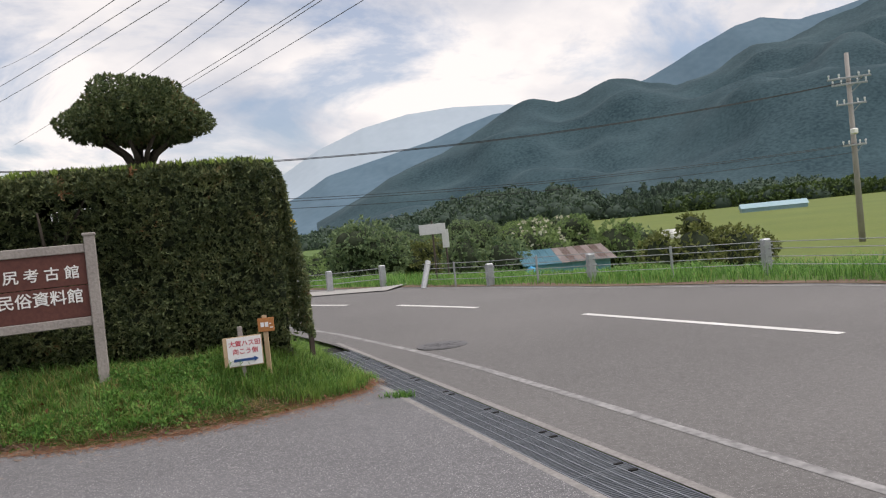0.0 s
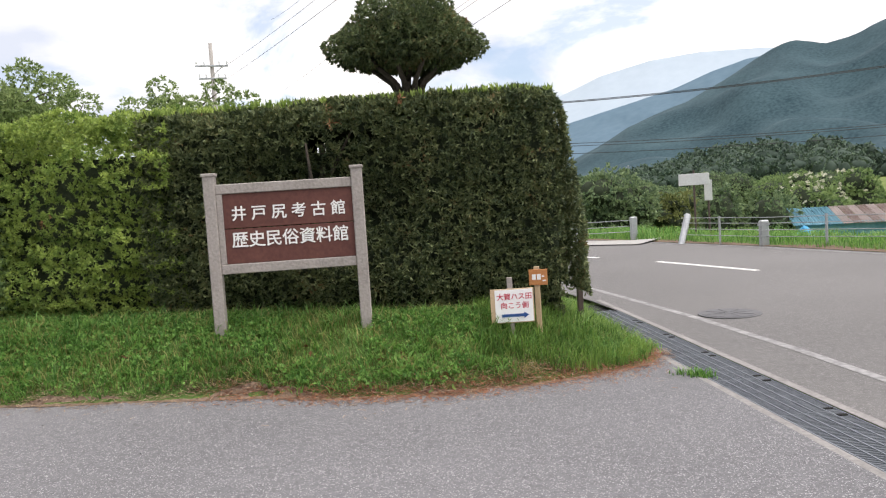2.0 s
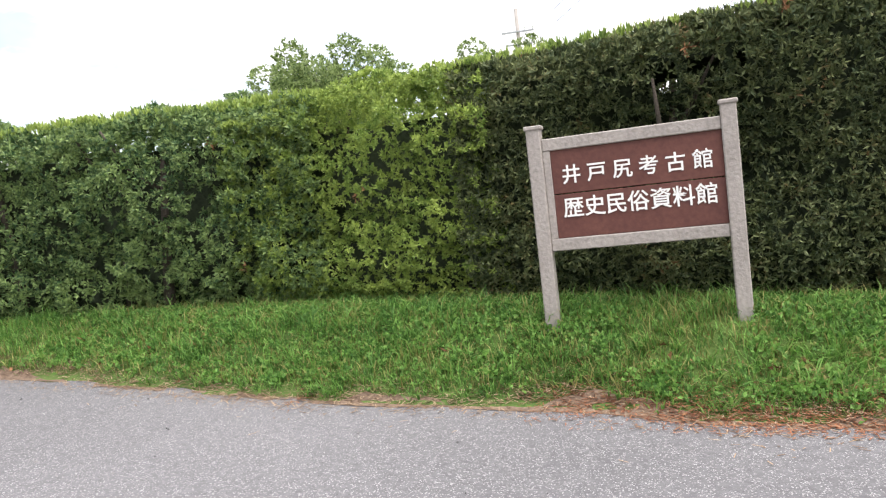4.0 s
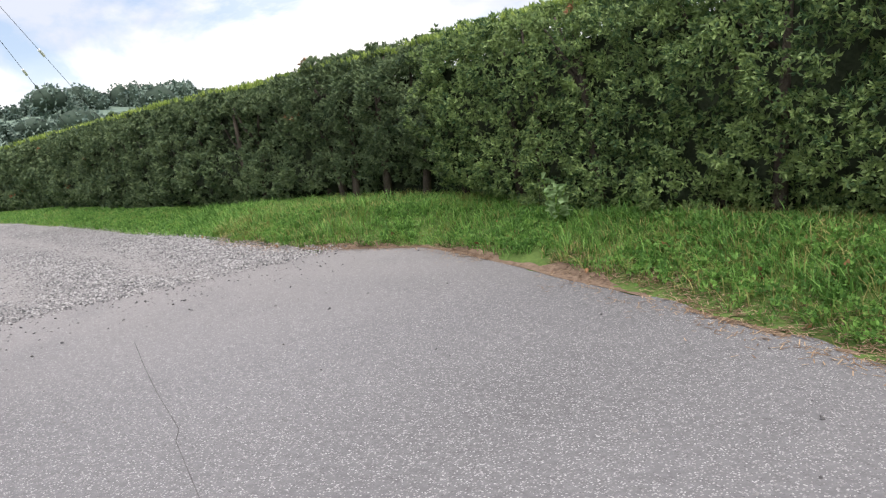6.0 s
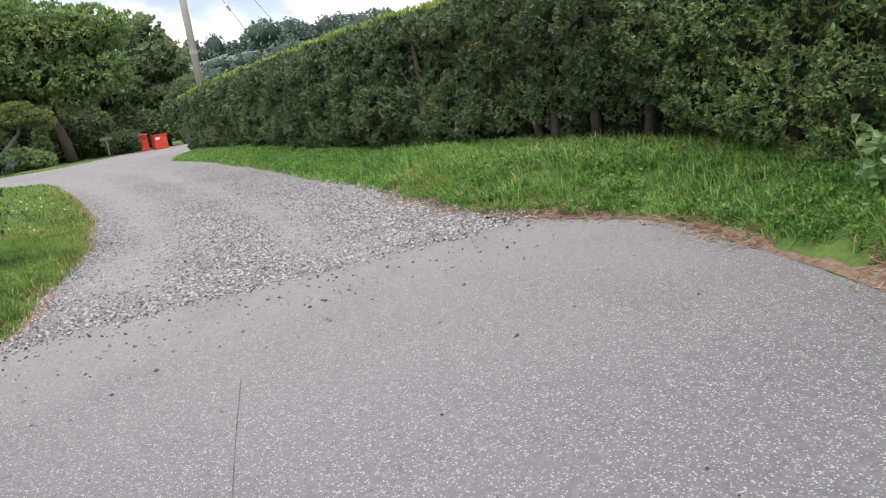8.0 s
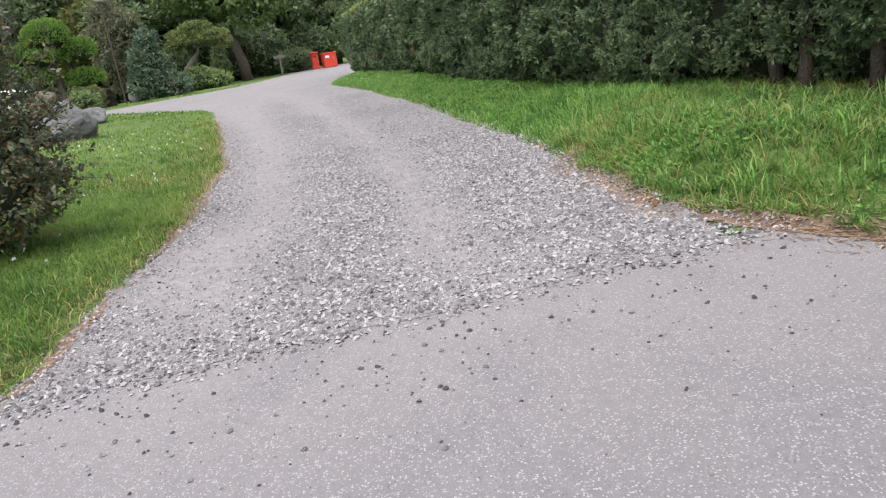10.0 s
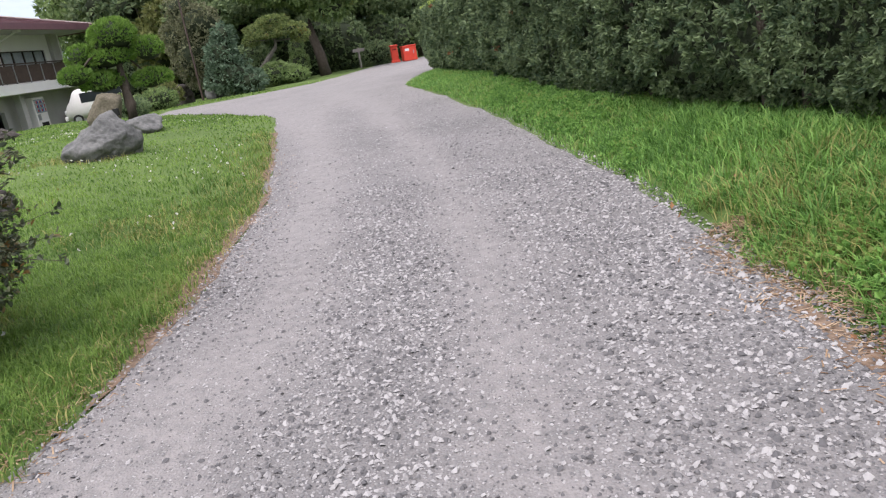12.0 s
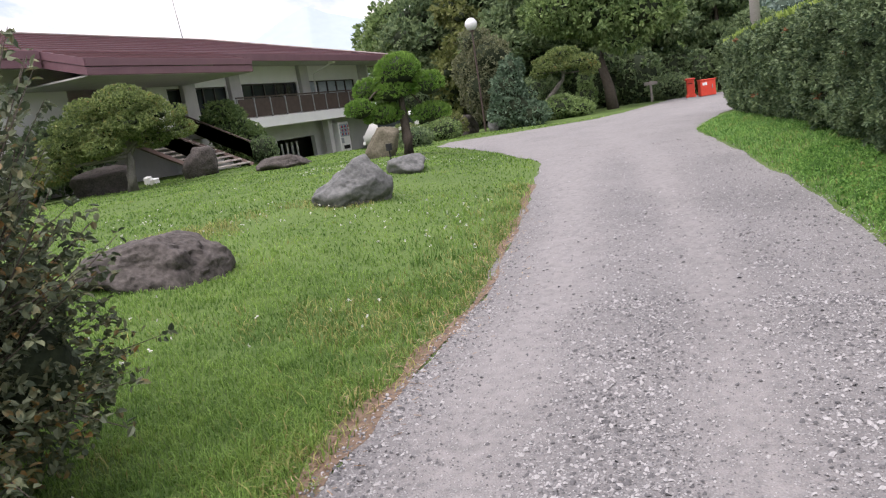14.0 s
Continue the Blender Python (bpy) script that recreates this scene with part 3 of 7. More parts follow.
    for k in range(trunks):
        x = x0 + length * (k + 0.5 + RNG.uniform(-0.3, 0.3)) / trunks
        y = float(np.interp(x, HEDGE_X, HEDGE_Y)) + RNG.uniform(0.35, 0.6)
        z = float(land(np.array(x), np.array(y))) - 0.05
        dx, dy = RNG.uniform(-0.2, 0.2, 2)
        bm = limb(bmesh.new(), [(x, y, z), (x + dx * 0.4, y + dy * 0.3, z + 0.5), (x + dx, y + dy * 0.6, z + 1.1), (x + dx * 1.6, y + dy, z + 1.7)], [0.065, 0.05, 0.042, 0.025])
        for b in range(3):
            a = RNG.uniform(0, 6.28)
            z1 = z + RNG.uniform(0.6, 1.3)
            limb(bm, [(x + dx * 0.6, y + dy * 0.4, z1), (x + 0.25 * math.cos(a), y + 0.2 * math.sin(a), z1 + 0.25), (x + 0.5 * math.cos(a), y + 0.35 * math.sin(a), z1 + 0.6)], [0.03, 0.02, 0.01], 6)
        bmesh.ops.transform(bm, matrix=inv, verts=bm.verts)
        part("trunk", bm, BARK, root, "bare brown trunk", True)
    return root


def top_line(x):
    return np.interp(x, [-36, -23, -18, -15, -10, -6, -3.3, -1, 1.0, 1.6], [2.95, 2.9, 2.87, 2.84, 2.79, 2.70, 2.58, 2.63, 2.66, 2.62])


hedge("dark green clipped yew block at the road corner", -2.45, 1.52, 720, (0.052, 0.0098), YEWDARK, 0.05, top_line, lambda x: 0.02 + 0 * x, 1.5, 3, 0.8, 7, 2, 200, "hedge row")
hedge("loose yellow-green hedge beside the museum sign", -4.7, -2.1, 520, (0.040, 0.0082), YEWLIGHT, 0.19, top_line, lambda x: 0.06 + 0 * x, 1.2, 4, 1.0, 12, 0, 150, "hedge row")
hedge("long clipped yew hedge above the grass verge", -10.1, -3.7, 430, (0.051, 0.0105), YEW, 0.19, top_line, lambda x: np.interp(x, [-10.1, -9, -3], [0.24, 0.06, 0.05]), 1.2, 8, 1.0, 9, 0, 150, "hedge row")
hedge("dark yew hedge stretch with bare trunks showing below", -14.5, -9.8, 400, (0.052, 0.0110), YEWFAR, 0.20, top_line, lambda x: np.interp(x, [-14.5, -12.5, -10.5, -9.8], [0.16, 0.30, 0.30, 0.20]), 1.2, 8, 1.0, 9, 0, 120, "hedge row")
hedge("dense dark hedge stretch where the gravel begins", -23.2, -14.3, 270, (0.066, 0.0145), YEWFAR, 0.22, top_line, lambda x: np.interp(x, [-24, -17, -14.3], [0.04, 0.05, 0.16]), 1.2, 9, 0.8, 9, 0, 90, "hedge row")
hedge("far stretch of clipped yew hedge beside the gravel", -36, -23.0, 160, (0.09, 0.024), YEWFAR, 0.20, top_line, lambda x: 0.03 + 0 * x, 1.2, 7, 0.8, 7, 1, 90, "hedge row")

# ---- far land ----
# air haze is put into these base colours: paler and bluer with distance
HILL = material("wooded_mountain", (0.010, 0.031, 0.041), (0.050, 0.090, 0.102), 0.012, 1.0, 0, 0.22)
HILLFAR = material("distant_haze_mountain", (0.36, 0.42, 0.475), (0.40, 0.46, 0.51), 0.004, 1.0, 0, 0.03)
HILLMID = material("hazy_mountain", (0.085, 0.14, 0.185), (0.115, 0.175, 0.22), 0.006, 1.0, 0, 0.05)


def ridge(name, pts, base, depth, mat, seed, rough, label):
    """A mountain: a crest line of (x, y, z) with spurs running down towards the valley."""
    P = np.array(pts, float)
    d = np.concatenate(([0], np.cumsum(np.linalg.norm(np.diff(P[:, :2], axis=0), axis=1))))
    t = np.linspace(0, d[-1], 160)
    C = np.stack([np.interp(t, d, P[:, k]) for k in range(3)], 1)
    g = np.stack((t, 0 * t, 0 * t), 1)
    C[:, 2] += (C[:, 2] - base) * 0.08 * rough * noise3(g, 0.03, seed)
    v, rows = [], 26
    for j in range(rows):
        s = j / (rows - 1)
        q = C * 1.0
        q[:, :2] = C[:, :2] * (1 - depth * s)
        fall = (1 - s) ** 1.25
        q[:, 2] = base + (C[:, 2] - base) * fall + (C[:, 2] - base) * rough * (noise3(q, 0.006, seed) + 0.5 * noise3(q, 0.02, seed + 1)) * math.sin(math.pi * min(1, s * 1.2)) * (s > 0)
        v.append(q)
    v = np.concatenate(v)
    i = np.arange(len(v)).reshape(rows, -1)
    f = np.stack((i[:-1, :-1], i[1:, :-1], i[1:, 1:], i[:-1, 1:]), -1).reshape(-1, 4)
    return tagged(mesh_np(name, v, f, mat, True), label, "mountain", kind="structure")


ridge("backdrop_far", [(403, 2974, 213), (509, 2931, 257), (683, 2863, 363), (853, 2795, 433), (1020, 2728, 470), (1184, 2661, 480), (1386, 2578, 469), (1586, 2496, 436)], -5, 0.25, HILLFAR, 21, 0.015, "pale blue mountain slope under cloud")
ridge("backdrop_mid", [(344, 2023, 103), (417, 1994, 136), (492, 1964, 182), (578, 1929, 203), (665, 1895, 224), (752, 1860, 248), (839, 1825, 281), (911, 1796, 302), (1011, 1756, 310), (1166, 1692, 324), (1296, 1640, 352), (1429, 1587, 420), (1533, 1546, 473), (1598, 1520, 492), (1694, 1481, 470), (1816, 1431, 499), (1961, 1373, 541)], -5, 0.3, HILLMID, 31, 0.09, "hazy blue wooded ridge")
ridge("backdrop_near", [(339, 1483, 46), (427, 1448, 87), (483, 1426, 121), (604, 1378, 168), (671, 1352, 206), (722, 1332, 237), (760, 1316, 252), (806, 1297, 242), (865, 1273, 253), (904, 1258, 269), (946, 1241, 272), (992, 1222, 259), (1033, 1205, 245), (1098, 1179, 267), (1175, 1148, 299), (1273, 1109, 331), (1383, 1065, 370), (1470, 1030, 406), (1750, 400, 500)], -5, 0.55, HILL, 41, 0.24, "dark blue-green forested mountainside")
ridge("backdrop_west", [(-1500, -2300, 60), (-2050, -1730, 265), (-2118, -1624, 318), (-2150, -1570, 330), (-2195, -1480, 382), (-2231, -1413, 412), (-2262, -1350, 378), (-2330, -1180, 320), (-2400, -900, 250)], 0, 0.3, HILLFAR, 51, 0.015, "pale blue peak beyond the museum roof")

# ---- plants ----
BARKPALE = material("grey_bark", (0.12, 0.11, 0.095), (0.25, 0.235, 0.205), 5.0, 0.95, 0.9, 30.0)
PINE = material("pine_needle", (0.085, 0.19, 0.032), (0.27, 0.42, 0.085), 1.2, 0.55, 0, 8.0, through=0.2, island=0.3)
BROAD = material("broad_leaf", (0.115, 0.185, 0.070), (0.33, 0.43, 0.17), 0.8, 0.5, 0, 5.0, through=0.45, island=0.35)
OLIVE = material("olive_leaf", (0.085, 0.11, 0.032), (0.26, 0.28, 0.10), 0.9, 0.5, 0, 5.0, through=0.42, island=0.4)
BLUISH = material("bluish_leaf", (0.06, 0.105, 0.062), (0.19, 0.27, 0.175), 0.8, 0.5, 0, 5.0, through=0.25, island=0.35)
DEEP = material("deep_green_leaf", (0.095, 0.150, 0.078), (0.29, 0.37, 0.18), 0.5, 0.6, 0, 3.0, through=0.42, island=0.35)
MAPLE = material("maple_leaf", (0.10, 0.15, 0.05), (0.32, 0.38, 0.14), 0.7, 0.5, 0, 5.0, through=0.45, island=0.4, c3=(0.30, 0.17, 0.05))
DUSKY = material("dusky_leaf", (0.060, 0.082, 0.046), (0.185, 0.205, 0.115), 2.0, 0.45, 0, 9.0, through=0.25, island=0.5, c3=(0.26, 0.15, 0.05))
BUDS = material("bronze_leaf", (0.11, 0.12, 0.065), (0.27, 0.28, 0.16), 1.0, 0.5, 0, 6.0, through=0.25, island=0.4)


def ground_at(x, y):
    return float(land(np.array(float(x)), np.array(float(y))))


def crown_points(clumps, density, ragged=0.2, under=True):
    """Places and outward directions on and just inside a set of uneven ellipsoids (x, y, z, rx, ry, rz)."""
    P, D = [], []
    for cx, cy, cz, rx, ry, rz in clumps:
        m = max(20, int(density * 4.2 * (rx * ry + ry * rz + rx * rz)))
        d = unit(RNG.normal(0, 1, (m, 3)))
        d = d if under else d[d[:, 2] > -0.5]
        m = len(d)
        r = np.array((rx, ry, rz))
        q = np.array((cx, cy, cz)) + d * r
        k = 1 + ragged * noise3(q, 3.2 / max(rx, 0.3), 17) - 0.35 * RNG.uniform(0, 1, m) ** 3
        P.append(np.array((cx, cy, cz)) + d * r * k[:, None])
        D.append(unit(d / r))
    return np.concatenate(P), np.concatenate(D)


def ball_arrays(clumps, shrink, seg=10):
    """Lumpy inner masses, one to a clump."""
    V, F, o = [], [], 0
    t, s = np.meshgrid(np.linspace(0, 2 * np.pi, seg, endpoint=False), np.linspace(0.12, np.pi - 0.12, 7))
    d = np.stack((np.cos(t) * np.sin(s), np.sin(t) * np.sin(s), np.cos(s)), -1).reshape(-1, 3)
    i = np.arange(7 * seg).reshape(7, seg)
    f = np.stack((i[:-1], np.roll(i, -1, 1)[:-1], np.roll(i, -1, 1)[1:], i[1:]), -1).reshape(-1, 4)
    caps = np.array([(i[0, 0], i[0, 3], i[0, 5], i[0, 8]), (i[6, 8], i[6, 5], i[6, 3], i[6, 0])])
    f = np.concatenate((f, caps))
    for c in clumps:
        q = d * np.array(c[3:]) * shrink
        q = q * (1 + 0.12 * noise3(q, 3.0 / max(c[3], 0.3), 23))[:, None] + np.array(c[:3])
        V.append(q); F.append(f + o); o += len(q)
    return np.concatenate(V), np.concatenate(F)


def plant(name, label, category, x, y, clumps, mat, density, leaf, trunk=None, count=5, spread=0.8, core=0.72, group="", branches=True, bark=BARK, droop=0.0, z=None, under=True):
    """A tree or shrub: trunk, limbs that reach each clump, and a crown of leaves. Clumps and trunk are relative to its foot."""
    z = ground_at(x, y) if z is None else z
    root = empty(name, x, y, z, 0, label, category, group)
    if trunk:
        pts, radii = trunk
        bm = limb(bmesh.new(), pts, radii, 10)
        for v in bm.verts:
            v.co += 0.12 * radii[0] * Vector(noise.noise_vector(v.co * 6))
        if branches:
            head = Vector(pts[-1])
            for c in clumps:
                a = Vector(pts[-2]).lerp(head, RNG.uniform(0.2, 1.0))
                b = Vector(c[:3])
                mid = a.lerp(b, 0.5) + Vector(RNG.normal(0, 0.06, 3)) * (b - a).length
                r = max(radii[-1] * 0.8, 0.015)
                limb(bm, [a, mid, b], [r, r * 0.7, r * 0.35], 6)
        part("trunk", bm, bark, root, "", True)
    # dark balls stand in for twigs and shade inside the crown
    if core:
        v, f = ball_arrays(clumps, core)
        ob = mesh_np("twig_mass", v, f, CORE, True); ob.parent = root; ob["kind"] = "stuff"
    p, d = crown_points(clumps, density, 0.2 if under else 0.06, under)
    v, f = leaf_arrays(p, d, count, leaf[0], leaf[1], spread, droop=droop)
    ob = mesh_np("crown", v, f, mat); ob.parent = root
    return root


def lumps(n, rx, ry, rz, cz, size, seed):
    """n clumps spread through an ellipsoid round height cz."""
    r = np.random.default_rng(seed)
    out = []
    for k in range(n):
        d = r.normal(0, 1, 3); d /= np.linalg.norm(d)
        q = d * r.uniform(0.45, 0.85)
        s = size * r.uniform(0.75, 1.25)
        out.append((q[0] * rx, q[1] * ry, cz + q[2] * rz, s, s, s * 0.8))
    return out


WEEDLEAF = material("pale_weed_leaf", (0.16, 0.26, 0.10), (0.36, 0.50, 0.24), 4.0, 0.55, 0, 12.0, through=0.4, island=0.3)
FRESH = material("young_leaf", (0.13, 0.19, 0.07), (0.36, 0.44, 0.18), 1.0, 0.5, 0, 6.0, through=0.45, island=0.4)
TOPIARY = material("topiary_leaf", (0.046, 0.074, 0.032), (0.19, 0.225, 0.095), 2.0, 0.5, 0, 8.0, through=0.2, island=0.35, c3=(0.22, 0.13, 0.06))
# clipped mushroom-shaped tree that rises out of the hedge
Z0 = ground_at(0.15, 8.9)
topiary = plant("topiary_tree", "yew clipped into a broad mushroom dome above the hedge", "topiary", 0.16, 8.95,
      [(0.02, 0, 3.18 - Z0, 0.72, 0.68, 0.24), (0.02, 0, 3.32 - Z0, 0.62, 0.60, 0.37), (-0.28, 0.1, 3.22 - Z0, 0.38, 0.4, 0.25), (0.34, 0.05, 3.22 - Z0, 0.36, 0.4, 0.25), (0.05, -0.25, 3.28 - Z0, 0.46, 0.36, 0.28)],
      TOPIARY, 560, (0.045, 0.0095), ([(0, 0, 1.8 - Z0), (0.0, 0, 2.5 - Z0), (-0.03, 0, 2.72 - Z0), (0.0, 0, 3.0 - Z0)], [0.10, 0.09, 0.075, 0.05]), 7, 0.8, 0.76)
bm = bmesh.new()
for k in range(9):
    a = k * 0.7 + 0.2
    c, d = math.cos(a), math.sin(a)
    limb(bm, [(0.03 * c, 0.03 * d, 2.58 - Z0), (0.17 * c, 0.16 * d, 2.84 - Z0), (0.46 * c, 0.42 * d, 3.06 - Z0)], [0.040, 0.030, 0.016], 6)
part("fork_limb", bm, BARK, topiary, "dark limbs forking below the dome", True)
for YX, YY, YZ in ((-6.82, 15.05, 3.11), (-6.75, 15.99, 2.98), (-3.96, 17.05, 3.02)):
    plant("young_tree", "light green young tree showing above the hedge", "tree", YX, YY, lumps(13, 1.4, 0.9, 0.62, YZ - 0.18, 0.34, 3) + [(-0.5, 0, YZ + 0.45, .3, .3, .3), (0.6, 0, YZ + 0.4, .3, .3, .25), (1.1, 0, YZ + 0.15, .3, .3, .25), (-1.1, 0, YZ + 0.15, .3, .3, .25)], FRESH, 120, (0.07, 0.018), ([(0, 0, -0.3), (0.05, 0, 1.5), (0, 0, YZ)], [0.07, 0.05, 0.03]), 5, 0.9, 0)
# broad-leaved weed at the foot of the hedge
wx, wy = -7.6, 8.35
weed = empty("weed", wx, wy, ground_at(wx, wy), 0, "pale green broad-leaved weed at the hedge foot", "weed")
bm, tips, tipdir = bmesh.new(), [], []
for k in range(6):
    a, h = k * 1.15, 0.34 + 0.04 * (k % 4)
    end = Vector((0.13 * math.cos(a), 0.11 * math.sin(a), h))
    limb(bm, [(0, 0, -0.02), (0.03 * math.cos(a), 0.03 * math.sin(a), h * 0.5), end], [0.006, 0.005, 0.003], 5)
    for t in np.linspace(0.35, 1.0, 7):
        q = Vector((0, 0, 0)).lerp(end, t)
        tips.append(q); tipdir.append((math.cos(a + 3 * t), math.sin(a + 3 * t), 0.2))
part("stem", bm, PINE, weed)
v, f = leaf_arrays(np.array(tips), unit(np.array(tipdir)), 2, 0.10, 0.026, 0.4)
ob = mesh_np("leaf_tuft", v, f, WEEDLEAF); ob.parent = weed

# bush beside the lawn edge


def oval_leaves(pos, nrm, count, length, width, spread):
    """Oval leaves folded along the midrib, each of two halves."""
    n = len(pos) * count
    p = np.repeat(pos, count, 0) + RNG.normal(0, 0.012, (n, 3))
    d = unit(np.repeat(nrm, count, 0) + RNG.normal(0, spread, (n, 3)))
    side = unit(np.cross(d, RNG.normal(0, 0.5, (n, 3)) + np.array((0, 0, 1.0))))
    up = np.cross(side, d)
    L, W = length * RNG.uniform(0.6, 1.3, (n, 1)), width * RNG.uniform(0.7, 1.25, (n, 1))
    tip = p + d * L - up * L * 0.12
    a1, a2 = p + d * L * 0.28 + side * W * 0.9 + up * W * 0.35, p + d * L * 0.68 + side * W * 0.8 + up * W * 0.25
    b1, b2 = p + d * L * 0.28 - side * W * 0.9 + up * W * 0.35, p + d * L * 0.68 - side * W * 0.8 + up * W * 0.25
    v = np.stack((p, a1, a2, tip, b2, b1), 1).reshape(-1, 3)
    i = np.arange(n)[:, None] * 6
    return v, np.concatenate((i + np.array([[0, 1, 2, 3]]), i + np.array([[0, 3, 4, 5]])))


BUSHX, BUSHY = -11.95, 1.85
bush = empty("garden_bush", BUSHX, BUSHY, ground_at(BUSHX, BUSHY), 0, "dusky broad-leaved bush beside the lawn edge", "bush")
clumps = [(0, 0, 0.45, 0.72, 0.68, 0.5), (-0.1, 0.1, 1.0, 0.58, 0.58, 0.48), (0.1, -0.1, 1.42, 0.42, 0.42, 0.4), (0.0, 0.2, 1.72, 0.28, 0.28, 0.28), (-0.35, 0.3, 0.55, 0.42, 0.38, 0.42), (0.25, 0.38, 0.45, 0.45, 0.36, 0.4)]
part("trunk", limb(bmesh.new(), [(0, 0, -0.05), (0.02, 0.03, 0.3), (0, 0, 0.7)], [0.05, 0.045, 0.03]), BARK, bush, "", True)
# dark core for the bush's twigs and inner shade
v, f = ball_arrays(clumps, 0.55)
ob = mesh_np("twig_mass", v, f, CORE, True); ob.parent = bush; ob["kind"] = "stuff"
p, d = crown_points(clumps, 170, 0.3)
v, f = oval_leaves(p, d, 3, 0.048, 0.016, 1.0)
ob = mesh_np("crown", v, f, DUSKY); ob.parent = bush

# its open outer twigs
rt, tips, tipdir = np.random.default_rng(8), [], []
bm = bmesh.new()
for k in range(230):
    a, up = rt.uniform(0, 6.283), rt.uniform(0.05, 1.3)
    s = rt.uniform(0.72, 1.08) * (1.0 - 0.42 * max(0, up - 0.55))
    p0 = Vector((0.2 * math.cos(a), 0.2 * math.sin(a), 0.15 + up * 0.55))
    p2 = Vector((s * math.cos(a), s * math.sin(a), up * 1.5 + 0.12 + rt.uniform(-0.1, 0.25)))
    p1 = p0.lerp(p2, 0.55) + Vector((rt.uniform(-0.08, 0.08), rt.uniform(-0.08, 0.08), rt.uniform(0, 0.14)))
    limb(bm, [p0, p1, p2], [0.007, 0.004, 0.0018], 5)
    for t in np.linspace(0.4, 1.0, 12):
        q = p0.lerp(p1, t * 2) if t < 0.5 else p1.lerp(p2, t * 2 - 1)
        if rt.uniform() < 0.85:
            tips.append(q + Vector(rt.normal(0, 0.02, 3))); tipdir.append(rt.normal(0, 0.8, 3) + np.array((math.cos(a), math.sin(a), 0.3)))
part("twig_spray", bm, BARK, bush, "thin bare brown twigs", True)["kind"] = "stuff"
v, f = oval_leaves(np.array(tips), unit(np.array(tipdir)), 3, 0.046, 0.015, 0.9)
ob = mesh_np("outer_foliage", v, f, DUSKY); ob.parent = bush; ob["kind"] = "stuff"

# cloud-pruned pine on the lawn
pads = [(0.05, 0, 2.42, 0.66, 0.64, 0.46), (-0.12, 0.15, 1.84, 0.70, 0.60, 0.28), (0.88, -0.1, 1.92, 0.42, 0.42, 0.34), (-0.90, 0.2, 1.96, 0.40, 0.4, 0.34), (-0.48, 0.3, 1.22, 0.80, 0.58, 0.30), (0.84, 0.25, 1.10, 0.64, 0.55, 0.28), (-1.18, -0.3, 1.46, 0.44, 0.4, 0.26)]
pads = [(a * -0.47 - b * 0.88, a * 0.88 - b * 0.47, c, r, s, h) for a, b, c, r, s, h in pads]
# no needles below the pads: the dark core shows there as shade
plant("pine_tree", "bright green pine pruned into rounded cloud pads", "pine", -29.98, -4.68, pads, PINE, 360, (0.095, 0.011),
      ([(0, 0, -0.1), (0.03, 0.05, 0.5), (-0.05, 0, 1.1), (0.02, 0.03, 1.8), (0, 0, 2.4)], [0.19, 0.16, 0.13, 0.10, 0.06]), 6, 0.4, 0.86, droop=-0.7, under=False)
plant("maple_tree", "spreading maple with light green and bronze leaves", "tree", -28.0, -13.65,
      [(-0.2, 0.2, 2.7, 1.0, 1.0, 0.4), (-0.8, 0.9, 2.25, 0.8, 0.8, 0.32), (0.6, -0.9, 2.2, 0.9, 0.9, 0.38), (0.9, -1.4, 1.7, 0.8, 0.8, 0.34), (-0.3, -0.1, 3.02, 0.7, 0.7, 0.3), (-1.1, 1.3, 1.75, 0.55, 0.55, 0.28), (0.2, 0.7, 2.1, 0.7, 0.7, 0.3), (0.4, -0.3, 1.9, 0.9, 0.9, 0.32), (-0.6, 0.5, 2.6, 0.8, 0.8, 0.3), (0.3, -0.6, 2.72, 0.8, 0.8, 0.32), (-0.2, 0.2, 1.9, 0.9, 0.9, 0.3), (1.2, -1.7, 1.25, 0.8, 0.8, 0.32), (-0.7, 0.5, 1.55, 0.6, 0.6, 0.26), (1.5, -1.9, 0.85, 0.7, 0.7, 0.3), (0.5, -0.6, 1.45, 0.8, 0.8, 0.26), (0.9, 0.1, 1.5, 0.6, 0.6, 0.25)],
      MAPLE, 110, (0.09, 0.026), ([(0, 0, -0.1), (0.1, 0.15, 0.5), (-0.05, 0.1, 0.95), (0.0, 0.1, 1.6)], [0.20, 0.15, 0.12, 0.08]), 5, 0.9, 0.3, bark=BARKPALE)
plant("climbing_shrub", "dark glossy shrub grown over the stair rail", "shrub", -37.2, -17.0, [(0, 0, 1.9, 1.2, 0.9, 0.9), (-0.5, 0.2, 1.2, 1.3, 0.9, 0.9), (0.4, 0.1, 2.5, 0.8, 0.7, 0.5), (-0.9, 0.3, 0.6, 1.1, 0.8, 0.6)], BROAD, 60, (0.15, 0.05), None, 4, 0.8, 0.85)
plant("round_shrub", "small dark shrub clipped to a ball at the stair foot", "shrub", -36.6, -14.9, [(0, 0, 0.55, 0.62, 0.62, 0.6)], DEEP, 110, (0.10, 0.03), None, 5, 0.8, 0.88)
plant("clipped_shrub", "dark clipped shrub beside the entrance wall", "shrub", -29.5, -18.0, [(0, 0, 1.4, 1.8, 0.9, 1.2), (1.6, 0.3, 1.2, 1.0, 0.8, 1.0), (-1.0, 0.2, 2.2, 1.0, 0.8, 0.6)], DEEP, 50, (0.15, 0.05), None, 4, 0.8, 0.85)

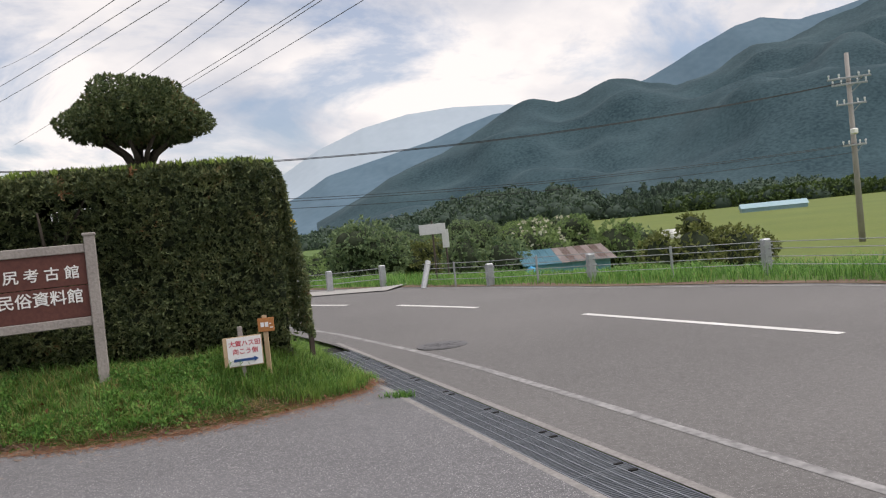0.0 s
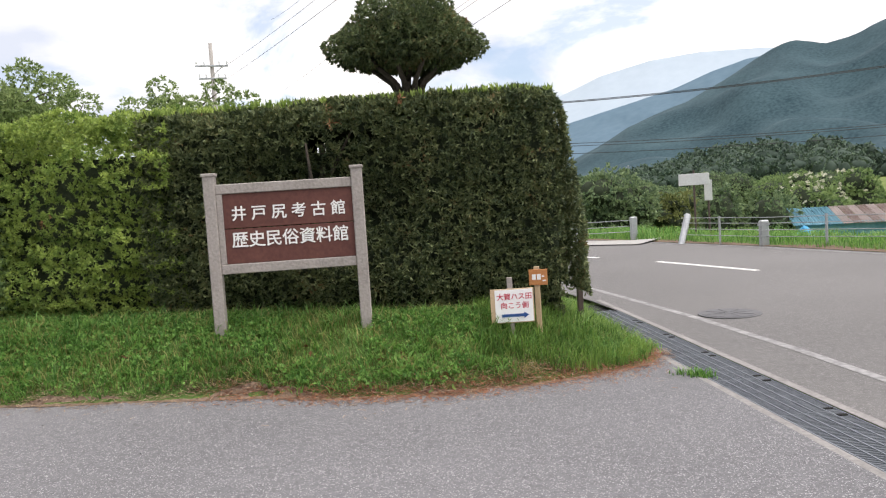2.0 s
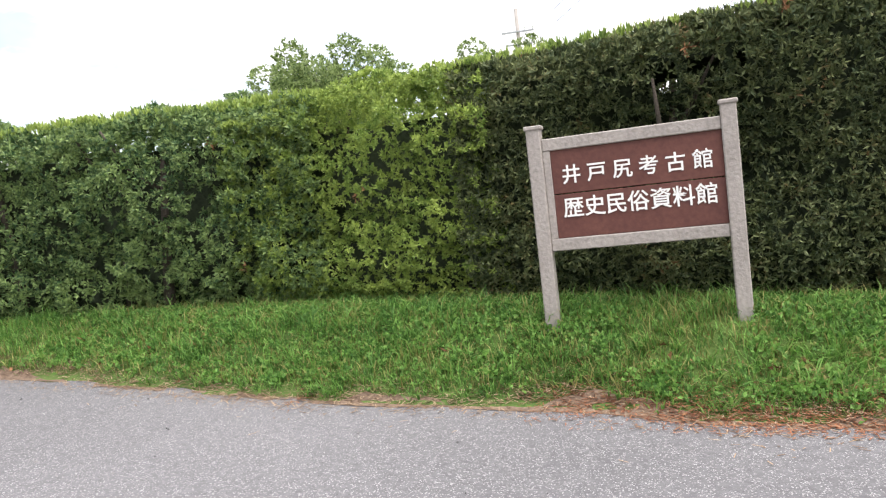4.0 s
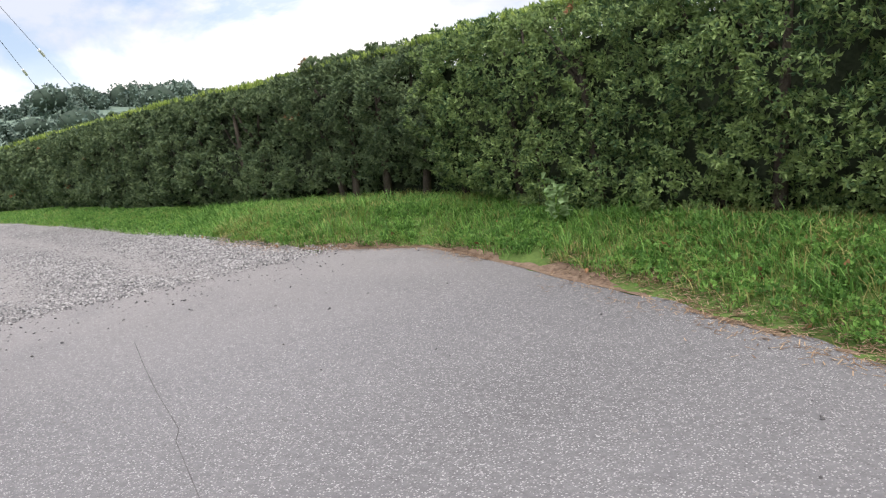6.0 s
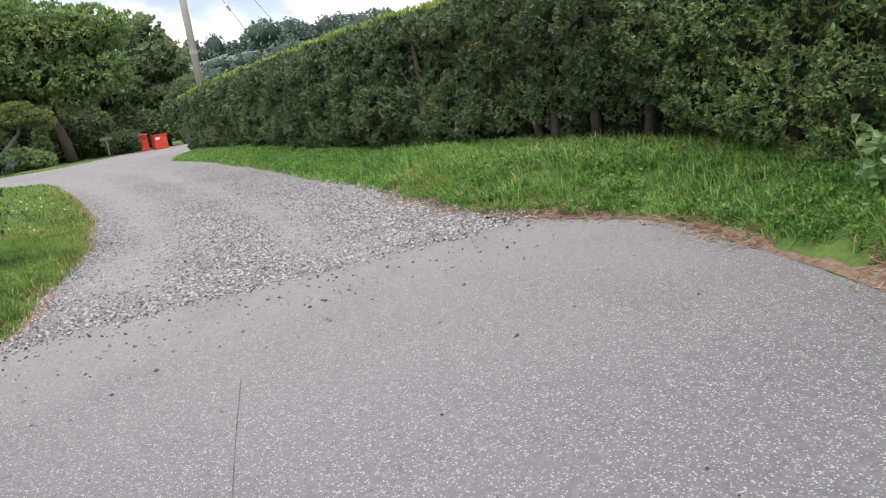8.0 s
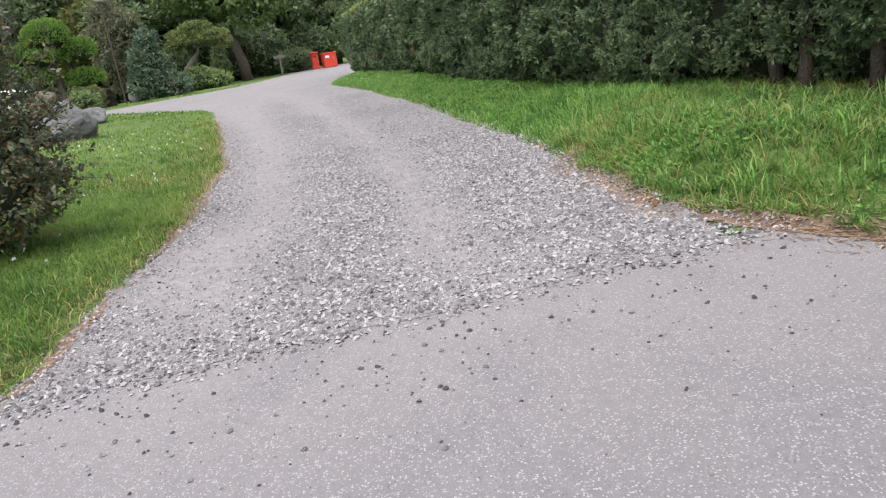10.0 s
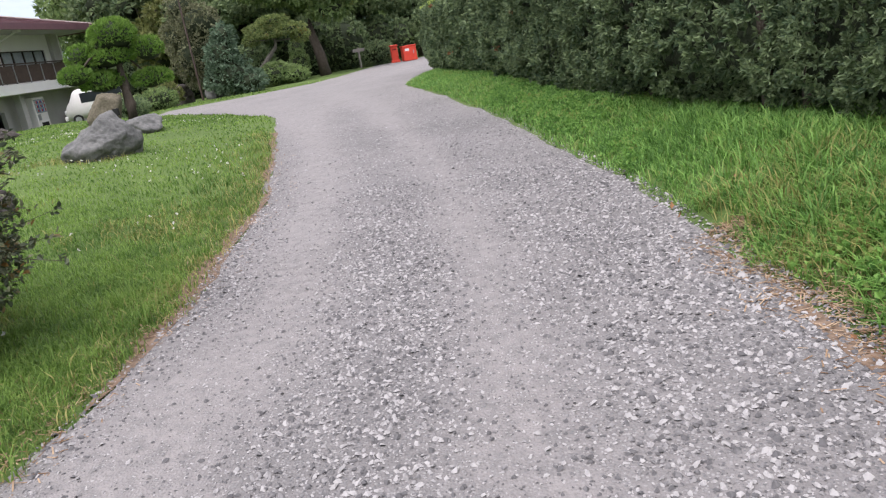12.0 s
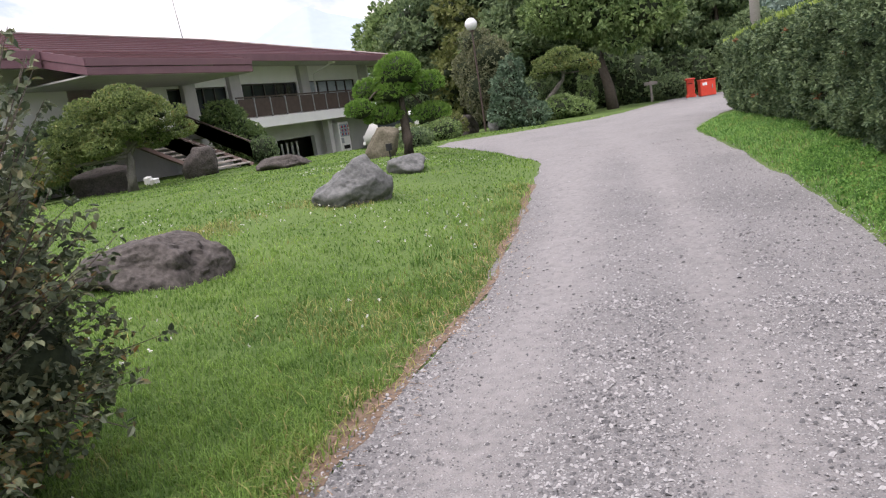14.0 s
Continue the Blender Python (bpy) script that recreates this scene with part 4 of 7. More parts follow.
GARDEN = [
    ("tall_shrub", "tall slender shrub with bronze young leaves", "shrub", -46.6, -8.2, [(0, 0, 2.2, 1.3, 1.3, 1.5), (0.2, 0.5, 3.6, 1.1, 1.1, 1.0), (-0.2, -0.3, 4.5, 0.8, 0.8, 0.7), (0, 0.7, 1.3, 1.1, 1.1, 0.9), (0, -0.8, 3.2, 0.8, 0.8, 0.8)], BUDS, 60, (0.13, 0.032)),
    ("camellia", "blue-green leafy shrub beside the gravel", "shrub", -44.8, -6.2, [(0, 0, 0.9, 1.1, 1.1, 0.9), (0.1, -0.2, 1.9, 0.8, 0.8, 0.8), (0, 0.1, 2.7, 0.5, 0.5, 0.6), (0.2, 0.9, 0.5, 0.8, 0.8, 0.5)], BLUISH, 45, (0.18, 0.045)),
    ("low_shrub", "low rounded green shrub on the lawn border", "shrub", -42.5, -9.0, [(0, 0, 0.45, 0.8, 0.8, 0.5), (0.4, -0.9, 0.4, 0.6, 0.6, 0.4)], BROAD, 60, (0.13, 0.04)),
    ("low_shrub", "yellowish clipped shrub on the lawn border", "shrub", -41.0, -10.2, [(0, 0, 0.5, 0.7, 0.7, 0.5)], MAPLE, 70, (0.12, 0.035)),
    ("low_shrub", "yellowish clipped shrub on the lawn border", "shrub", -44.5, -9.6, [(0, 0, 0.6, 0.9, 0.9, 0.6)], OLIVE, 60, (0.13, 0.035)),
    ("low_shrub", "dark low shrub below the pruned pine", "shrub", -38.5, -8.6, [(0, 0, 0.35, 0.9, 0.7, 0.4)], DEEP, 80, (0.12, 0.035)),
    ("conifer", "small upright green conifer under the trees", "conifer", -53.0, -4.6, [(0, 0, 0.9, 0.55, 0.55, 0.9), (0, 0, 1.7, 0.4, 0.4, 0.7)], BROAD, 70, (0.14, 0.03)),
    ("round_bush", "round clipped bush beside the red boxes", "bush", -58.8, -0.8, [(0, 0, 0.75, 1.25, 1.25, 0.75)], DEEP, 60, (0.15, 0.04)),
    ("low_shrub", "leafy low shrub along the gravel", "shrub", -49.0, -5.0, [(0, 0, 0.6, 1.0, 1.0, 0.6), (0.3, 1.0, 0.4, 0.7, 0.7, 0.4)], BROAD, 55, (0.15, 0.045)),
    ("low_shrub", "dark shrub under the spreading tree", "shrub", -51.0, -7.0, [(0, 0, 1.2, 1.2, 1.4, 1.2)], DEEP, 40, (0.2, 0.05)),
    ("round_bush", "tall dark bush clipped round behind the hedge", "bush", -63.0, 4.0, [(0, 0, 2.2, 2.1, 2.1, 2.2), (0, 0, 3.4, 1.6, 1.6, 1.3)], DEEP, 35, (0.22, 0.06)),
]
for nm, lb, ct, x, y, cl, mt, dn, lf in GARDEN:
    plant(nm, lb, ct, x, y, cl, mt, dn, lf, ([(0, 0, -0.1), (0.03, 0.0, 0.5), (0, 0, 1.0)], [0.07, 0.06, 0.04]) if cl[0][2] > 0.7 else None, 4, 0.9, 0.75)
plant("leaning_tree", "small tree with a pale leaning trunk and drooping crown", "tree", -49.8, -6.4,
      [(0, 1.5, 3.3, 0.9, 0.9, 0.35), (0.3, 2.4, 2.8, 0.8, 0.8, 0.3), (-0.3, 0.6, 3.0, 0.8, 0.8, 0.3), (0.2, 2.9, 2.35, 0.5, 0.5, 0.28), (0.4, 1.3, 2.75, 0.7, 0.7, 0.25), (0, 0.2, 2.5, 0.5, 0.5, 0.22)], MAPLE, 75, (0.13, 0.032),
      ([(0, 0, 0), (0.05, 0.3, 0.9), (0, 0.9, 1.5), (0.05, 1.4, 2.0), (0, 1.5, 2.6)], [0.14, 0.13, 0.12, 0.10, 0.07]), 5, 0.9, 0.4, bark=BARKPALE)
plant("shade_tree", "large dark tree with a forked trunk over the drive", "tree", -54.0, -3.4,
      [(0, 0, 5.2, 2.4, 2.6, 1.2), (0.5, -2.2, 5.8, 2.2, 2.2, 1.3), (0.3, 2.2, 5.0, 2.2, 2.0, 1.1), (0, 0.4, 7.4, 2.6, 2.8, 1.6), (0, -2.0, 8.2, 2.2, 2.4, 1.4), (0.2, 2.4, 7.4, 2.0, 2.2, 1.4), (1.0, 1.2, 3.6, 1.1, 1.2, 0.5)],
      BROAD, 13, (0.32, 0.09), ([(0, 0, -0.2), (0.05, -0.1, 1.2), (0.1, -0.35, 2.4), (0, -0.3, 4.2), (0, -0.1, 6.5)], [0.36, 0.30, 0.24, 0.18, 0.08]), 5, 0.9, 0.62)

# wood behind the garden
WOOD = [(-61, -20.5, 10), (-61, -17, 11), (-63, -12.5, 13), (-57.5, -14, 9), (-60, -9, 12), (-66, -7, 12), (-64, -2.5, 9), (-68, 1.5, 10), (-70, -16, 14), (-56, -10.5, 7), (-78, 0, 12), (-59.5, -16, 8)]
for k, (x, y, h) in enumerate(WOOD):
    mt = (BROAD, DEEP, DEEP, OLIVE, DEEP)[k % 5]
    cl = lumps(16, h * 0.30, h * 0.30, h * 0.38, h * 0.58, h * 0.12, 60 + k) + [(0, 0, h * 0.9, h * 0.12, h * 0.12, h * 0.1), (0, 0, h * 0.3, h * 0.2, h * 0.2, h * 0.14)]
    plant("tree", ("broad-crowned green tree at the garden edge", "tall dark green tree in the wood", "tall dark green tree in the wood", "olive-green tree in the wood", "tall dark green tree in the wood")[k % 5], "tree", x, y, cl, mt, 5.5, (0.40, 0.11),
          ([(0, 0, -0.2), (0.1, 0.05, h * 0.25), (0, 0.1, h * 0.5), (0, 0, h * 0.8)], [h * 0.025, h * 0.02, h * 0.015, h * 0.006]), 5, 0.9, 0.42, "wood behind the garden")
for k, (x, y, w, h) in enumerate([(-61, -5.5, 4.5, 4.0), (-63.5, -1.0, 3.0, 3.2), (-58, -17.0, 3.0, 3.5), (-59, -12.0, 3.0, 3.0), (-68, 8, 4.0, 3.4)]):
    plant("dense_bush", "dense dark undergrowth below the trees", "undergrowth", x, y, [(0, 0, h * 0.45, w * 0.45, w * 0.6, h * 0.5), (0.2, w * 0.5, h * 0.4, w * 0.4, w * 0.4, h * 0.42), (0, -w * 0.5, h * 0.4, w * 0.4, w * 0.4, h * 0.42)], DEEP, 16, (0.28, 0.08), None, 5, 0.9, 0.9, "undergrowth")

# ---- woods and bushes beyond the road ----


def forest(name, rows, mat, label, leaf, seed, leaves=130):
    """Far woodland: (x, y, z, height, radius) crowns joined into one stretch."""
    r = np.random.default_rng(seed)
    clumps = []
    for x, y, z, h, w in rows:
        clumps += [(x, y, z + h * 0.55, w, w, h * 0.45), (x + r.uniform(-w, w) * 0.5, y + r.uniform(-w, w) * 0.5, z + h * 0.3, w * 0.8, w * 0.8, h * 0.3)]
    v, f = ball_arrays(clumps, 0.9)
    root = empty(name, rows[0][0], rows[0][1], rows[0][2], 0, label, "woods", kind="stuff")
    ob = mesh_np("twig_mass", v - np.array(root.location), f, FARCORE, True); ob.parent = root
    P, D = [], []
    for c in clumps:
        d = unit(r.normal(0, 1, (leaves, 3)))
        P.append(np.array(c[:3]) + d * np.array(c[3:]) * r.uniform(0.85, 1.08, (leaves, 1))); D.append(d)
    v, f = leaf_arrays(np.concatenate(P), np.concatenate(D), 3, leaf, leaf * 0.32, 0.9)
    ob = mesh_np("crown", v - np.array(root.location), f, mat); ob.parent = root
    return root


# core colour of far crowns: the shade between leaves, put in as colour
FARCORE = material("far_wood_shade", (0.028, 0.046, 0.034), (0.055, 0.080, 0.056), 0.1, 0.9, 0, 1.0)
# FAR and FARHILL carry distance haze in their colour, paler and bluer
FAR = material("far_leaf_haze", (0.050, 0.086, 0.060), (0.125, 0.175, 0.105), 0.05, 0.8, 0, 0.6, island=0.3)
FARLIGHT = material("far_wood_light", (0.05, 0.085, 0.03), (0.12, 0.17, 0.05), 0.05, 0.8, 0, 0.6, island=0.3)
FARHILL = material("hill_leaf_haze", (0.11, 0.16, 0.14), (0.20, 0.26, 0.21), 0.05, 0.8, 0, 0.6, island=0.3)
rr = np.random.default_rng(5)
WOOD_S = [0, 0.08, 0.2, 0.3, 0.36, 0.44, 0.53, 0.59, 0.63, 0.70, 0.79, 0.86, 1.0]
WOOD_TOP = [5.6, 6.2, 7.6, 10.8, 12.8, 14.0, 14.2, 10.8, 8.2, 9.4, 9.8, 7.6, 7.2]
rows, spires = [], []
for k in range(420):
    # a belt that rises to a rounded hill
    s = rr.uniform(0, 1)
    x, y = np.interp(s, [0, 0.36, 0.63, 1], [45, 98, 135, 178]), np.interp(s, [0, 0.36, 0.63, 1], [231, 214, 192, 154])
    off = rr.uniform(0, 1)
    top = np.interp(s, WOOD_S, WOOD_TOP)
    h = rr.uniform(4.5, 7.5)
    x, y = x * (0.93 + 0.12 * off), y * (0.93 + 0.12 * off)
    crest = (top + 0.8) * (0.42 + 0.58 * off) * rr.uniform(0.9, 1.04)
    row = (x, y, max(-1.5, crest - h), min(h, crest + 1.5), rr.uniform(2.2, 3.8))
    (spires if 0.60 < s < 0.78 and rr.uniform() < 0.6 else rows).append(row)
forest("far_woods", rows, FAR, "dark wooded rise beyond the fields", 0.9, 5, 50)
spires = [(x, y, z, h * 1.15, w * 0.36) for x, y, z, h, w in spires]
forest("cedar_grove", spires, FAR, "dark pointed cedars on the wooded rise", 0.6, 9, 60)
rows = []
for k in range(70):
    s = rr.uniform(0, 1)
    x, y = 138 + 52 * s, 170 - 44 * s
    rows.append((x + rr.uniform(-3, 3), y + rr.uniform(-3, 3), 0.0, rr.uniform(3.4, 5.2), rr.uniform(1.8, 2.8)))
forest("bamboo_grove", rows, FARLIGHT, "light green grove at the top of the rice field", 1.0, 6, 70)
# the hillside green is paled by haze put into the colour
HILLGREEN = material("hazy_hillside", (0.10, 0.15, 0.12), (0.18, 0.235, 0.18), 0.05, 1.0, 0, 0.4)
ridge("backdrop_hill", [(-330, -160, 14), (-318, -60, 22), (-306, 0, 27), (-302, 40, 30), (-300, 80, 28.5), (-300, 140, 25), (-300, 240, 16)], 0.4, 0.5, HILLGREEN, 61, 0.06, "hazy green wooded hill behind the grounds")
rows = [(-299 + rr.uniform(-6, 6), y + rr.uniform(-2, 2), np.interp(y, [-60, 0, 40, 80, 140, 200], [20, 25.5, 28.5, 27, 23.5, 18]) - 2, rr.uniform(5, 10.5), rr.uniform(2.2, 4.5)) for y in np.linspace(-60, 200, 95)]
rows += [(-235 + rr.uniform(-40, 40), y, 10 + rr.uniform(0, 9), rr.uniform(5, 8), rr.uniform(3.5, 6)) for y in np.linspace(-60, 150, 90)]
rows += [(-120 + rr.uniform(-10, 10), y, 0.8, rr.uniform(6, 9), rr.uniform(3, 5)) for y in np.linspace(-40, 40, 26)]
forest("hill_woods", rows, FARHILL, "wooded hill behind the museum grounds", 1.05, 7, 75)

ROADSIDE = [
    (10.05, 34.6, 4.0, 4.0, DEEP, "dusky rounded bush below the road"), (9.75, 47.0, 3.0, 2.4, BROAD, "leafy bush far along the road"),
    (13.4, 35.6, 2.6, 3.0, OLIVE, "brownish-green bush below the road"), (13.2, 30.2, 1.8, 3.0, DEEP, "leafy bush below the road"),
    (14.9, 29.5, 2.3, 2.8, DEEP, "dense rounded bush beside the shed"), (17.6, 31.4, 2.6, 3.3, BROAD, "bush with pale flower heads below the road"),
    (22.5, 35.5, 3.2, 3.0, BROAD, "leafy tree behind the blue shed"), (24.2, 34.4, 3.0, 2.8, BROAD, "leafy tree behind the blue shed"),
    (27.5, 36.9, 2.6, 2.4, DEEP, "dark tree behind the blue shed"), (14.4, 58.0, 4.0, 2.6, DEEP, "dark bush far along the road"),
    (17.36, 22.0, 1.5, 2.5, OLIVE, "sprawling bush behind the guard cables"), (18.3, 21.2, 2.0, 2.8, OLIVE, "sprawling bush behind the guard cables"),
    (20.1, 20.95, 2.3, 2.6, OLIVE, "sprawling bush behind the guard cables"),
    (5.0, 60.0, 5.0, 3.4, DEEP, "dark bush far along the road"), (1.5, 52.0, 3.0, 2.6, BROAD, "leafy bush far along the road"),
    (31.0, 70.0, 7.0, 3.2, DEEP, "dark thicket at the field edge"), (38.0, 72.0, 7.0, 3.0, BROAD, "dark thicket at the field edge"), (24.0, 66.0, 6.0, 3.0, DEEP, "dark thicket at the field edge"), (45.0, 73.0, 6.0, 2.6, DEEP, "dark thicket at the field edge"),
]
for k, (x, y, w, h, mt, lb) in enumerate(ROADSIDE):
    z = ground_at(x, y)
    h = h + max(0, -0.4 - z) * 0.4
    plant("roadside_bush", lb, "bush", x, y, [(0, 0, h * 0.45, w * 0.45, w * 0.45, h * 0.42)] + lumps(5, w * 0.5, w * 0.5, h * 0.4, h * 0.55, w * 0.24, 80 + k), mt, 17, (0.19, 0.052), ([(0, 0, -0.1), (0, 0.05, h * 0.3), (0, 0, h * 0.6)], [0.08, 0.06, 0.04]), 5, 0.9, 0.78, "roadside bushes", z=z)

FLOWER = material("cream_flower", (0.60, 0.58, 0.44), (0.75, 0.73, 0.60), 4.0, 0.8, 0, 20.0)
q = np.array((17.6, 31.4, ground_at(17.6, 31.4))) + np.stack((RNG.normal(0, 0.75, 60), RNG.normal(-0.5, 0.5, 60), RNG.uniform(2.3, 3.55, 60)), 1)
v, f = leaf_arrays(q, np.tile((0, -0.4, 0.8), (60, 1)), 8, 0.10, 0.04, 0.8)
tagged(mesh_np("flower_heads", v, f, FLOWER), "cream flower heads on the roadside bush", "flowers", kind="stuff")
RICE = material("rice_crop", (0.080, 0.120, 0.016), (0.140, 0.165, 0.026), 0.08, 0.8, 0.3, 3.0, c3=(0.13, 0.20, 0.03))
xs = np.arange(18, 240, 3.0)
strip("rice_field", xs, xs * 0.28, np.minimum(xs * 1.85, 205), 40, RICE, 0.35, label="yellow-green ripening rice field", category="field")

# ---- museum sign at the corner ----


def lettering(name, text, size, mat, m, parent, depth=0.004, label=""):
    """Raised letters in the built-in font, centred, as a mesh."""
    cu = bpy.data.curves.new(name, "FONT")
    cu.body, cu.size, cu.extrude, cu.align_x, cu.align_y, cu.resolution_u = text, size, depth, "CENTER", "CENTER", 3
    cu.offset = 0.012 * size
    tmp = bpy.data.objects.new(name, cu)
    scene.collection.objects.link(tmp)
    bpy.context.view_layer.update()
    me = bpy.data.meshes.new_from_object(tmp.evaluated_get(bpy.context.evaluated_depsgraph_get()))
    bpy.data.objects.remove(tmp)
    me.materials.clear(); me.materials.append(mat)
    ob = new(name, me)
    ob.parent = parent
    ob.matrix_basis = m
    if label:
        ob["label"] = label
    return ob


sx, sy = -1.045, 7.95
sz = ground_at(sx, sy)
sign = empty("museum_sign", sx, sy, sz, 0, "brown museum signboard in a weathered timber frame", "signboard")
H = 1.99 - sz
for x, tilt in ((-0.63, 0.01), (0.645, 0.0)):
    bm = boxed(x - 0.05, -0.05, -0.15, x + 0.05, 0.05, H - 0.02, 0.008)
    part("post", bm, WOODGREY, sign)
    part("post_cap", boxed(x - 0.06, -0.06, H - 0.03, x + 0.06, 0.06, H, 0.006), WOODGREY, sign, "dark weathered cap")
part("top_rail", boxed(-0.58, -0.03, H - 0.185, 0.595, 0.03, H - 0.10, 0.006), WOODGREY, sign)
part("bottom_rail", boxed(-0.58, -0.03, H - 0.885, 0.595, 0.03, H - 0.80, 0.006), WOODGREY, sign)
part("side_rail", boxed(-0.58, -0.025, H - 0.80, -0.53, 0.025, H - 0.185, 0.004), WOODGREY, sign)
for k, z in enumerate((H - 0.80, H - 0.49)):
    part("board", boxed(-0.53, -0.012, z + 0.002, 0.595, 0.012, z + 0.305, 0.003), PANEL, sign)
lettering("lettering", "井 戸 尻 考 古 館", 0.135, WHITE, pose(0.035, -0.016, H - 0.37, 90, 0, 0), sign, label="white carved characters")
lettering("lettering", "歴史民俗資料館", 0.146, WHITE, pose(0.035, -0.016, H - 0.60, 90, 0, 0), sign, label="white carved characters")

PALEWOOD = material("pale_wood", (0.42, 0.30, 0.18), (0.56, 0.42, 0.27), 5.0, 0.7, 0.2, 60.0)
ORANGEWOOD = material("orange_wood", (0.38, 0.15, 0.05), (0.52, 0.24, 0.09), 5.0, 0.7, 0.2, 60.0)
PAPER = material("white_sheet", (0.74, 0.73, 0.72), (0.82, 0.81, 0.80), 4.0, 0.7, 0.05, 30.0)
REDINK = material("red_ink", (0.45, 0.03, 0.06), (0.55, 0.05, 0.08), 4.0, 0.7, 0, 30.0)
BLUEINK = material("blue_ink", (0.02, 0.06, 0.20), (0.035, 0.09, 0.27), 4.0, 0.7, 0, 30.0)
z = ground_at(0.9, 7.9)
guide = empty("direction_sign", 0.9, 7.9, z, -4, "small white handwritten direction sign on a wooden stake", "sign")
part("stake", boxed(-0.028, 0.0, -0.1, 0.022, 0.03, 0.90 - z, 0.004), WOODGREY, guide)
part("board", boxed(-0.185, -0.016, 0.49 - z, 0.205, -0.002, 0.80 - z, 0.003), PALEWOOD, guide)
part("sheet", boxed(-0.145, -0.020, 0.50 - z, 0.195, -0.0165, 0.792 - z), PAPER, guide, "white sheet with red writing")
lettering("lettering", "大賀ハス田", 0.064, REDINK, pose(0.03, -0.0215, 0.725 - z, 90, 0, 0), guide, 0.0008, "red handwritten characters")
lettering("lettering", "向こう側", 0.064, REDINK, pose(0.03, -0.0215, 0.645 - z, 90, 0, 0), guide, 0.0008, "red handwritten characters")
bm = boxed(-0.09, -0.0235, 0.545 - z, 0.11, -0.0205, 0.572 - z)
arrow = [bm.verts.new((x, y, zz - z)) for y in (-0.0235, -0.0205) for x, zz in ((0.11, 0.53), (0.155, 0.558), (0.11, 0.588))]
bm.faces.new(arrow[:3]); bm.faces.new(arrow[3:])
for a, b in ((0, 1), (1, 2), (2, 0)):
    bm.faces.new((arrow[a], arrow[b], arrow[b + 3], arrow[a + 3]))
part("arrow", bm, BLUEINK, guide, "dark blue arrow")
z = ground_at(1.17, 8.02)
mark = empty("marker_stake", 1.17, 8.02, z, -18, "wooden stake with a small orange name board", "sign")
part("stake", boxed(-0.025, 0.0, -0.1, 0.025, 0.03, 0.97 - z, 0.004), PALEWOOD, mark)
part("board", boxed(-0.07, -0.014, 0.80 - z, 0.10, -0.001, 0.945 - z, 0.003), ORANGEWOOD, mark)
for x, zz, w in ((-0.04, 0.85, 0.035), (0.005, 0.85, 0.035), (0.05, 0.875, 0.022), (0.055, 0.835, 0.03)):
    part("writing_bar", boxed(x, -0.0165, zz - z, x + w, -0.0145, zz + (0.05 if w > 0.03 else 0.012) - z), PAPER, mark, "faded white marks")

z = ground_at(1.95, 9.5)
peg = part("boundary_peg", boxed(-0.03, -0.03, -0.1, 0.03, 0.03, 0.42, 0.005), BROWN)
peg.location = (1.95, 9.5, z)
tagged(peg, "short dark boundary peg in the grass", "peg")

# ---- drain channel, road markings ----
KERB = material("stained_concrete", (0.17, 0.16, 0.15), (0.30, 0.285, 0.27), 3.0, 0.9, 0.3, 30.0)
for k, (xa, xb) in enumerate(((2.325, 2.40), (2.855, 2.93))):
    ys = np.arange(-8, 12.3, 0.3)
    strip("kerb_%d" % (k + 1), ys, np.full(len(ys), xa), np.full(len(ys), xb), 3, KERB, 0.006, True, label="flush concrete edge of the drain channel", category="kerb")
# shallow near-black sheet stands in for the shaded depth below the gratings
strip("drain_channel", np.arange(-8, 12.2, 0.5), np.full(41, 2.385), np.full(41, 2.865), 3, DARK, -0.05, True, label="dark strip for the shaded depth of the roadside drain", category="drain")
bar = boxed(0.0, -0.497, -0.028, 0.009, 0.497, 0.001)
bar_me = bpy.data.meshes.new("bar"); bar.to_mesh(bar_me); bar.free(); bar_me.materials.append(GRATING)
cross = bmesh.new()
for y in np.arange(-0.47, 0.475, 0.026):
    box(cross, 0.0, y - 0.005, -0.022, 0.45, y + 0.005, -0.003)
cross_me = bpy.data.meshes.new("cross_bar"); cross.to_mesh(cross_me); cross.free(); cross_me.materials.append(GRATEDARK)
rim = boxed(0, -0.006, -0.035, 0.45, 0.006, -0.002)
rim_me = bpy.data.meshes.new("rim"); rim.to_mesh(rim_me); rim.free(); rim_me.materials.append(GRATEDARK)
lug = boxed(-0.035, -0.012, -0.02, 0.035, 0.012, 0.004, 0.003)
lug_me = bpy.data.meshes.new("lug"); lug.to_mesh(lug_me); lug.free(); lug_me.materials.append(DARK)
for k in range(19):
    y = -7.4 + k
    g = empty("drain_grate", 2.40, y, float(land(np.array(2.6), np.array(y), False)) + 0.004, 0, "galvanised steel drain grating set in concrete", "drain grate", "gratings along the road")
    for j in range(6):
        o = new("bar", bar_me); o.parent = g; o.location.x = 0.004 + j * 0.0865
    for nm, me, dx, dy in (("cross_bar", cross_me, 0, 0), ("rim", rim_me, 0, -0.487), ("rim", rim_me, 0, 0.487), ("lug", lug_me, 0.40, -0.42), ("lug", lug_me, 0.40, 0.42)):
        o = new(nm, me); o.parent = g; o.location = (dx, dy, 0)
        o["kind"] = "stuff" if nm == "cross_bar" else ""


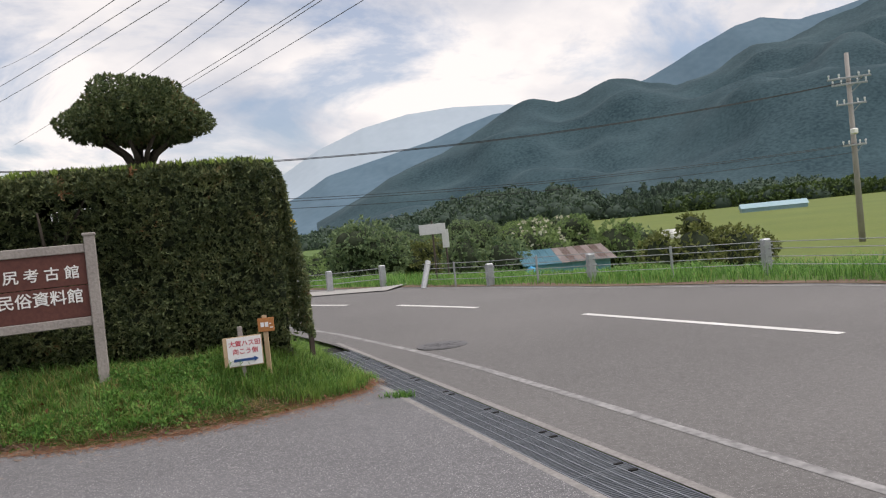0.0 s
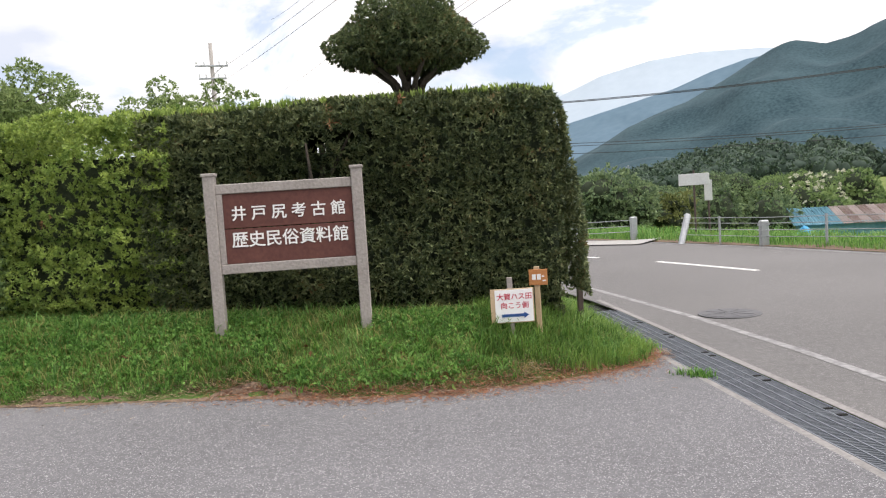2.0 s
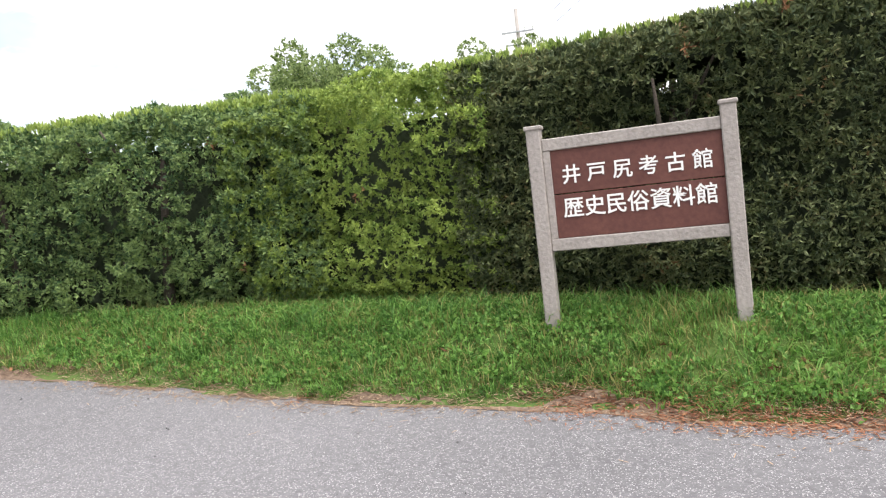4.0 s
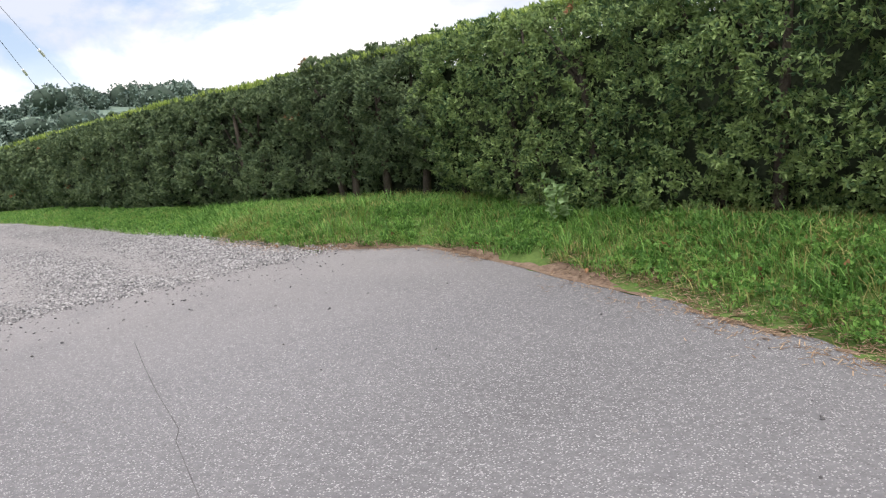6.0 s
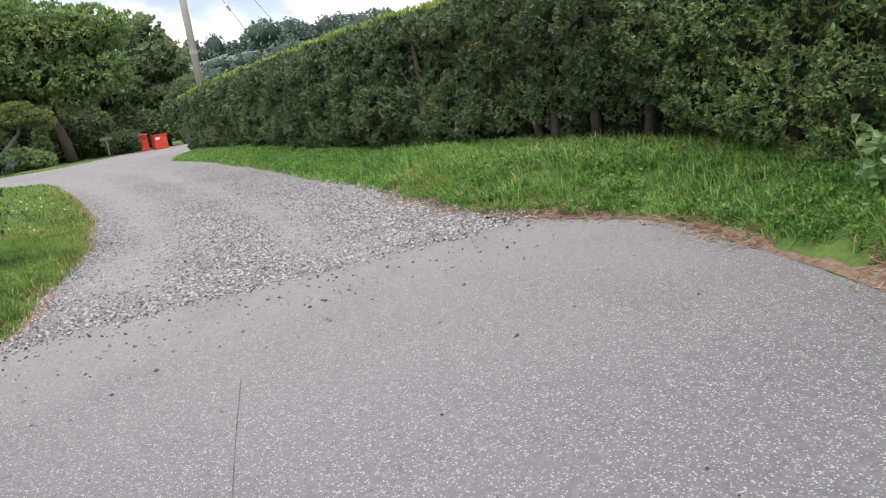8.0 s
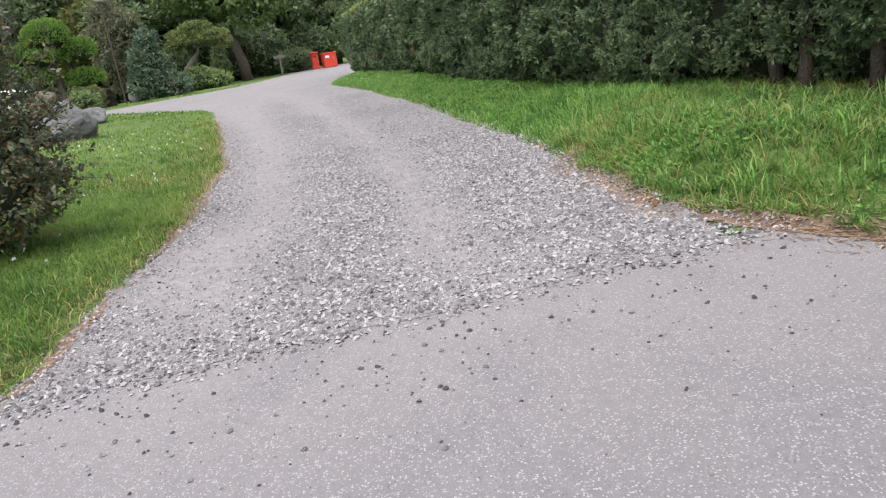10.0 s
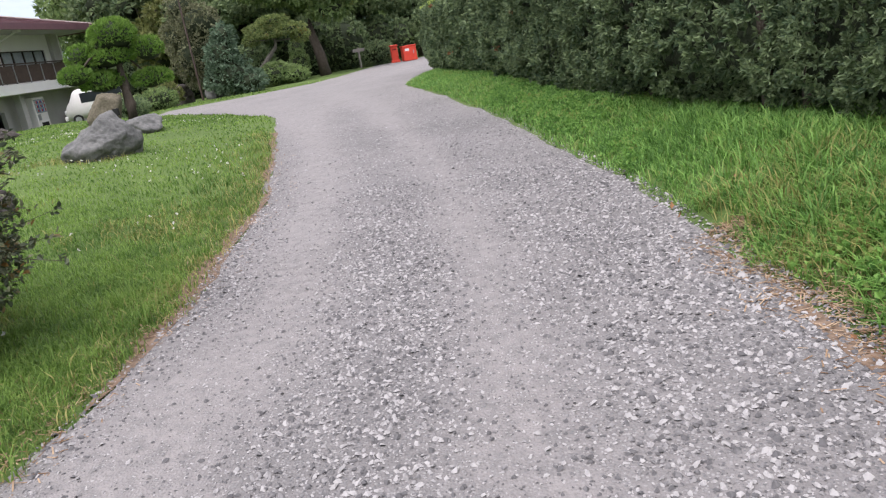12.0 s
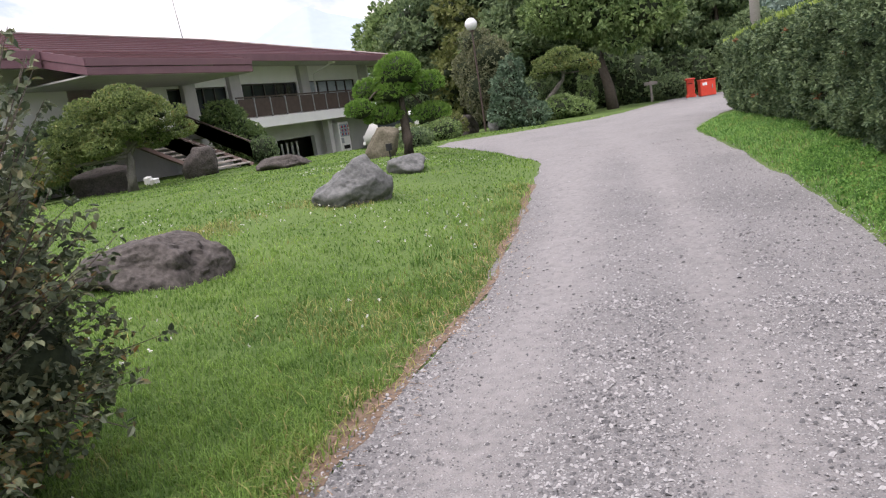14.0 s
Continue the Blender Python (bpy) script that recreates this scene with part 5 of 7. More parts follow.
def band(name, pts, width, mat, lift, label):
    """A painted stripe of some width along a line on the road."""
    P = np.array(pts, float)
    t = np.linspace(0, len(P) - 1, max(2, 12 * (len(P) - 1)))
    C = np.stack([np.interp(t, np.arange(len(P)), P[:, k]) for k in (0, 1)], 1)
    d = unit(np.gradient(C, axis=0)); s = np.stack((-d[:, 1], d[:, 0]), 1) * width / 2
    q = np.concatenate((C + s, C - s))
    v = np.concatenate((q, (land(q[:, 0], q[:, 1], False) + lift)[:, None]), 1)
    n = len(C); i = np.arange(n - 1)
    f = np.stack((i, i + n, i + n + 1, i + 1), 1)
    return tagged(mesh_np(name, v, f, mat), label, "road marking", kind="structure")


for k, (a, b) in enumerate((((6.8, 10.73), (7.28, 6.17)), ((5.55, 16.76), (6.29, 13.88)), ((4.15, 20.58), (4.85, 18.7)), ((7.38, 2.0), (7.4, -3.0)), ((2.2, 25.5), (3.2, 23.2)))):
    band("trim_dash_%d" % (k + 1), (a, b), 0.15, LINE, 0.006, "white dash of the road's centre line")
band("trim_edge_line", [(3.59, -10), (3.6, 3.0), (3.6, 5.7), (3.59, 7.9), (3.5, 9.95), (3.2, 13.2), (2.8, 15.6), (1.6, 19.5)], 0.10, WORN, 0.003, "worn white edge line of the road")
band("trim_far_line", [(11.5, -5), (11.55, 0), (11.1, 9.4), (10.45, 11.5), (9.6, 14), (8.5, 18.7), (7.3, 22.4)], 0.11, WORN, 0.006, "worn white line on the far side of the road")
band("pavement_lane", [(7.4, 22.2), (5.7, 23.8), (4.4, 25.2), (2.7, 27.2), (-0.8, 31.2)], 1.6, CONCRETE, 0.03, "pale concrete side lane leaving the road")
mx, my = 3.94, 10.05
mz = float(land(np.array(mx), np.array(my), False))
cover = empty("manhole_cover", mx, my, mz, 0, "dark iron manhole cover flush in the road", "manhole")
bm = bmesh.new(); bmesh.ops.create_cone(bm, cap_ends=True, segments=32, radius1=0.37, radius2=0.37, depth=0.02, matrix=pose(0, 0, 0.0))
IRON = material("worn_iron", (0.085, 0.083, 0.086), (0.16, 0.155, 0.155), 6.0, 0.6, 0.1, 40.0, metal=0.3)
part("frame_ring", bm, IRON, cover)
bm = bmesh.new(); bmesh.ops.create_cone(bm, cap_ends=True, segments=32, radius1=0.33, radius2=0.325, depth=0.028)
lid = part("lid", bm, IRON, cover, "ribbed iron lid")
for a in range(8):
    rib = boxed(0.05, -0.012, 0.0125, 0.29, 0.012, 0.019, 0.002)
    part("rib", rib, IRON, lid).matrix_basis = pose(0, 0, 0, 0, 0, a * 45)

# long crack in the drive
CRACK = material("worn_crack", (0.055, 0.054, 0.054), (0.15, 0.147, 0.148), 5.0, 0.95, 0, 40.0)
pts = [(-3.2, 4.22), (-4.43, 4.33), (-5.1, 4.4), (-5.6, 4.43), (-5.86, 4.45), (-6.0, 4.51), (-6.68, 4.55), (-7.2, 4.58), (-7.81, 4.62)]
band("trim_crack", [(a, b + 0.012 * math.sin(5 * k)) for k, (a, b) in enumerate(pts)], 0.005, CRACK, 0.0095, "thin dark crack in the asphalt")

# ---- guard cables across the road ----
posts = [(12.05, 6.0, 0.75), (11.98, 11.8, 0.75), (10.15, 15.5, 0.68), (8.9, 18.6, 0.62)]
cable = empty("guard_cable_fence", 10.5, 14.0, ground_at(10.5, 14.0), 0, "roadside guard fence of steel cables on grey posts", "guard fence")
base = Vector(cable.location)
line = [(12.1, -6.0), (12.05, 6.0), (11.98, 11.8), (10.15, 15.5), (8.9, 18.6), (8.0, 21.4)]
for x, y, h in posts:
    z = ground_at(x, y)
    w = 0.11
    bm = boxed(x - w, y - w * 0.6, z - 0.1, x + w, y + w * 0.6, z + h, 0.03)
    for k in range(3):
        box(bm, x - w - 0.01, y - w * 0.6 - 0.01, z + h * (0.35 + 0.22 * k), x + w + 0.01, y + w * 0.6 + 0.01, z + h * (0.35 + 0.22 * k) + 0.03)
    bmesh.ops.translate(bm, vec=-base, verts=bm.verts)
    part("anchor_post", bm, STEEL, cable, "thick grey anchor post")
for a, b in zip(line, line[1:]):
    n = max(2, int(math.dist(a, b) / 2.0))
    for k in range(1, n):
        t = k / n
        x, y = a[0] + (b[0] - a[0]) * t, a[1] + (b[1] - a[1]) * t
        z = ground_at(x, y)
        bm = rod(bmesh.new(), (x, y, z - 0.1), (x, y, z + 0.72), 0.03)
        bmesh.ops.translate(bm, vec=-base, verts=bm.verts)
        part("thin_post", bm, STEEL, cable)
for h in (0.22, 0.38, 0.54, 0.68):
    bm = bmesh.new()
    for a, b in zip(line, line[1:]):
        rod(bm, (a[0], a[1], ground_at(*a) + h), (b[0], b[1], ground_at(*b) + h), 0.009, seg=6)
    bmesh.ops.translate(bm, vec=-base, verts=bm.verts)
    part("cable", bm, STEEL, cable)
x, y = 8.05, 21.3
z = ground_at(x, y)
bm = rod(bmesh.new(), (x - 0.25, y - 0.3, z - 0.1), (x + 0.15, y + 0.1, z + 0.75), 0.09, 0.09, 10)
bmesh.ops.translate(bm, vec=-base, verts=bm.verts)
part("end_post", bm, STEEL, cable, "slanting end post")
side = empty("side_lane_fence", 4.5, 26.0, ground_at(4.5, 26.0), 0, "cable fence along the side lane", "guard fence")
base = Vector(side.location)
lane = [(7.4, 23.6), (5.85, 24.6), (5.0, 25.6), (3.4, 27.6), (0.0, 31.5)]
for k, (x, y) in enumerate(lane):
    z = ground_at(x, y)
    bm = boxed(x - 0.1, y - 0.08, z - 0.1, x + 0.1, y + 0.08, z + 0.7, 0.02)
    bmesh.ops.translate(bm, vec=-base, verts=bm.verts)
    part("post", bm, STEEL, side)
for h in (0.25, 0.42, 0.6):
    bm = bmesh.new()
    for a, b in zip(lane, lane[1:]):
        rod(bm, (*a, ground_at(*a) + h), (*b, ground_at(*b) + h), 0.010, seg=6)
    bmesh.ops.translate(bm, vec=-base, verts=bm.verts)
    part("cable", bm, STEEL, side)

# road signs seen from behind
SIGNBACK = material("pale_sign_back", (0.52, 0.52, 0.52), (0.68, 0.68, 0.67), 3.0, 0.5, 0, 20.0)
for x, y, top, panel, lb in ((8.8, 22.3, 2.05, (-0.42, 1.62, 0.42, 1.95), "road sign seen from behind on a dark pole"), (9.35, 22.6, 1.8, (-0.11, 1.15, 0.11, 1.75), "narrow road sign seen from behind")):
    z = ground_at(x, y)
    s = empty("road_sign", x, y, z, -22, lb, "road sign")
    part("pole", rod(bmesh.new(), (0, 0, -0.1), (0, 0, top - z), 0.03), BROWN, s)
    part("panel", boxed(panel[0], -0.05, panel[1] - z, panel[2], -0.032, panel[3] - z, 0.006), SIGNBACK, s, "pale grey-white metal back")
    part("bracket", boxed(panel[0] * 0.6, -0.032, (panel[1] + panel[3]) / 2 - z - 0.02, panel[2] * 0.6, 0.0, (panel[1] + panel[3]) / 2 - z + 0.02), STEEL, s)
YELLOW = material("yellow_sign", (0.65, 0.42, 0.02), (0.75, 0.5, 0.04), 4.0, 0.5, 0, 30.0)
warn = empty("warning_sign", 4.9, 26.3, ground_at(4.9, 26.3), -15, "yellow diamond warning sign beyond the hedge", "road sign")
z = warn.location.z
part("pole", rod(bmesh.new(), (0, 0, -0.1), (0, 0, 3.0 - z), 0.03), STEEL, warn)
part("panel", boxed(-0.27, -0.05, -0.27, 0.27, -0.033, 0.27, 0.02, pose(0, 0, 2.55 - z, 0, 45, 0)), YELLOW, warn, "yellow diamond panel")
part("symbol", boxed(-0.03, -0.056, 2.4 - z, 0.03, -0.052, 2.7 - z), DARK, warn)

# ---- shed, greenhouse, tank beyond the road ----
RUST = material("rusty_tin", (0.16, 0.075, 0.05), (0.42, 0.36, 0.33), 1.3, 0.6, 0.2, 12.0, metal=0.3)
PALETIN = material("faded_tin", (0.34, 0.26, 0.24), (0.52, 0.45, 0.42), 1.6, 0.6, 0.1, 14.0)
BLUETIN = material("blue_tin", (0.10, 0.27, 0.36), (0.20, 0.40, 0.48), 1.2, 0.5, 0.1, 10.0)
TARP = material("blue_tarp", (0.02, 0.22, 0.48), (0.05, 0.33, 0.60), 2.0, 0.5, 0.3, 10.0)
shed = empty("tin_shed", 17.4, 28.2, ground_at(17.4, 28.2), -22, "low blue tin shed with a rusting corrugated roof", "shed")
zr = 0.30 - shed.location.z
part("wall", boxed(-2.0, -1.2, -0.2, 1.5, 1.2, zr - 0.35, 0.01), BLUETIN, shed, "faded blue tin wall")
for k in range(12):
    x = -2.2 + k * 0.33
    bm = bmesh.new()
    rows = [[bm.verts.new((x + 0.32 * j / 6, yy, zz + (0.025 if j % 2 else 0))) for j in range(7)] for yy, zz in ((-1.5, zr - 0.42), (1.5, zr + 0.12))]
    for j in range(6):
        bm.faces.new((rows[0][j], rows[0][j + 1], rows[1][j + 1], rows[1][j]))
    bmesh.ops.solidify(bm, geom=bm.faces[:], thickness=0.01)
    part("roof_sheet", bm, BLUETIN if k < 5 else (RUST, PALETIN)[k % 2], shed, "faded blue roof sheet" if k < 5 else ("rusty roof sheet", "pale pink faded roof sheet")[k % 2])
tarp = empty("tarpaulin", 14.6, 26.6, ground_at(14.6, 26.6), 0, "bright blue tarpaulin heaped beside the shed", "tarpaulin")
bm = bmesh.new(); bmesh.ops.create_icosphere(bm, subdivisions=3, radius=1.0)
for v in bm.verts:
    v.co = Vector((v.co.x * 0.5, v.co.y * 0.45, max(-0.02, v.co.z * (1.35 + 0.1 * noise.noise(v.co * 4)))))
part("cover", bm, TARP, tarp)
GLASSY = material("pale_blue_film", (0.20, 0.33, 0.37), (0.30, 0.43, 0.46), 0.4, 0.4, 0.05, 4.0)
for x, y, w, d, h, lb in ((103, 99, 10.5, 4, 1.8, "long pale blue greenhouse in the rice field"),):
    z = ground_at(x, y)
    gh = empty("greenhouse", x, y, z, -38, lb, "greenhouse")
    part("wall", boxed(-w / 2, -d / 2, 0, w / 2, d / 2, h * 0.55, 0.02), GLASSY, gh)
    bm = bmesh.new()
    a = [bm.verts.new(p) for p in ((-w / 2 - .2, -d / 2 - .2, h * 0.55), (w / 2 + .2, -d / 2 - .2, h * 0.55), (w / 2 + .2, 0, h), (-w / 2 - .2, 0, h), (w / 2 + .2, d / 2 + .2, h * 0.55), (-w / 2 - .2, d / 2 + .2, h * 0.55))]
    bm.faces.new((a[0], a[1], a[2], a[3])); bm.faces.new((a[3], a[2], a[4], a[5])); bm.faces.new((a[0], a[3], a[5])); bm.faces.new((a[1], a[4], a[2]))
    part("roof", bm, GLASSY, gh)
tank = empty("storage_tank", 44, 54, ground_at(44, 54), 0, "white rounded storage tank in the field", "tank")
bm = rod(bmesh.new(), (-0.8, 0, 0.75), (0.8, 0, 0.75), 0.52, 0.52, 16); bmesh.ops.bevel(bm, geom=bm.edges[:], offset=0.12, segments=2, affect="EDGES")
part("shell", bm, WHITE, tank, "", True)
part("cradle", boxed(-0.6, -0.35, -0.1, 0.6, 0.35, 0.4, 0.03), CONCRETE, tank)

# ---- poles and wires ----
INSUL = material("porcelain", (0.65, 0.65, 0.66), (0.78, 0.78, 0.79), 5.0, 0.25, 0, 30.0)


def power_pole(x, y, z, top, label, arms, rz, r=0.16, transformer=False):
    p = empty("utility_pole", x, y, z, rz, label, "utility pole")
    part("shaft", rod(bmesh.new(), (0, 0, -0.3), (0, 0, top - z), r, r * 0.62, 14), POLE, p, "", True)
    for h, half in arms:
        a = part("crossarm", boxed(-half, -0.22, h - z - 0.05, half, -0.13, h - z + 0.05, 0.01), STEEL, p)
        for k in (-0.92, -0.45, 0.45, 0.92):
            bm = rod(bmesh.new(), (half * k, -0.175, h - z + 0.05), (half * k, -0.175, h - z + 0.17), 0.035, 0.035, 8)
            rod(bm, (half * k, -0.175, h - z + 0.17), (half * k, -0.175, h - z + 0.27), 0.06, 0.04, 8)
            part("insulator", bm, INSUL, a, "white porcelain insulator")
        part("brace", rod(bmesh.new(), (half * 0.6, -0.17, h - z - 0.05), (0, -0.1, h - z - 0.55), 0.02), STEEL, a)
    return p


power_pole(37.6, 30.0, -1.8, 9.35, "tall concrete utility pole beyond the rice field edge", ((7.95, 1.1), (7.6, 0.9), (6.5, 0.75), (4.2, 0.6)), -40, 0.18)
street = empty("street_lamp", 37.4, 29.75, 3.0, 0, "small white lamp bracketed to the utility pole", "street lamp")
part("bracket", rod(bmesh.new(), (0.15, 0.12, 1.9), (-0.45, -0.35, 2.1), 0.03), STEEL, street)
part("lamp_head", boxed(-0.75, -0.6, 1.75, -0.4, -0.3, 2.05, 0.05), WHITE, street)
power_pole(-9.2, 45.0, 0.5, 11.35, "concrete utility pole behind the hedge", ((10.05, 0.9), (9.35, 0.75)), 10, 0.17)
power_pole(-36.5, 4.75, 0.9, 11.0, "pale concrete pole rising behind the hedge end", (), 0, 0.17)
band_ob = part("steel_band", rod(bmesh.new(), (-36.5, 4.75, 4.6), (-36.5, 4.75, 4.75), 0.16, 0.16, 14), STEEL, None, "")
tagged(band_ob, "steel strap round the concrete pole", "strap")


def wire(a, b, sag, r, group):
    pts = []
    for k in range(25):
        t = k / 24
        p = Vector(a).lerp(Vector(b), t)
        p.z -= sag * 4 * t * (1 - t)
        pts.append(p)
    ob = part("power_line", limb(bmesh.new(), pts, [r] * 25, 4), WIRE)
    return tagged(ob, "thin black overhead power line", "power line", group)


for k in (-0.9, -0.4, 0.5, 0.9):
    wire((37.6 + 0.75 * k, 30.0 - 0.65 * k, 7.75 + 0.1 * k), (-9.2 + 0.85 * k, 45.0 + 0.15 * k, 7.3), 1.3, 0.010, "lines across the valley")
for k, h in ((-0.5, 4.2), (0.5, 4.3), (0, 3.8)):
    wire((37.6 + 0.7 * k, 30.0 - 0.6 * k, h), (-9.2 + 0.7 * k, 45.0, h + 1.3), 1.0, 0.014, "lines across the valley")
OVERHEAD = [((5.9, 2.0, 5.4), (-0.7, 43.6, 8.1)), ((4.8, 2.5, 5.1), (-0.5, 43.6, 9.1)), ((4.8, 2.5, 5.1), (-0.9, 43.8, 9.2)), ((3.8, 2.9, 5.1), (-1.9, 44.2, 9.8)), ((4.5, 2.6, 5.6), (-5.4, 45.6, 8.6)), ((4.9, 2.4, 5.5), (-10.2, 47.6, 9.1)), ((4.0, 2.8, 5.2), (-9.4, 47.2, 10.2)), ((2.0, 3.6, 4.3), (-5.8, 45.8, 12.7))]
for a, b in OVERHEAD:
    wire(a, b, 0.25, 0.008, "lines over the entrance")
for a, b in (((-36.6, 4.8, 9.3), (-46.3, 10.5, 0.9)), ((-36.6, 4.8, 10.6), (-48.4, 13.2, 0.9))):
    guy = wire(a, b, 0.0, 0.012, "lines over the entrance")
    tagged(guy, "steel guy wire staying the concrete pole", "guy wire")
    part("guy_insulator", rod(bmesh.new(), Vector(a).lerp(Vector(b), 0.30), Vector(a).lerp(Vector(b), 0.325), 0.06, 0.06, 8), INSUL, guy, "pale strain insulator")

# pylons on the mountain foot
for x, y, z0, h in ((575.0, 690.0, 14.0, 22.0), (250.0, 745.0, 6.0, 20.0)):
    py = empty("power_pylon", x, y, z0, 20, "pale steel lattice pylon on the mountain foot", "pylon")
    for sx in (-1, 1):
        for sy in (-1, 1):
            part("leg", rod(bmesh.new(), (2.6 * sx, 2.6 * sy, -12), (0.4 * sx, 0.4 * sy, h), 0.22, 0.15, 5), STEEL, py)
    for t in (0.55, 0.72, 0.9):
        part("crossarm", boxed(-3.6 + 1.2 * t, -0.25, h * t - 0.25, 3.6 - 1.2 * t, 0.25, h * t + 0.25), STEEL, py)
    for k in range(5):
        a, b = k / 5, (k + 1) / 5
        wa, wb = 2.6 - 2.2 * a, 2.6 - 2.2 * b
        part("brace", rod(bmesh.new(), (-wa, -wa, h * a), (wb, -wb, h * b), 0.12, 0.12, 4), STEEL, py)
        part("brace", rod(bmesh.new(), (wa, -wa, h * a), (-wb, -wb, h * b), 0.12, 0.12, 4), STEEL, py)

# ---- boulders ----


ROCKMOSS = material("mossy_boulder", (0.075, 0.066, 0.045), (0.19, 0.17, 0.125), 3.0, 0.95, 0.8, 18.0, c3=(0.40, 0.39, 0.35))


def boulder(name, label, x, y, rx, ry, rz, mat, seed, rz_turn=0, sink=0.25, group="lawn boulders", lean=0.0, craggy=1.0, boxy=2.4, taper=0.0, cuts=()):
    z = ground_at(x, y)
    bm = bmesh.new()
    bmesh.ops.create_icosphere(bm, subdivisions=5 if x > -22 else 4, radius=1.0)
    for v in bm.verts:
        n = v.co.copy()
        # planes cut the round form into faces
        near_faces = [(abs(n.x) ** boxy + abs(n.y) ** boxy + abs(n.z) ** boxy) ** (-1 / boxy)]
        rs = random.Random(seed)
        for k in range(11):
            d = Vector((rs.gauss(0, 1), rs.gauss(0, 1), rs.gauss(0, 0.8))).normalized()
            c = rs.uniform(0.66, 1.0)
            s = n.dot(d)
            if s > 1e-3:
                near_faces.append(min(c / s, 3.0))
        for d, c in cuts:
            t = n.dot(Vector(d).normalized())
            if t > 1e-3:
                near_faces.append(min(c / t, 3.0))
        # a soft minimum wears the edges between the faces round
        r = sum(a ** -60 for a in near_faces) ** (-1 / 60)
        crack = abs(noise.noise(n * 2.3 + Vector((0, seed, 0))))
        r += 0.09 * noise.noise(n * 2.2 + Vector((seed, 0, 0))) + craggy * (0.06 * noise.noise(n * 5) + 0.032 * noise.noise(n * 12) + 0.018 * noise.noise(n * 30)) - 0.05 * max(0, 1 - crack / 0.05)
        v.co = Vector((n.x * rx * r + lean * n.z, n.y * ry * r, n.z * rz * r * (1 - taper * n.x * r)))
    bmesh.ops.translate(bm, vec=(0, 0, rz * (1 - 2 * sink)), verts=bm.verts)
    ob = part(name, bm, mat, None, "", True)
    ob.matrix_world = pose(x, y, z, 0, 0, rz_turn)
    return tagged(ob, label, "boulder", group)


boulder("boulder", "rounded grey boulder with pale lichen on the lawn", -20.2, -0.85, 0.66, 0.5, 0.50, ROCK, 27, -63, 0.28, craggy=0.5, boxy=2.2, taper=0.3, cuts=(((0.60, 0.12, 0.78), 0.54), ((0.1, 0.0, 1.0), 0.80), ((-0.1, 0.8, 0.6), 0.66), ((-0.75, 0.3, 0.6), 0.78)))
boulder("boulder", "low dark reddish boulder at the lawn edge", -15.65, -0.55, 0.80, 0.52, 0.36, ROCKDARK, 9, -58, 0.25, craggy=1.0, boxy=4.0, taper=0.15, cuts=(((0.22, 0.0, 0.97), 0.66), ((0.0, 0.9, 0.35), 0.74)))
boulder("boulder", "small grey boulder behind the rounded one", -24.0, -1.75, 0.56, 0.42, 0.26, ROCK, 5, 20, 0.25)
boulder("boulder", "upright grey boulder against the pruned pine", -28.9, -4.85, 0.52, 0.45, 0.62, ROCKMOSS, 12, -63, 0.25, lean=-0.1, boxy=4.0, taper=0.1, cuts=(((-0.25, 0.2, 0.95), 0.72), ((0.1, 0.95, 0.2), 0.72)))
boulder("boulder", "flat reddish boulder before the building", -30.0, -9.2, 0.92, 0.5, 0.26, ROCKDARK, 7, -58, 0.25, boxy=3.2)
boulder("boulder", "squarish grey boulder at the stair foot", -31.35, -13.75, 0.60, 0.52, 0.64, ROCKDARK, 15, -55, 0.2, craggy=1.3, boxy=4.5)
boulder("boulder", "dark boulder under the maple", -28.4, -15.2, 1.05, 0.7, 0.55, ROCKDARK, 18, -55, 0.2, boxy=3.0)
boulder("boulder", "small mossy boulder on the garden border", -45.5, -7.4, 0.5, 0.5, 0.4, ROCK, 21, 10, 0.25)
boulder("boulder", "mossy boulder on the garden border", -47.2, -9.8, 0.8, 0.7, 0.7, ROCKDARK, 23, 10, 0.25)

# ---- museum building ----
GLASS = bpy.data.materials.new("window_glass"); GLASS.use_nodes = True
b = GLASS.node_tree.nodes["Principled BSDF"]
b.inputs["Base Color"].default_value, b.inputs["Roughness"].default_value = (0.03, 0.035, 0.04, 1), 0.06
b.inputs["Specular IOR Level"].default_value = 0.8
CURTAIN = material("pale_curtain", (0.42, 0.46, 0.47), (0.58, 0.61, 0.61), 1.5, 0.9, 0.1, 8.0)
MEND = material("alloy_frame", (0.06, 0.055, 0.05), (0.10, 0.09, 0.085), 5.0, 0.45, 0, 30.0, metal=0.4)
DRAWN = material("curtained_pane", (0.30, 0.35, 0.37), (0.48, 0.53, 0.55), 1.2, 0.12, 0, 6.0, spec=0.6)
house = empty("museum_building", -44.0, -19.7, 0.5, 0, "two-storey white museum with a broad maroon roof", "building")
X0, Y0, ZG = -44.0, -19.7, 0.5


def hp(name, bm, mat, parent=None, label=""):
    bmesh.ops.translate(bm, vec=(-X0, -Y0, -ZG), verts=bm.verts)
    return part(name, bm, mat, parent or house, label)


XR, XL = -55.6, -14.0
DEEPY = -30.0
# walls: lower storey of grey render, upper of white plaster, with openings cut through as separate wall pieces


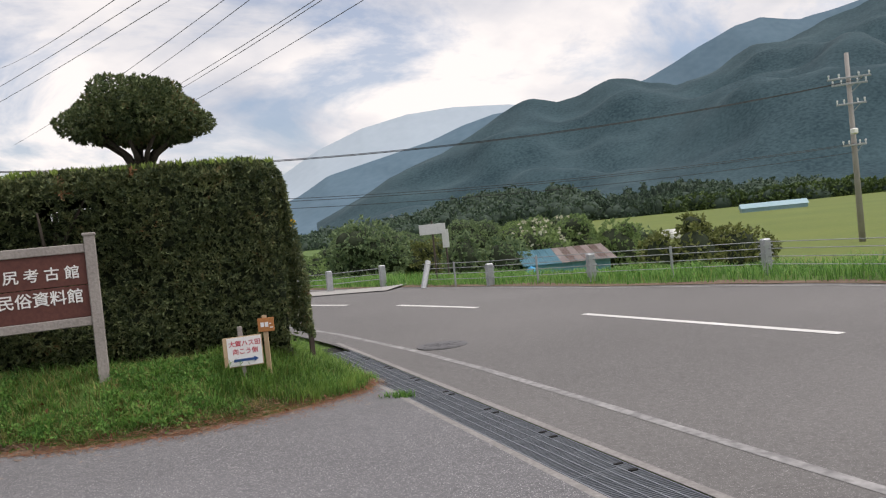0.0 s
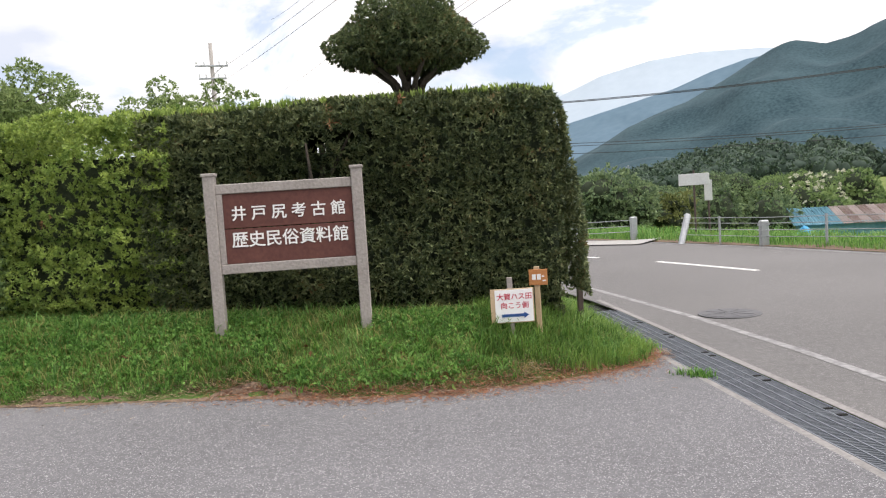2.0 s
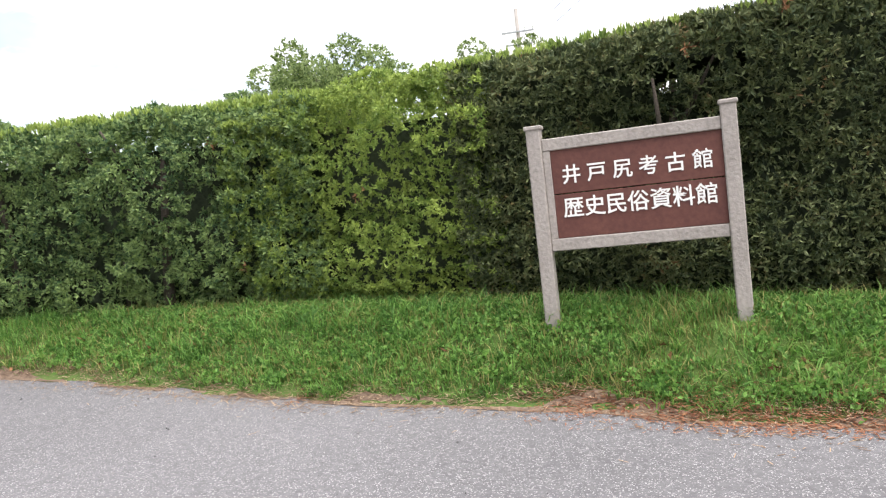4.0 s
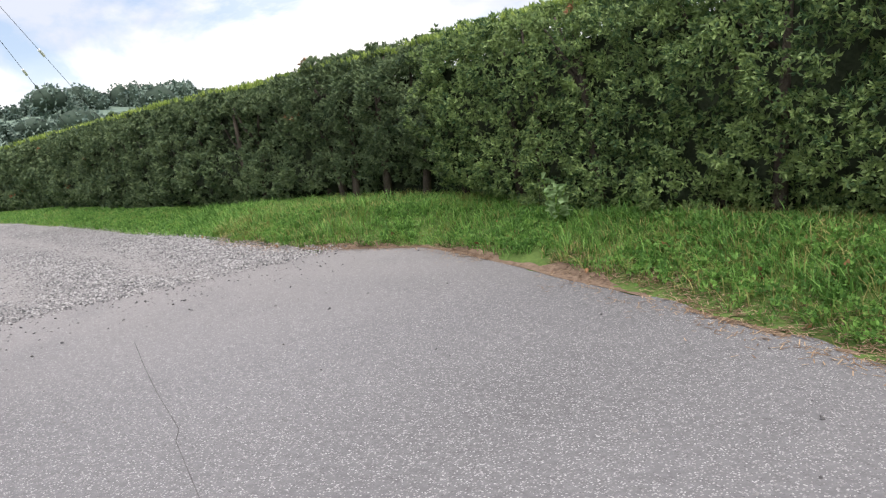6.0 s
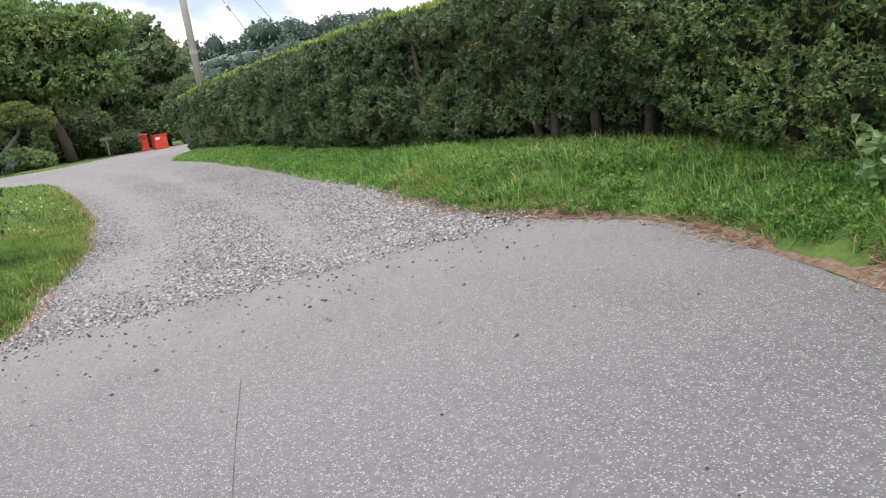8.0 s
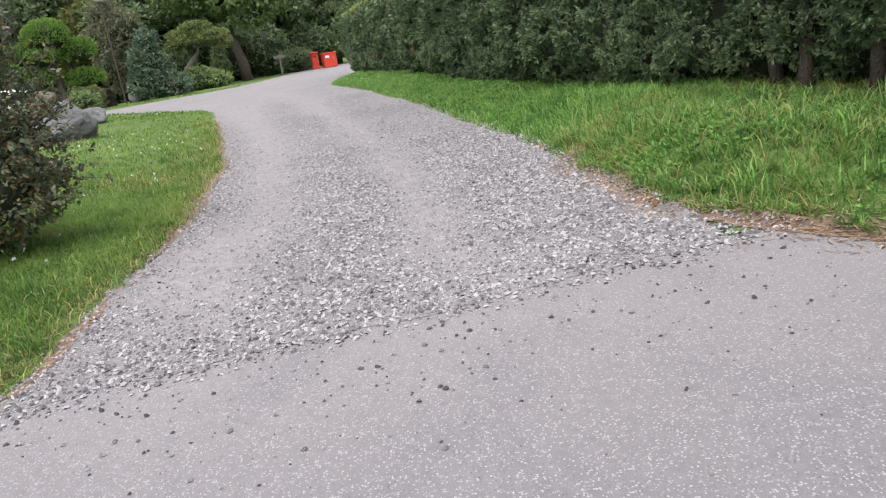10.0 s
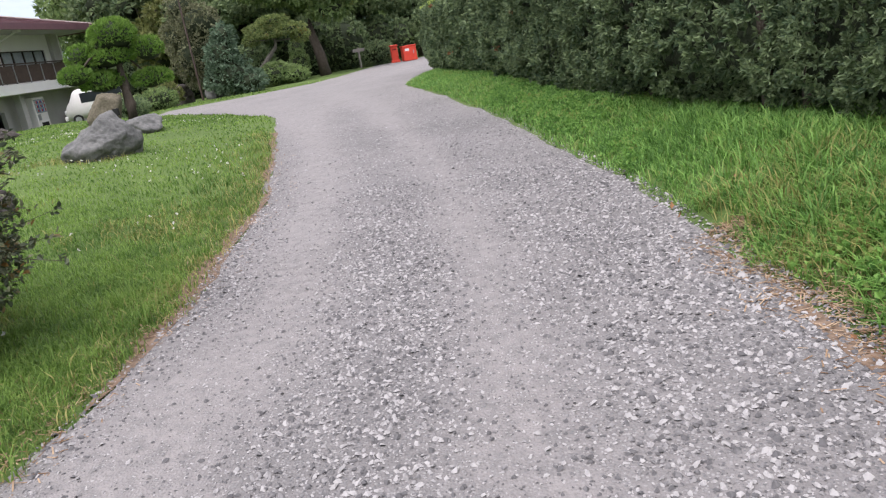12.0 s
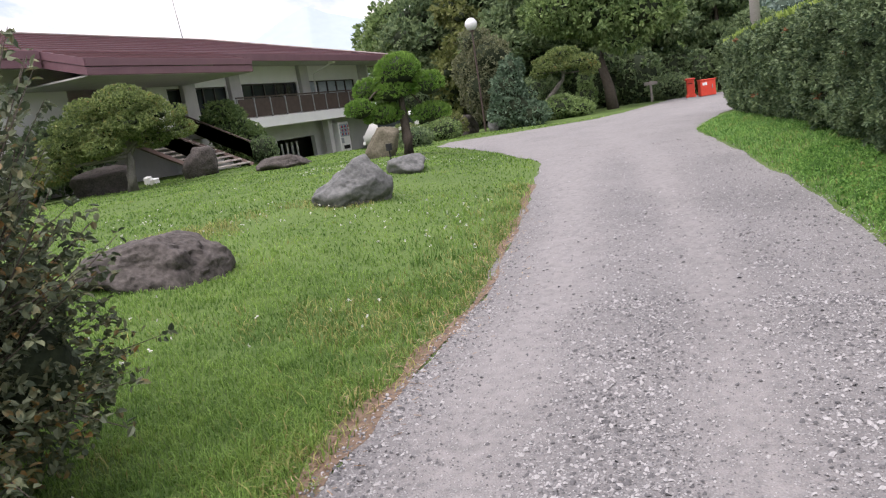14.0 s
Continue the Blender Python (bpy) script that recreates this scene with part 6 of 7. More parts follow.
def wall_with_openings(x0, x1, z0, z1, holes, mat, name, label, y=-19.7, thick=0.25):
    """A wall along x, built as the pieces round its rectangular openings (xa, xb, za, zb)."""
    bm = bmesh.new()
    cx = sorted({x0, x1, *[h[0] for h in holes], *[h[1] for h in holes]})
    cz = sorted({z0, z1, *[max(z0, h[2]) for h in holes], *[h[3] for h in holes]})
    for a, c in zip(cx, cx[1:]):
        for s, e in zip(cz, cz[1:]):
            mx, mz = (a + c) / 2, (s + e) / 2
            if not any(h[0] < mx < h[1] and h[2] < mz < h[3] for h in holes):
                bm.faces.new([bm.verts.new((px, y, pz)) for px, pz in ((a, s), (a, e), (c, e), (c, s))])
    bmesh.ops.remove_doubles(bm, verts=bm.verts[:], dist=1e-4)
    r = bmesh.ops.extrude_face_region(bm, geom=bm.faces[:])
    bmesh.ops.translate(bm, vec=(0, -thick, 0), verts=[v for v in r["geom"] if isinstance(v, bmesh.types.BMVert)])
    bmesh.ops.recalc_face_normals(bm, faces=bm.faces[:])
    return hp(name, bm, mat, None, label)


garage, door = (-47.9, -44.2, 0.5, 1.95), (-52.0, -50.85, 0.5, 2.4)
wall_with_openings(XR, -36.5, 0.3, 2.75, [garage, door], WALLGREY, "lower_wall", "grey rendered lower wall")
wins = [(-47.05, -42.1, 3.95, 5.06), (-53.6, -48.3, 3.95, 5.08), (-40.9, -36.8, 3.6, 5.0)]
wall_with_openings(XR, XL, 2.75, 6.35, wins + [(-35.6, -31.5, 3.2, 5.4)], PLASTER, "upper_wall", "white plastered upper wall")
hp("side_wall", boxed(XR, DEEPY, 0.3, XR + 0.25, -19.95, 6.35), PLASTER, None, "white side wall")
hp("rear_wall", boxed(XR, DEEPY - 0.25, 0.3, XL, DEEPY, 6.35), PLASTER)
hp("floor_slab", boxed(XR + 0.3, DEEPY, 2.8, XL, -20.0, 3.0), CONCRETE)
hp("inner_partition", boxed(-55.0, -23.0, 0.3, XL, -22.8, 6.3), WALLGREY)
hp("basement_wall", boxed(-36.5, -19.95, 0.3, XL, -19.72, 2.74), WALLGREY, None, "grey rendered lower wall")
for xa, xb, za, zb in wins:
    drawn = xa < -50
    w = hp("window", boxed(xa, -19.88, za, xb, -19.86, zb), DRAWN if drawn else GLASS, None, "glass pane with pale curtains drawn behind it" if drawn else "dark glass pane")
    fr = bmesh.new()
    box(fr, xa, -19.86, za, xb, -19.78, za + 0.06); box(fr, xa, -19.86, zb - 0.06, xb, -19.78, zb)
    n = 5
    for k in range(n + 1):
        x = xa + (xb - xa) * k / n
        box(fr, x - 0.035, -19.86, za + 0.06, x + 0.035, -19.775, zb - 0.06)
    bmesh.ops.translate(fr, vec=(-X0, -Y0, -ZG), verts=fr.verts)
    part("window_frame", fr, MEND, w, "dark metal frame")
    for k in ((1, 3, 4) if xa > -48 else (0, 1, 2, 3, 4)):
        x = xa + (xb - xa) * (k + 0.08) / n
        c = boxed(x, -20.0, za + 0.02, x + (xb - xa) / n * (0.84 if xa < -48 else 0.45), -19.97, zb - 0.02)
        bmesh.ops.translate(c, vec=(-X0, -Y0, -ZG), verts=c.verts)
        part("curtain", c, CURTAIN, w, "pale drawn curtain")
for x in (-38.0, -41.35, -47.6, -54.55):
    hp("pilaster", boxed(x - 0.42, -19.7, 3.25, x + 0.42, -19.45, 6.2, 0.02), WALLGREY, None, "grey-brown pilaster")
# balcony
hp("balcony_slab", boxed(-55.3, -19.68, 2.72, -39.6, -18.4, 3.25, 0.02), PLASTER, None, "white balcony edge")
for k in range(11):
    x = -53.2 + k * 1.32
    hp("rail_post", boxed(x - 0.035, -18.53, 3.25, x + 0.035, -18.46, 4.3, 0.004), STEEL, None, "pale metal rail post")
    if k < 10:
        hp("rail_panel", boxed(x + 0.05, -18.51, 3.30, x + 1.27, -18.48, 4.2, 0.004), BROWN, None, "dark brown rail panel")
hp("handrail", boxed(-53.25, -18.54, 4.24, -39.95, -18.45, 4.31, 0.01), BROWN)
hp("rail_panel", boxed(-53.25, -19.68, 3.30, -53.21, -18.5, 4.25), BROWN)
hp("downpipe", rod(bmesh.new(), (-48.4, -19.35, 3.25), (-48.4, -19.35, 5.4), 0.05), PLASTER, None, "white downpipe")
hp("downpipe", rod(bmesh.new(), (-48.4, -19.35, 5.4), (-48.7, -18.2, 5.9), 0.05), PLASTER, None, "white downpipe")
hp("rain_head", boxed(-48.85, -18.3, 5.85, -48.55, -18.0, 6.35, 0.02), PLASTER)
hp("column", boxed(-48.75, -19.3, 0.4, -48.35, -18.9, 2.74, 0.02), WALLGREY)
hp("column", boxed(-54.7, -19.3, 0.4, -54.3, -18.9, 2.74, 0.02), WALLGREY)
hp("door", boxed(-51.95, -19.9, 0.5, -50.9, -19.85, 2.38), BROWN, None, "dark doorway")
# near-black back sheet stands in for the shade inside the garage
hp("garage_shade", boxed(-47.9, -22.0, 0.5, -44.2, -21.9, 1.95), DARK, None, "dark sheet for the shade inside the garage")
for k in range(4):
    hp("stored_plank", boxed(-46.4 + 0.35 * k, -19.95 - 0.1 * k, 0.5, -46.25 + 0.35 * k, -19.9 - 0.1 * k, 1.75, 0.0, None), WALLGREY)
# roof: a shallow hip with standing seams
E0, E1, EY0, EY1, RZ, EZ = -57.0, XL, -17.6, -32.0, 8.15, 6.22
bm = bmesh.new()
a = [bm.verts.new(p) for p in ((E0, EY0, EZ), (E1, EY0, EZ), (E1, -24.3, RZ), (-45.5, -24.3, RZ), (E0, EY1, EZ), (E1, EY1, EZ))]
bm.faces.new((a[0], a[1], a[2], a[3])); bm.faces.new((a[0], a[3], a[4])); bm.faces.new((a[3], a[2], a[5], a[4]))
bmesh.ops.solidify(bm, geom=bm.faces[:], thickness=0.12)
roof = hp("roof", bm, ROOF, None, "maroon metal roof")
SEAM = material("roof_seam", (0.17, 0.075, 0.078), (0.24, 0.11, 0.11), 2.0, 0.5, 0, 20.0)
for k in range(9):
    t = (k + 0.5) / 9
    y, z = EY0 + (-24.3 - EY0) * t, EZ + (RZ - EZ) * t
    o = boxed(E0 + 11.4 * t, y - 0.02, z + 0.0, E1, y + 0.02, z + 0.035)
    bmesh.ops.translate(o, vec=(-X0, -Y0, -ZG), verts=o.verts)
    part("seam", o, SEAM, roof)
hp("fascia", boxed(E0, EY0, EZ - 0.32, E1, EY0 + 0.06, EZ + 0.02, 0.01), ROOF, None, "maroon fascia board")
hp("fascia", boxed(E0 - 0.06, EY1, EZ - 0.32, E0, EY0 + 0.06, EZ + 0.02, 0.01), ROOF, None, "maroon fascia board")
hp("soffit", boxed(E0 + 0.05, -19.68, EZ - 0.26, E1, EY0 - 0.02, EZ - 0.2), WALLGREY)
hp("soffit", boxed(E0 + 0.05, EY1, EZ - 0.26, XR - 0.02, -19.7, EZ - 0.2), WALLGREY)
hp("fascia", boxed(-28.9, -17.6, 5.66, E1, -17.5, 5.93, 0.01), ROOF, None, "deep maroon fascia board")
hp("fascia", boxed(-28.9, -17.56, 5.95, E1, -17.48, 6.25, 0.01), ROOF, None, "deep maroon fascia board")
hp("ridge_cap", boxed(-45.6, -24.4, RZ + 0.0, E1, -24.2, RZ + 0.07, 0.01), PALETIN, None, "pale metal ridge cap")
hp("hip_cap", limb(bmesh.new(), [(-45.5, -24.3, RZ + 0.03), (E0 + 0.1, EY0 - 0.1, EZ + 0.05)], [0.07, 0.07], 6), PALETIN, None, "pale metal hip cap")
# the roof runs on down over the entrance to a lower eave
CX0, CX1, CY, CZ = -37.8, -29.0, -15.6, 5.66
bm = bmesh.new()
bm.faces.new([bm.verts.new(p) for p in ((CX0, CY, CZ), (CX1, CY, CZ), (CX1, EY0 - 0.5, EZ + 0.165), (CX0, EY0 - 0.5, EZ + 0.165))])
bmesh.ops.solidify(bm, geom=bm.faces[:], thickness=0.08)
hp("canopy_roof", bm, ROOF, None, "maroon canopy over the entrance")
for k in range(4):
    y = CY - 0.35 - 0.5 * k
    hp("canopy_seam", boxed(CX0, y - 0.02, CZ + (CY - y) * 0.288 + 0.012, CX1, y + 0.02, CZ + (CY - y) * 0.288 + 0.045), SEAM, None, "raised roof seam")
hp("canopy_fascia", boxed(CX0, CY - 0.04, CZ - 0.24, CX1, CY + 0.06, CZ + 0.03, 0.01), ROOF, None, "maroon fascia board")
hp("canopy_fascia", boxed(CX0, CY - 0.06, CZ - 0.54, CX1, CY + 0.03, CZ - 0.26, 0.01), ROOF, None, "maroon fascia board")
for x in (CX0, CX1):
    for top, low, out in ((0.03, -0.24, 0.06), (-0.26, -0.54, 0.03)):
        bm = bmesh.new()
        vs = [bm.verts.new((x, y, z)) for y, z in ((CY + 0.03, CZ + low), (CY + 0.03, CZ + top), (EY0 - 0.05, EZ + top), (EY0 - 0.05, EZ + low))]
        r = bmesh.ops.extrude_face_region(bm, geom=[bm.faces.new(vs)])
        bmesh.ops.translate(bm, vec=(out if x == CX1 else -out, 0, 0), verts=[v for v in r["geom"] if isinstance(v, bmesh.types.BMVert)])
        bmesh.ops.recalc_face_normals(bm, faces=bm.faces[:])
        hp("canopy_fascia", bm, ROOF, None, "maroon fascia board")
hp("canopy_soffit", boxed(CX0 + 0.05, -19.6, CZ - 0.56, CX1 - 0.05, CY - 0.06, CZ - 0.5), WALLGREY)
hp("entrance_landing", boxed(-38.5, -19.6, 2.6, -28, -18.3, 2.95, 0.02), CONCRETE)
hp("antenna", rod(bmesh.new(), (-44.6, -25.0, 7.7), (-44.2, -25.0, 12.0), 0.03, 0.015, 6), STEEL, None, "thin roof antenna")

# stairs up to the entrance
stairs = empty("entrance_stairs", -33.7, -15.4, ground_at(-33.7, -15.4), 0, "open concrete stairs with brown rails up to the entrance", "stairs")
sz0 = stairs.location.z
n = 10
RAILBROWN = material("rail_brown", (0.10, 0.068, 0.056), (0.18, 0.125, 0.105), 4.0, 0.6, 0.05, 30.0)
STEPW = material("step_tread", (0.36, 0.31, 0.28), (0.50, 0.45, 0.41), 3.0, 0.9, 0.2, 30.0)
for k in range(n):
    t = k / (n - 1)
    y = 1.0 - 3.6 * t
    part("tread", boxed(-1.3, y - 0.36, (2.95 - sz0) * (k + 1) / n - 0.07, 1.3, y, (2.95 - sz0) * (k + 1) / n, 0.01), STEPW, stairs, "pale worn tread")
for x in (-1.36, 1.28):
    bm = bmesh.new()
    limb(bm, [(x + 0.04, 1.1, 0.0), (x + 0.04, -2.7, 2.95 - sz0 - 0.1)], [0.10, 0.10], 4)
    part("stringer", bm, RAILBROWN, stairs, "dark steel stringer")
    bm = bmesh.new()
    vs = [bm.verts.new((x, yy, zz)) for yy, zz in ((1.1, 0.3), (-2.6, 2.05), (-2.6, 2.65), (1.1, 0.9))]
    bm.faces.new(vs); bmesh.ops.solidify(bm, geom=bm.faces[:], thickness=0.05)
    part("rail_panel", bm, RAILBROWN, stairs, "dark brown rail panel")
    part("handrail", rod(bmesh.new(), (x, 1.15, 0.94), (x, -2.65, 2.72), 0.035), BROWN, stairs)

# vending machine
vm = empty("vending_machine", -50.0, -19.25, ground_at(-50.0, -19.25), 0, "white drinks vending machine against the wall", "vending machine")
part("cabinet", boxed(-0.6, -0.35, 0.0, 0.6, 0.35, 1.83, 0.03), WHITE, vm)
part("display_window", boxed(-0.5, 0.35, 0.95, 0.5, 0.362, 1.70, 0.004), DRAWN, vm, "pale lit display behind glass")
CANS = [material("can_%s" % c, tuple(0.8 * v for v in rgb), rgb, 4.0, 0.4, 0, 20.0) for c, rgb in (("red", (0.5, 0.06, 0.05)), ("pale", (0.6, 0.6, 0.58)), ("blue", (0.08, 0.15, 0.4)))]
for r in range(3):
    for k in range(8):
        bm = rod(bmesh.new(), (-0.42 + 0.12 * k, 0.375, 1.02 + 0.23 * r), (-0.42 + 0.12 * k, 0.375, 1.15 + 0.23 * r), 0.033, 0.033, 8)
        part("can", bm, CANS[(r * 3 + k) % 3], vm)
part("coin_panel", boxed(0.2, 0.35, 0.55, 0.48, 0.37, 0.88, 0.005), STEEL, vm)
# the delivery opening is a near-black bar, its inner shade as colour
part("delivery_slot", boxed(-0.4, 0.35, 0.2, 0.3, 0.365, 0.42, 0.005), DARK, vm)
crate = part("plastic_crate", boxed(-53.7, -19.3, 0.62, -53.1, -18.8, 1.3, 0.03), WALLGREY)
tagged(crate, "grey crate standing by the lower wall", "crate")

# white van beside the building
van = empty("van", -49.8, -15.6, ground_at(-49.8, -15.6), -61, "small white van parked beside the museum", "van")
bm = bmesh.new()
prof = [(-1.65, 0.28), (1.6, 0.28), (1.68, 0.75), (1.45, 0.95), (1.05, 1.75), (0.85, 1.86), (-1.55, 1.86), (-1.68, 1.0)]
L = [bm.verts.new((x, -0.72, z)) for x, z in prof]; R = [bm.verts.new((x, 0.72, z)) for x, z in prof]
bm.faces.new(L); bm.faces.new(R[::-1])
for k in range(len(prof)):
    bm.faces.new((L[k], R[k], R[(k + 1) % len(prof)], L[(k + 1) % len(prof)]))
bmesh.ops.bevel(bm, geom=bm.edges[:], offset=0.07, segments=2, affect="EDGES")
part("body", bm, WHITE, van, "white painted body", True)
for s in (-1, 1):
    part("side_window", boxed(-1.4, s * 0.725 - 0.006, 1.1, 0.75, s * 0.725 + 0.006, 1.62, 0.004), GLASS, van)
    part("headlight", boxed(1.55, s * 0.55 - 0.12, 0.62, 1.68, s * 0.55 + 0.12, 0.82, 0.02), INSUL, van)
    for x in (-1.05, 1.1):
        w = part("wheel", rod(bmesh.new(), (x, s * 0.74, 0.27), (x, s * 0.58, 0.27), 0.27, 0.27, 18), WIRE, van, "black tyre")
        part("rim", rod(bmesh.new(), (x, s * 0.755, 0.27), (x, s * 0.74, 0.27), 0.16, 0.16, 14), STEEL, w, "steel rim")
part("windscreen", boxed(-0.012, -0.6, -0.35, 0.012, 0.6, 0.35, 0.004, pose(1.28, 0, 1.37, 0, -27, 0)), GLASS, van)
part("bumper", boxed(1.58, -0.7, 0.28, 1.74, 0.7, 0.5, 0.03), WHITE, van)

# ---- red boxes, lamp, small posts ----
x, y = -57.2, 0.55
pb = empty("pillar_box", x, y, ground_at(x, y), 10, "red square pillar box beside the drive", "post box")
part("column", boxed(-0.22, -0.22, -0.05, 0.22, 0.22, 0.98, 0.03), RED, pb)
part("cap", boxed(-0.27, -0.27, 0.98, 0.27, 0.27, 1.1, 0.04), RED, pb)
# the posting slot is a near-black bar for the shade inside
part("slot", boxed(0.215, -0.12, 0.78, 0.23, 0.12, 0.82), DARK, pb)
part("plinth", boxed(-0.28, -0.28, -0.05, 0.28, 0.28, 0.15, 0.02), RED, pb)
x, y = -55.4, 1.6
rb = empty("red_cabinet", x, y, ground_at(x, y), 20, "red metal cabinet standing beside the drive", "cabinet")
part("body", boxed(-0.3, -0.42, 0.02, 0.3, 0.42, 0.86, 0.03), RED, rb)
part("lid", boxed(-0.33, -0.45, 0.86, 0.33, 0.45, 0.93, 0.02), RED, rb)
part("label_plate", boxed(0.3, -0.3, 0.6, 0.31, -0.05, 0.75), PAPER, rb, "small white plate")
part("handle", boxed(0.3, 0.2, 0.4, 0.34, 0.24, 0.62, 0.005), STEEL, rb)
x, y = -45.15, -7.95
gl = empty("globe_lamp", x, y, ground_at(x, y), 0, "garden lamp with a round white globe", "garden lamp")
zg = gl.location.z
part("pole", rod(bmesh.new(), (0, 0, -0.1), (0, 0, 5.75 - zg), 0.05, 0.04, 10), BROWN, gl)
bm = bmesh.new(); bmesh.ops.create_uvsphere(bm, u_segments=20, v_segments=14, radius=0.3, matrix=pose(0, 0, 6.05 - zg))
part("globe", bm, INSUL, gl, "white glass globe", True)
part("collar", rod(bmesh.new(), (0, 0, 5.68 - zg), (0, 0, 5.82 - zg), 0.1, 0.12, 12), BROWN, gl)
x, y = -57.6, -1.75
sp = empty("name_post", x, y, ground_at(x, y), 30, "weathered wooden post with a small crosspiece", "post")
part("post", boxed(-0.06, -0.06, -0.1, 0.06, 0.06, 1.25, 0.01), WOODGREY, sp)
part("crosspiece", boxed(-0.06, -0.4, 1.0, 0.07, 0.4, 1.2, 0.01), WOODGREY, sp)
for k, (x, y) in enumerate(((-30.2, -14.9), (-30.6, -15.6), (-29.6, -15.3))):
    ob = part("stone_block", boxed(-0.15, -0.12, -0.05, 0.15, 0.12, 0.2 + 0.08 * k, 0.04), PLASTER, None)
    ob.matrix_world = pose(x, y, ground_at(x, y), 0, 4, 20 * k)
    tagged(ob, "pale squared stone under the maple", "stone", "stones under the maple")
lamp = empty("garden_spotlight", -26.8, -3.6, ground_at(-26.8, -3.6), 0, "small black garden spotlight in the grass", "spotlight")
part("stem", rod(bmesh.new(), (0, 0, -0.05), (0, 0, 0.25), 0.02), WIRE, lamp)
part("head", rod(bmesh.new(), (0, 0, 0.25), (0, 0, 0.42), 0.08, 0.08, 10), WIRE, lamp)

# ---- grass, straw, gravel ----


def scatter(n, x0, x1, y0, y1, keep):
    p = np.stack((RNG.uniform(x0, x1, n), RNG.uniform(y0, y1, n)), 1)
    return p[keep(p[:, 0], p[:, 1])]


def on_land(p, lift=0.0):
    return np.concatenate((p, (land(p[:, 0], p[:, 1]) + lift)[:, None]), 1)


def verge(x, y):
    return y - np.interp(x, VERGE_X, VERGE_Y)


def lawn_in(x, y):
    return np.interp(x, LAWN_X, LAWN_Y) - y


def patchy(p, scale, seed):
    q = np.concatenate((p, 0 * p[:, :1]), 1)
    return noise3(q, scale, seed)


def clump(p, n, r):
    q = np.repeat(p, n, 0)
    return q + RNG.normal(0, r, q.shape)


near = lambda x, y: (verge(x, y) > 0.05 + np.maximum(0, 0.26 * patchy(np.stack((x, y), 1), 2.6, 92) + 0.10 * patchy(np.stack((x, y), 1), 7.0, 93)) + RNG.uniform(0, 0.1, len(x))) & (y < np.interp(x, HEDGE_X, HEDGE_Y) + 0.7)
p = scatter(145000, -18.5, 2.5, 5.4, 9.4, near)
p = p[RNG.uniform(0, 1, len(p)) < smooth((p[:, 0] + 18.5) / 4.0)]
w = patchy(p, 2.2, 71)
d = verge(p[:, 0], p[:, 1])
keep = (w > -0.55) | (RNG.uniform(0, 1, len(p)) < 0.5)
p, w, d = p[keep], w[keep], d[keep]
h = 0.065 + 0.035 * np.clip(w, -1, 1) + 0.06 * smooth((d - 0.55) / 0.6) * RNG.uniform(0.2, 1, len(p))
g = blades("verge_grass", on_land(p), h, 0.005, BLADE, 1.8)
tagged(g, "uneven green verge grass below the hedge", "grass", kind="stuff")
p = scatter(80000, -32, -13.5, 3.0, 8.6, lambda x, y: (verge(x, y) > 0.03) & (y < np.interp(x, HEDGE_X, HEDGE_Y) + 0.5))
g = blades("verge_grass", on_land(p), 0.075, 0.007, BLADE, 1.8)
tagged(g, "green verge grass along the gravel", "grass", kind="stuff")
# low rosettes of broad-bladed grass creeping over the rim
p = clump(scatter(2600, -13, 2.4, 6.3, 9.0, lambda x, y: (verge(x, y) > 0.10 + 0.10 * patchy(np.stack((x, y), 1), 2.6, 92)) & (verge(x, y) < 0.95)), 16, 0.022)
g = blades("creeping_grass", on_land(p), 0.075, 0.0062, BLADE, 2.4)
tagged(g, "broad-bladed grass rosettes creeping over the asphalt rim", "grass", kind="stuff")
# yellowing grass in patches
p = scatter(26000, -13, 2.4, 6.4, 9.0, lambda x, y: (verge(x, y) > 0.12) & (patchy(np.stack((x, y), 1), 1.1, 96) + 0.35 * patchy(np.stack((x, y), 1), 5.0, 97) > RNG.uniform(-0.5, 0.5, len(x)) - 0.12 * (x > -4.5)))
g = blades("dry_grass", on_land(p), 0.12, 0.004, DRYBLADE, 1.6)
tagged(g, "yellowing grass in patches on the verge", "grass", kind="stuff")
# long arching tufts
p = clump(scatter(700, -15, 2.3, 6.5, 8.9, lambda x, y: (verge(x, y) > 0.25) & (y < np.interp(x, HEDGE_X, HEDGE_Y) + 0.2)), 12, 0.035)
g = blades("tall_grass", on_land(p), 0.17, 0.0055, BLADE, 1.4)
tagged(g, "long arching grass tufts on the bank", "grass", kind="stuff")
# clover and small broad weeds
p = clump(scatter(12000, -22, 2.3, 4.8, 8.9, lambda x, y: (verge(x, y) > 0.15) & (y < np.interp(x, HEDGE_X, HEDGE_Y) + 0.2) & (patchy(np.stack((x, y), 1), 1.5, 77) > -0.15)), 7, 0.05)
v, f = leaf_arrays(on_land(p, 0.05), np.tile((0, 0, 0.6), (len(p), 1)), 3, 0.036, 0.012, 0.7)
tagged(mesh_np("ground_weeds", v, f, BLADE), "small broad-leaved weeds among the grass", "weeds", kind="stuff")
# dry straw and fallen leaves on the rim of the asphalt
p = scatter(190000, -12.5, 2.5, 6.2, 8.6, lambda x, y: (np.abs(verge(x, y) - 0.10 - 0.14 * patchy(np.stack((x, y), 1), 2.6, 92)) < RNG.exponential(0.09, len(x))) & (patchy(np.stack((x, y), 1), 1.1, 78) > -0.45))
n = len(p)
a = RNG.uniform(0, 6.283, n)
d = np.stack((np.cos(a), np.sin(a), RNG.uniform(-0.1, 0.25, n)), 1)
s = np.stack((-np.sin(a), np.cos(a), 0 * a), 1) * 0.003
q = on_land(p, 0.012)
L = RNG.uniform(0.02, 0.08, n)[:, None]
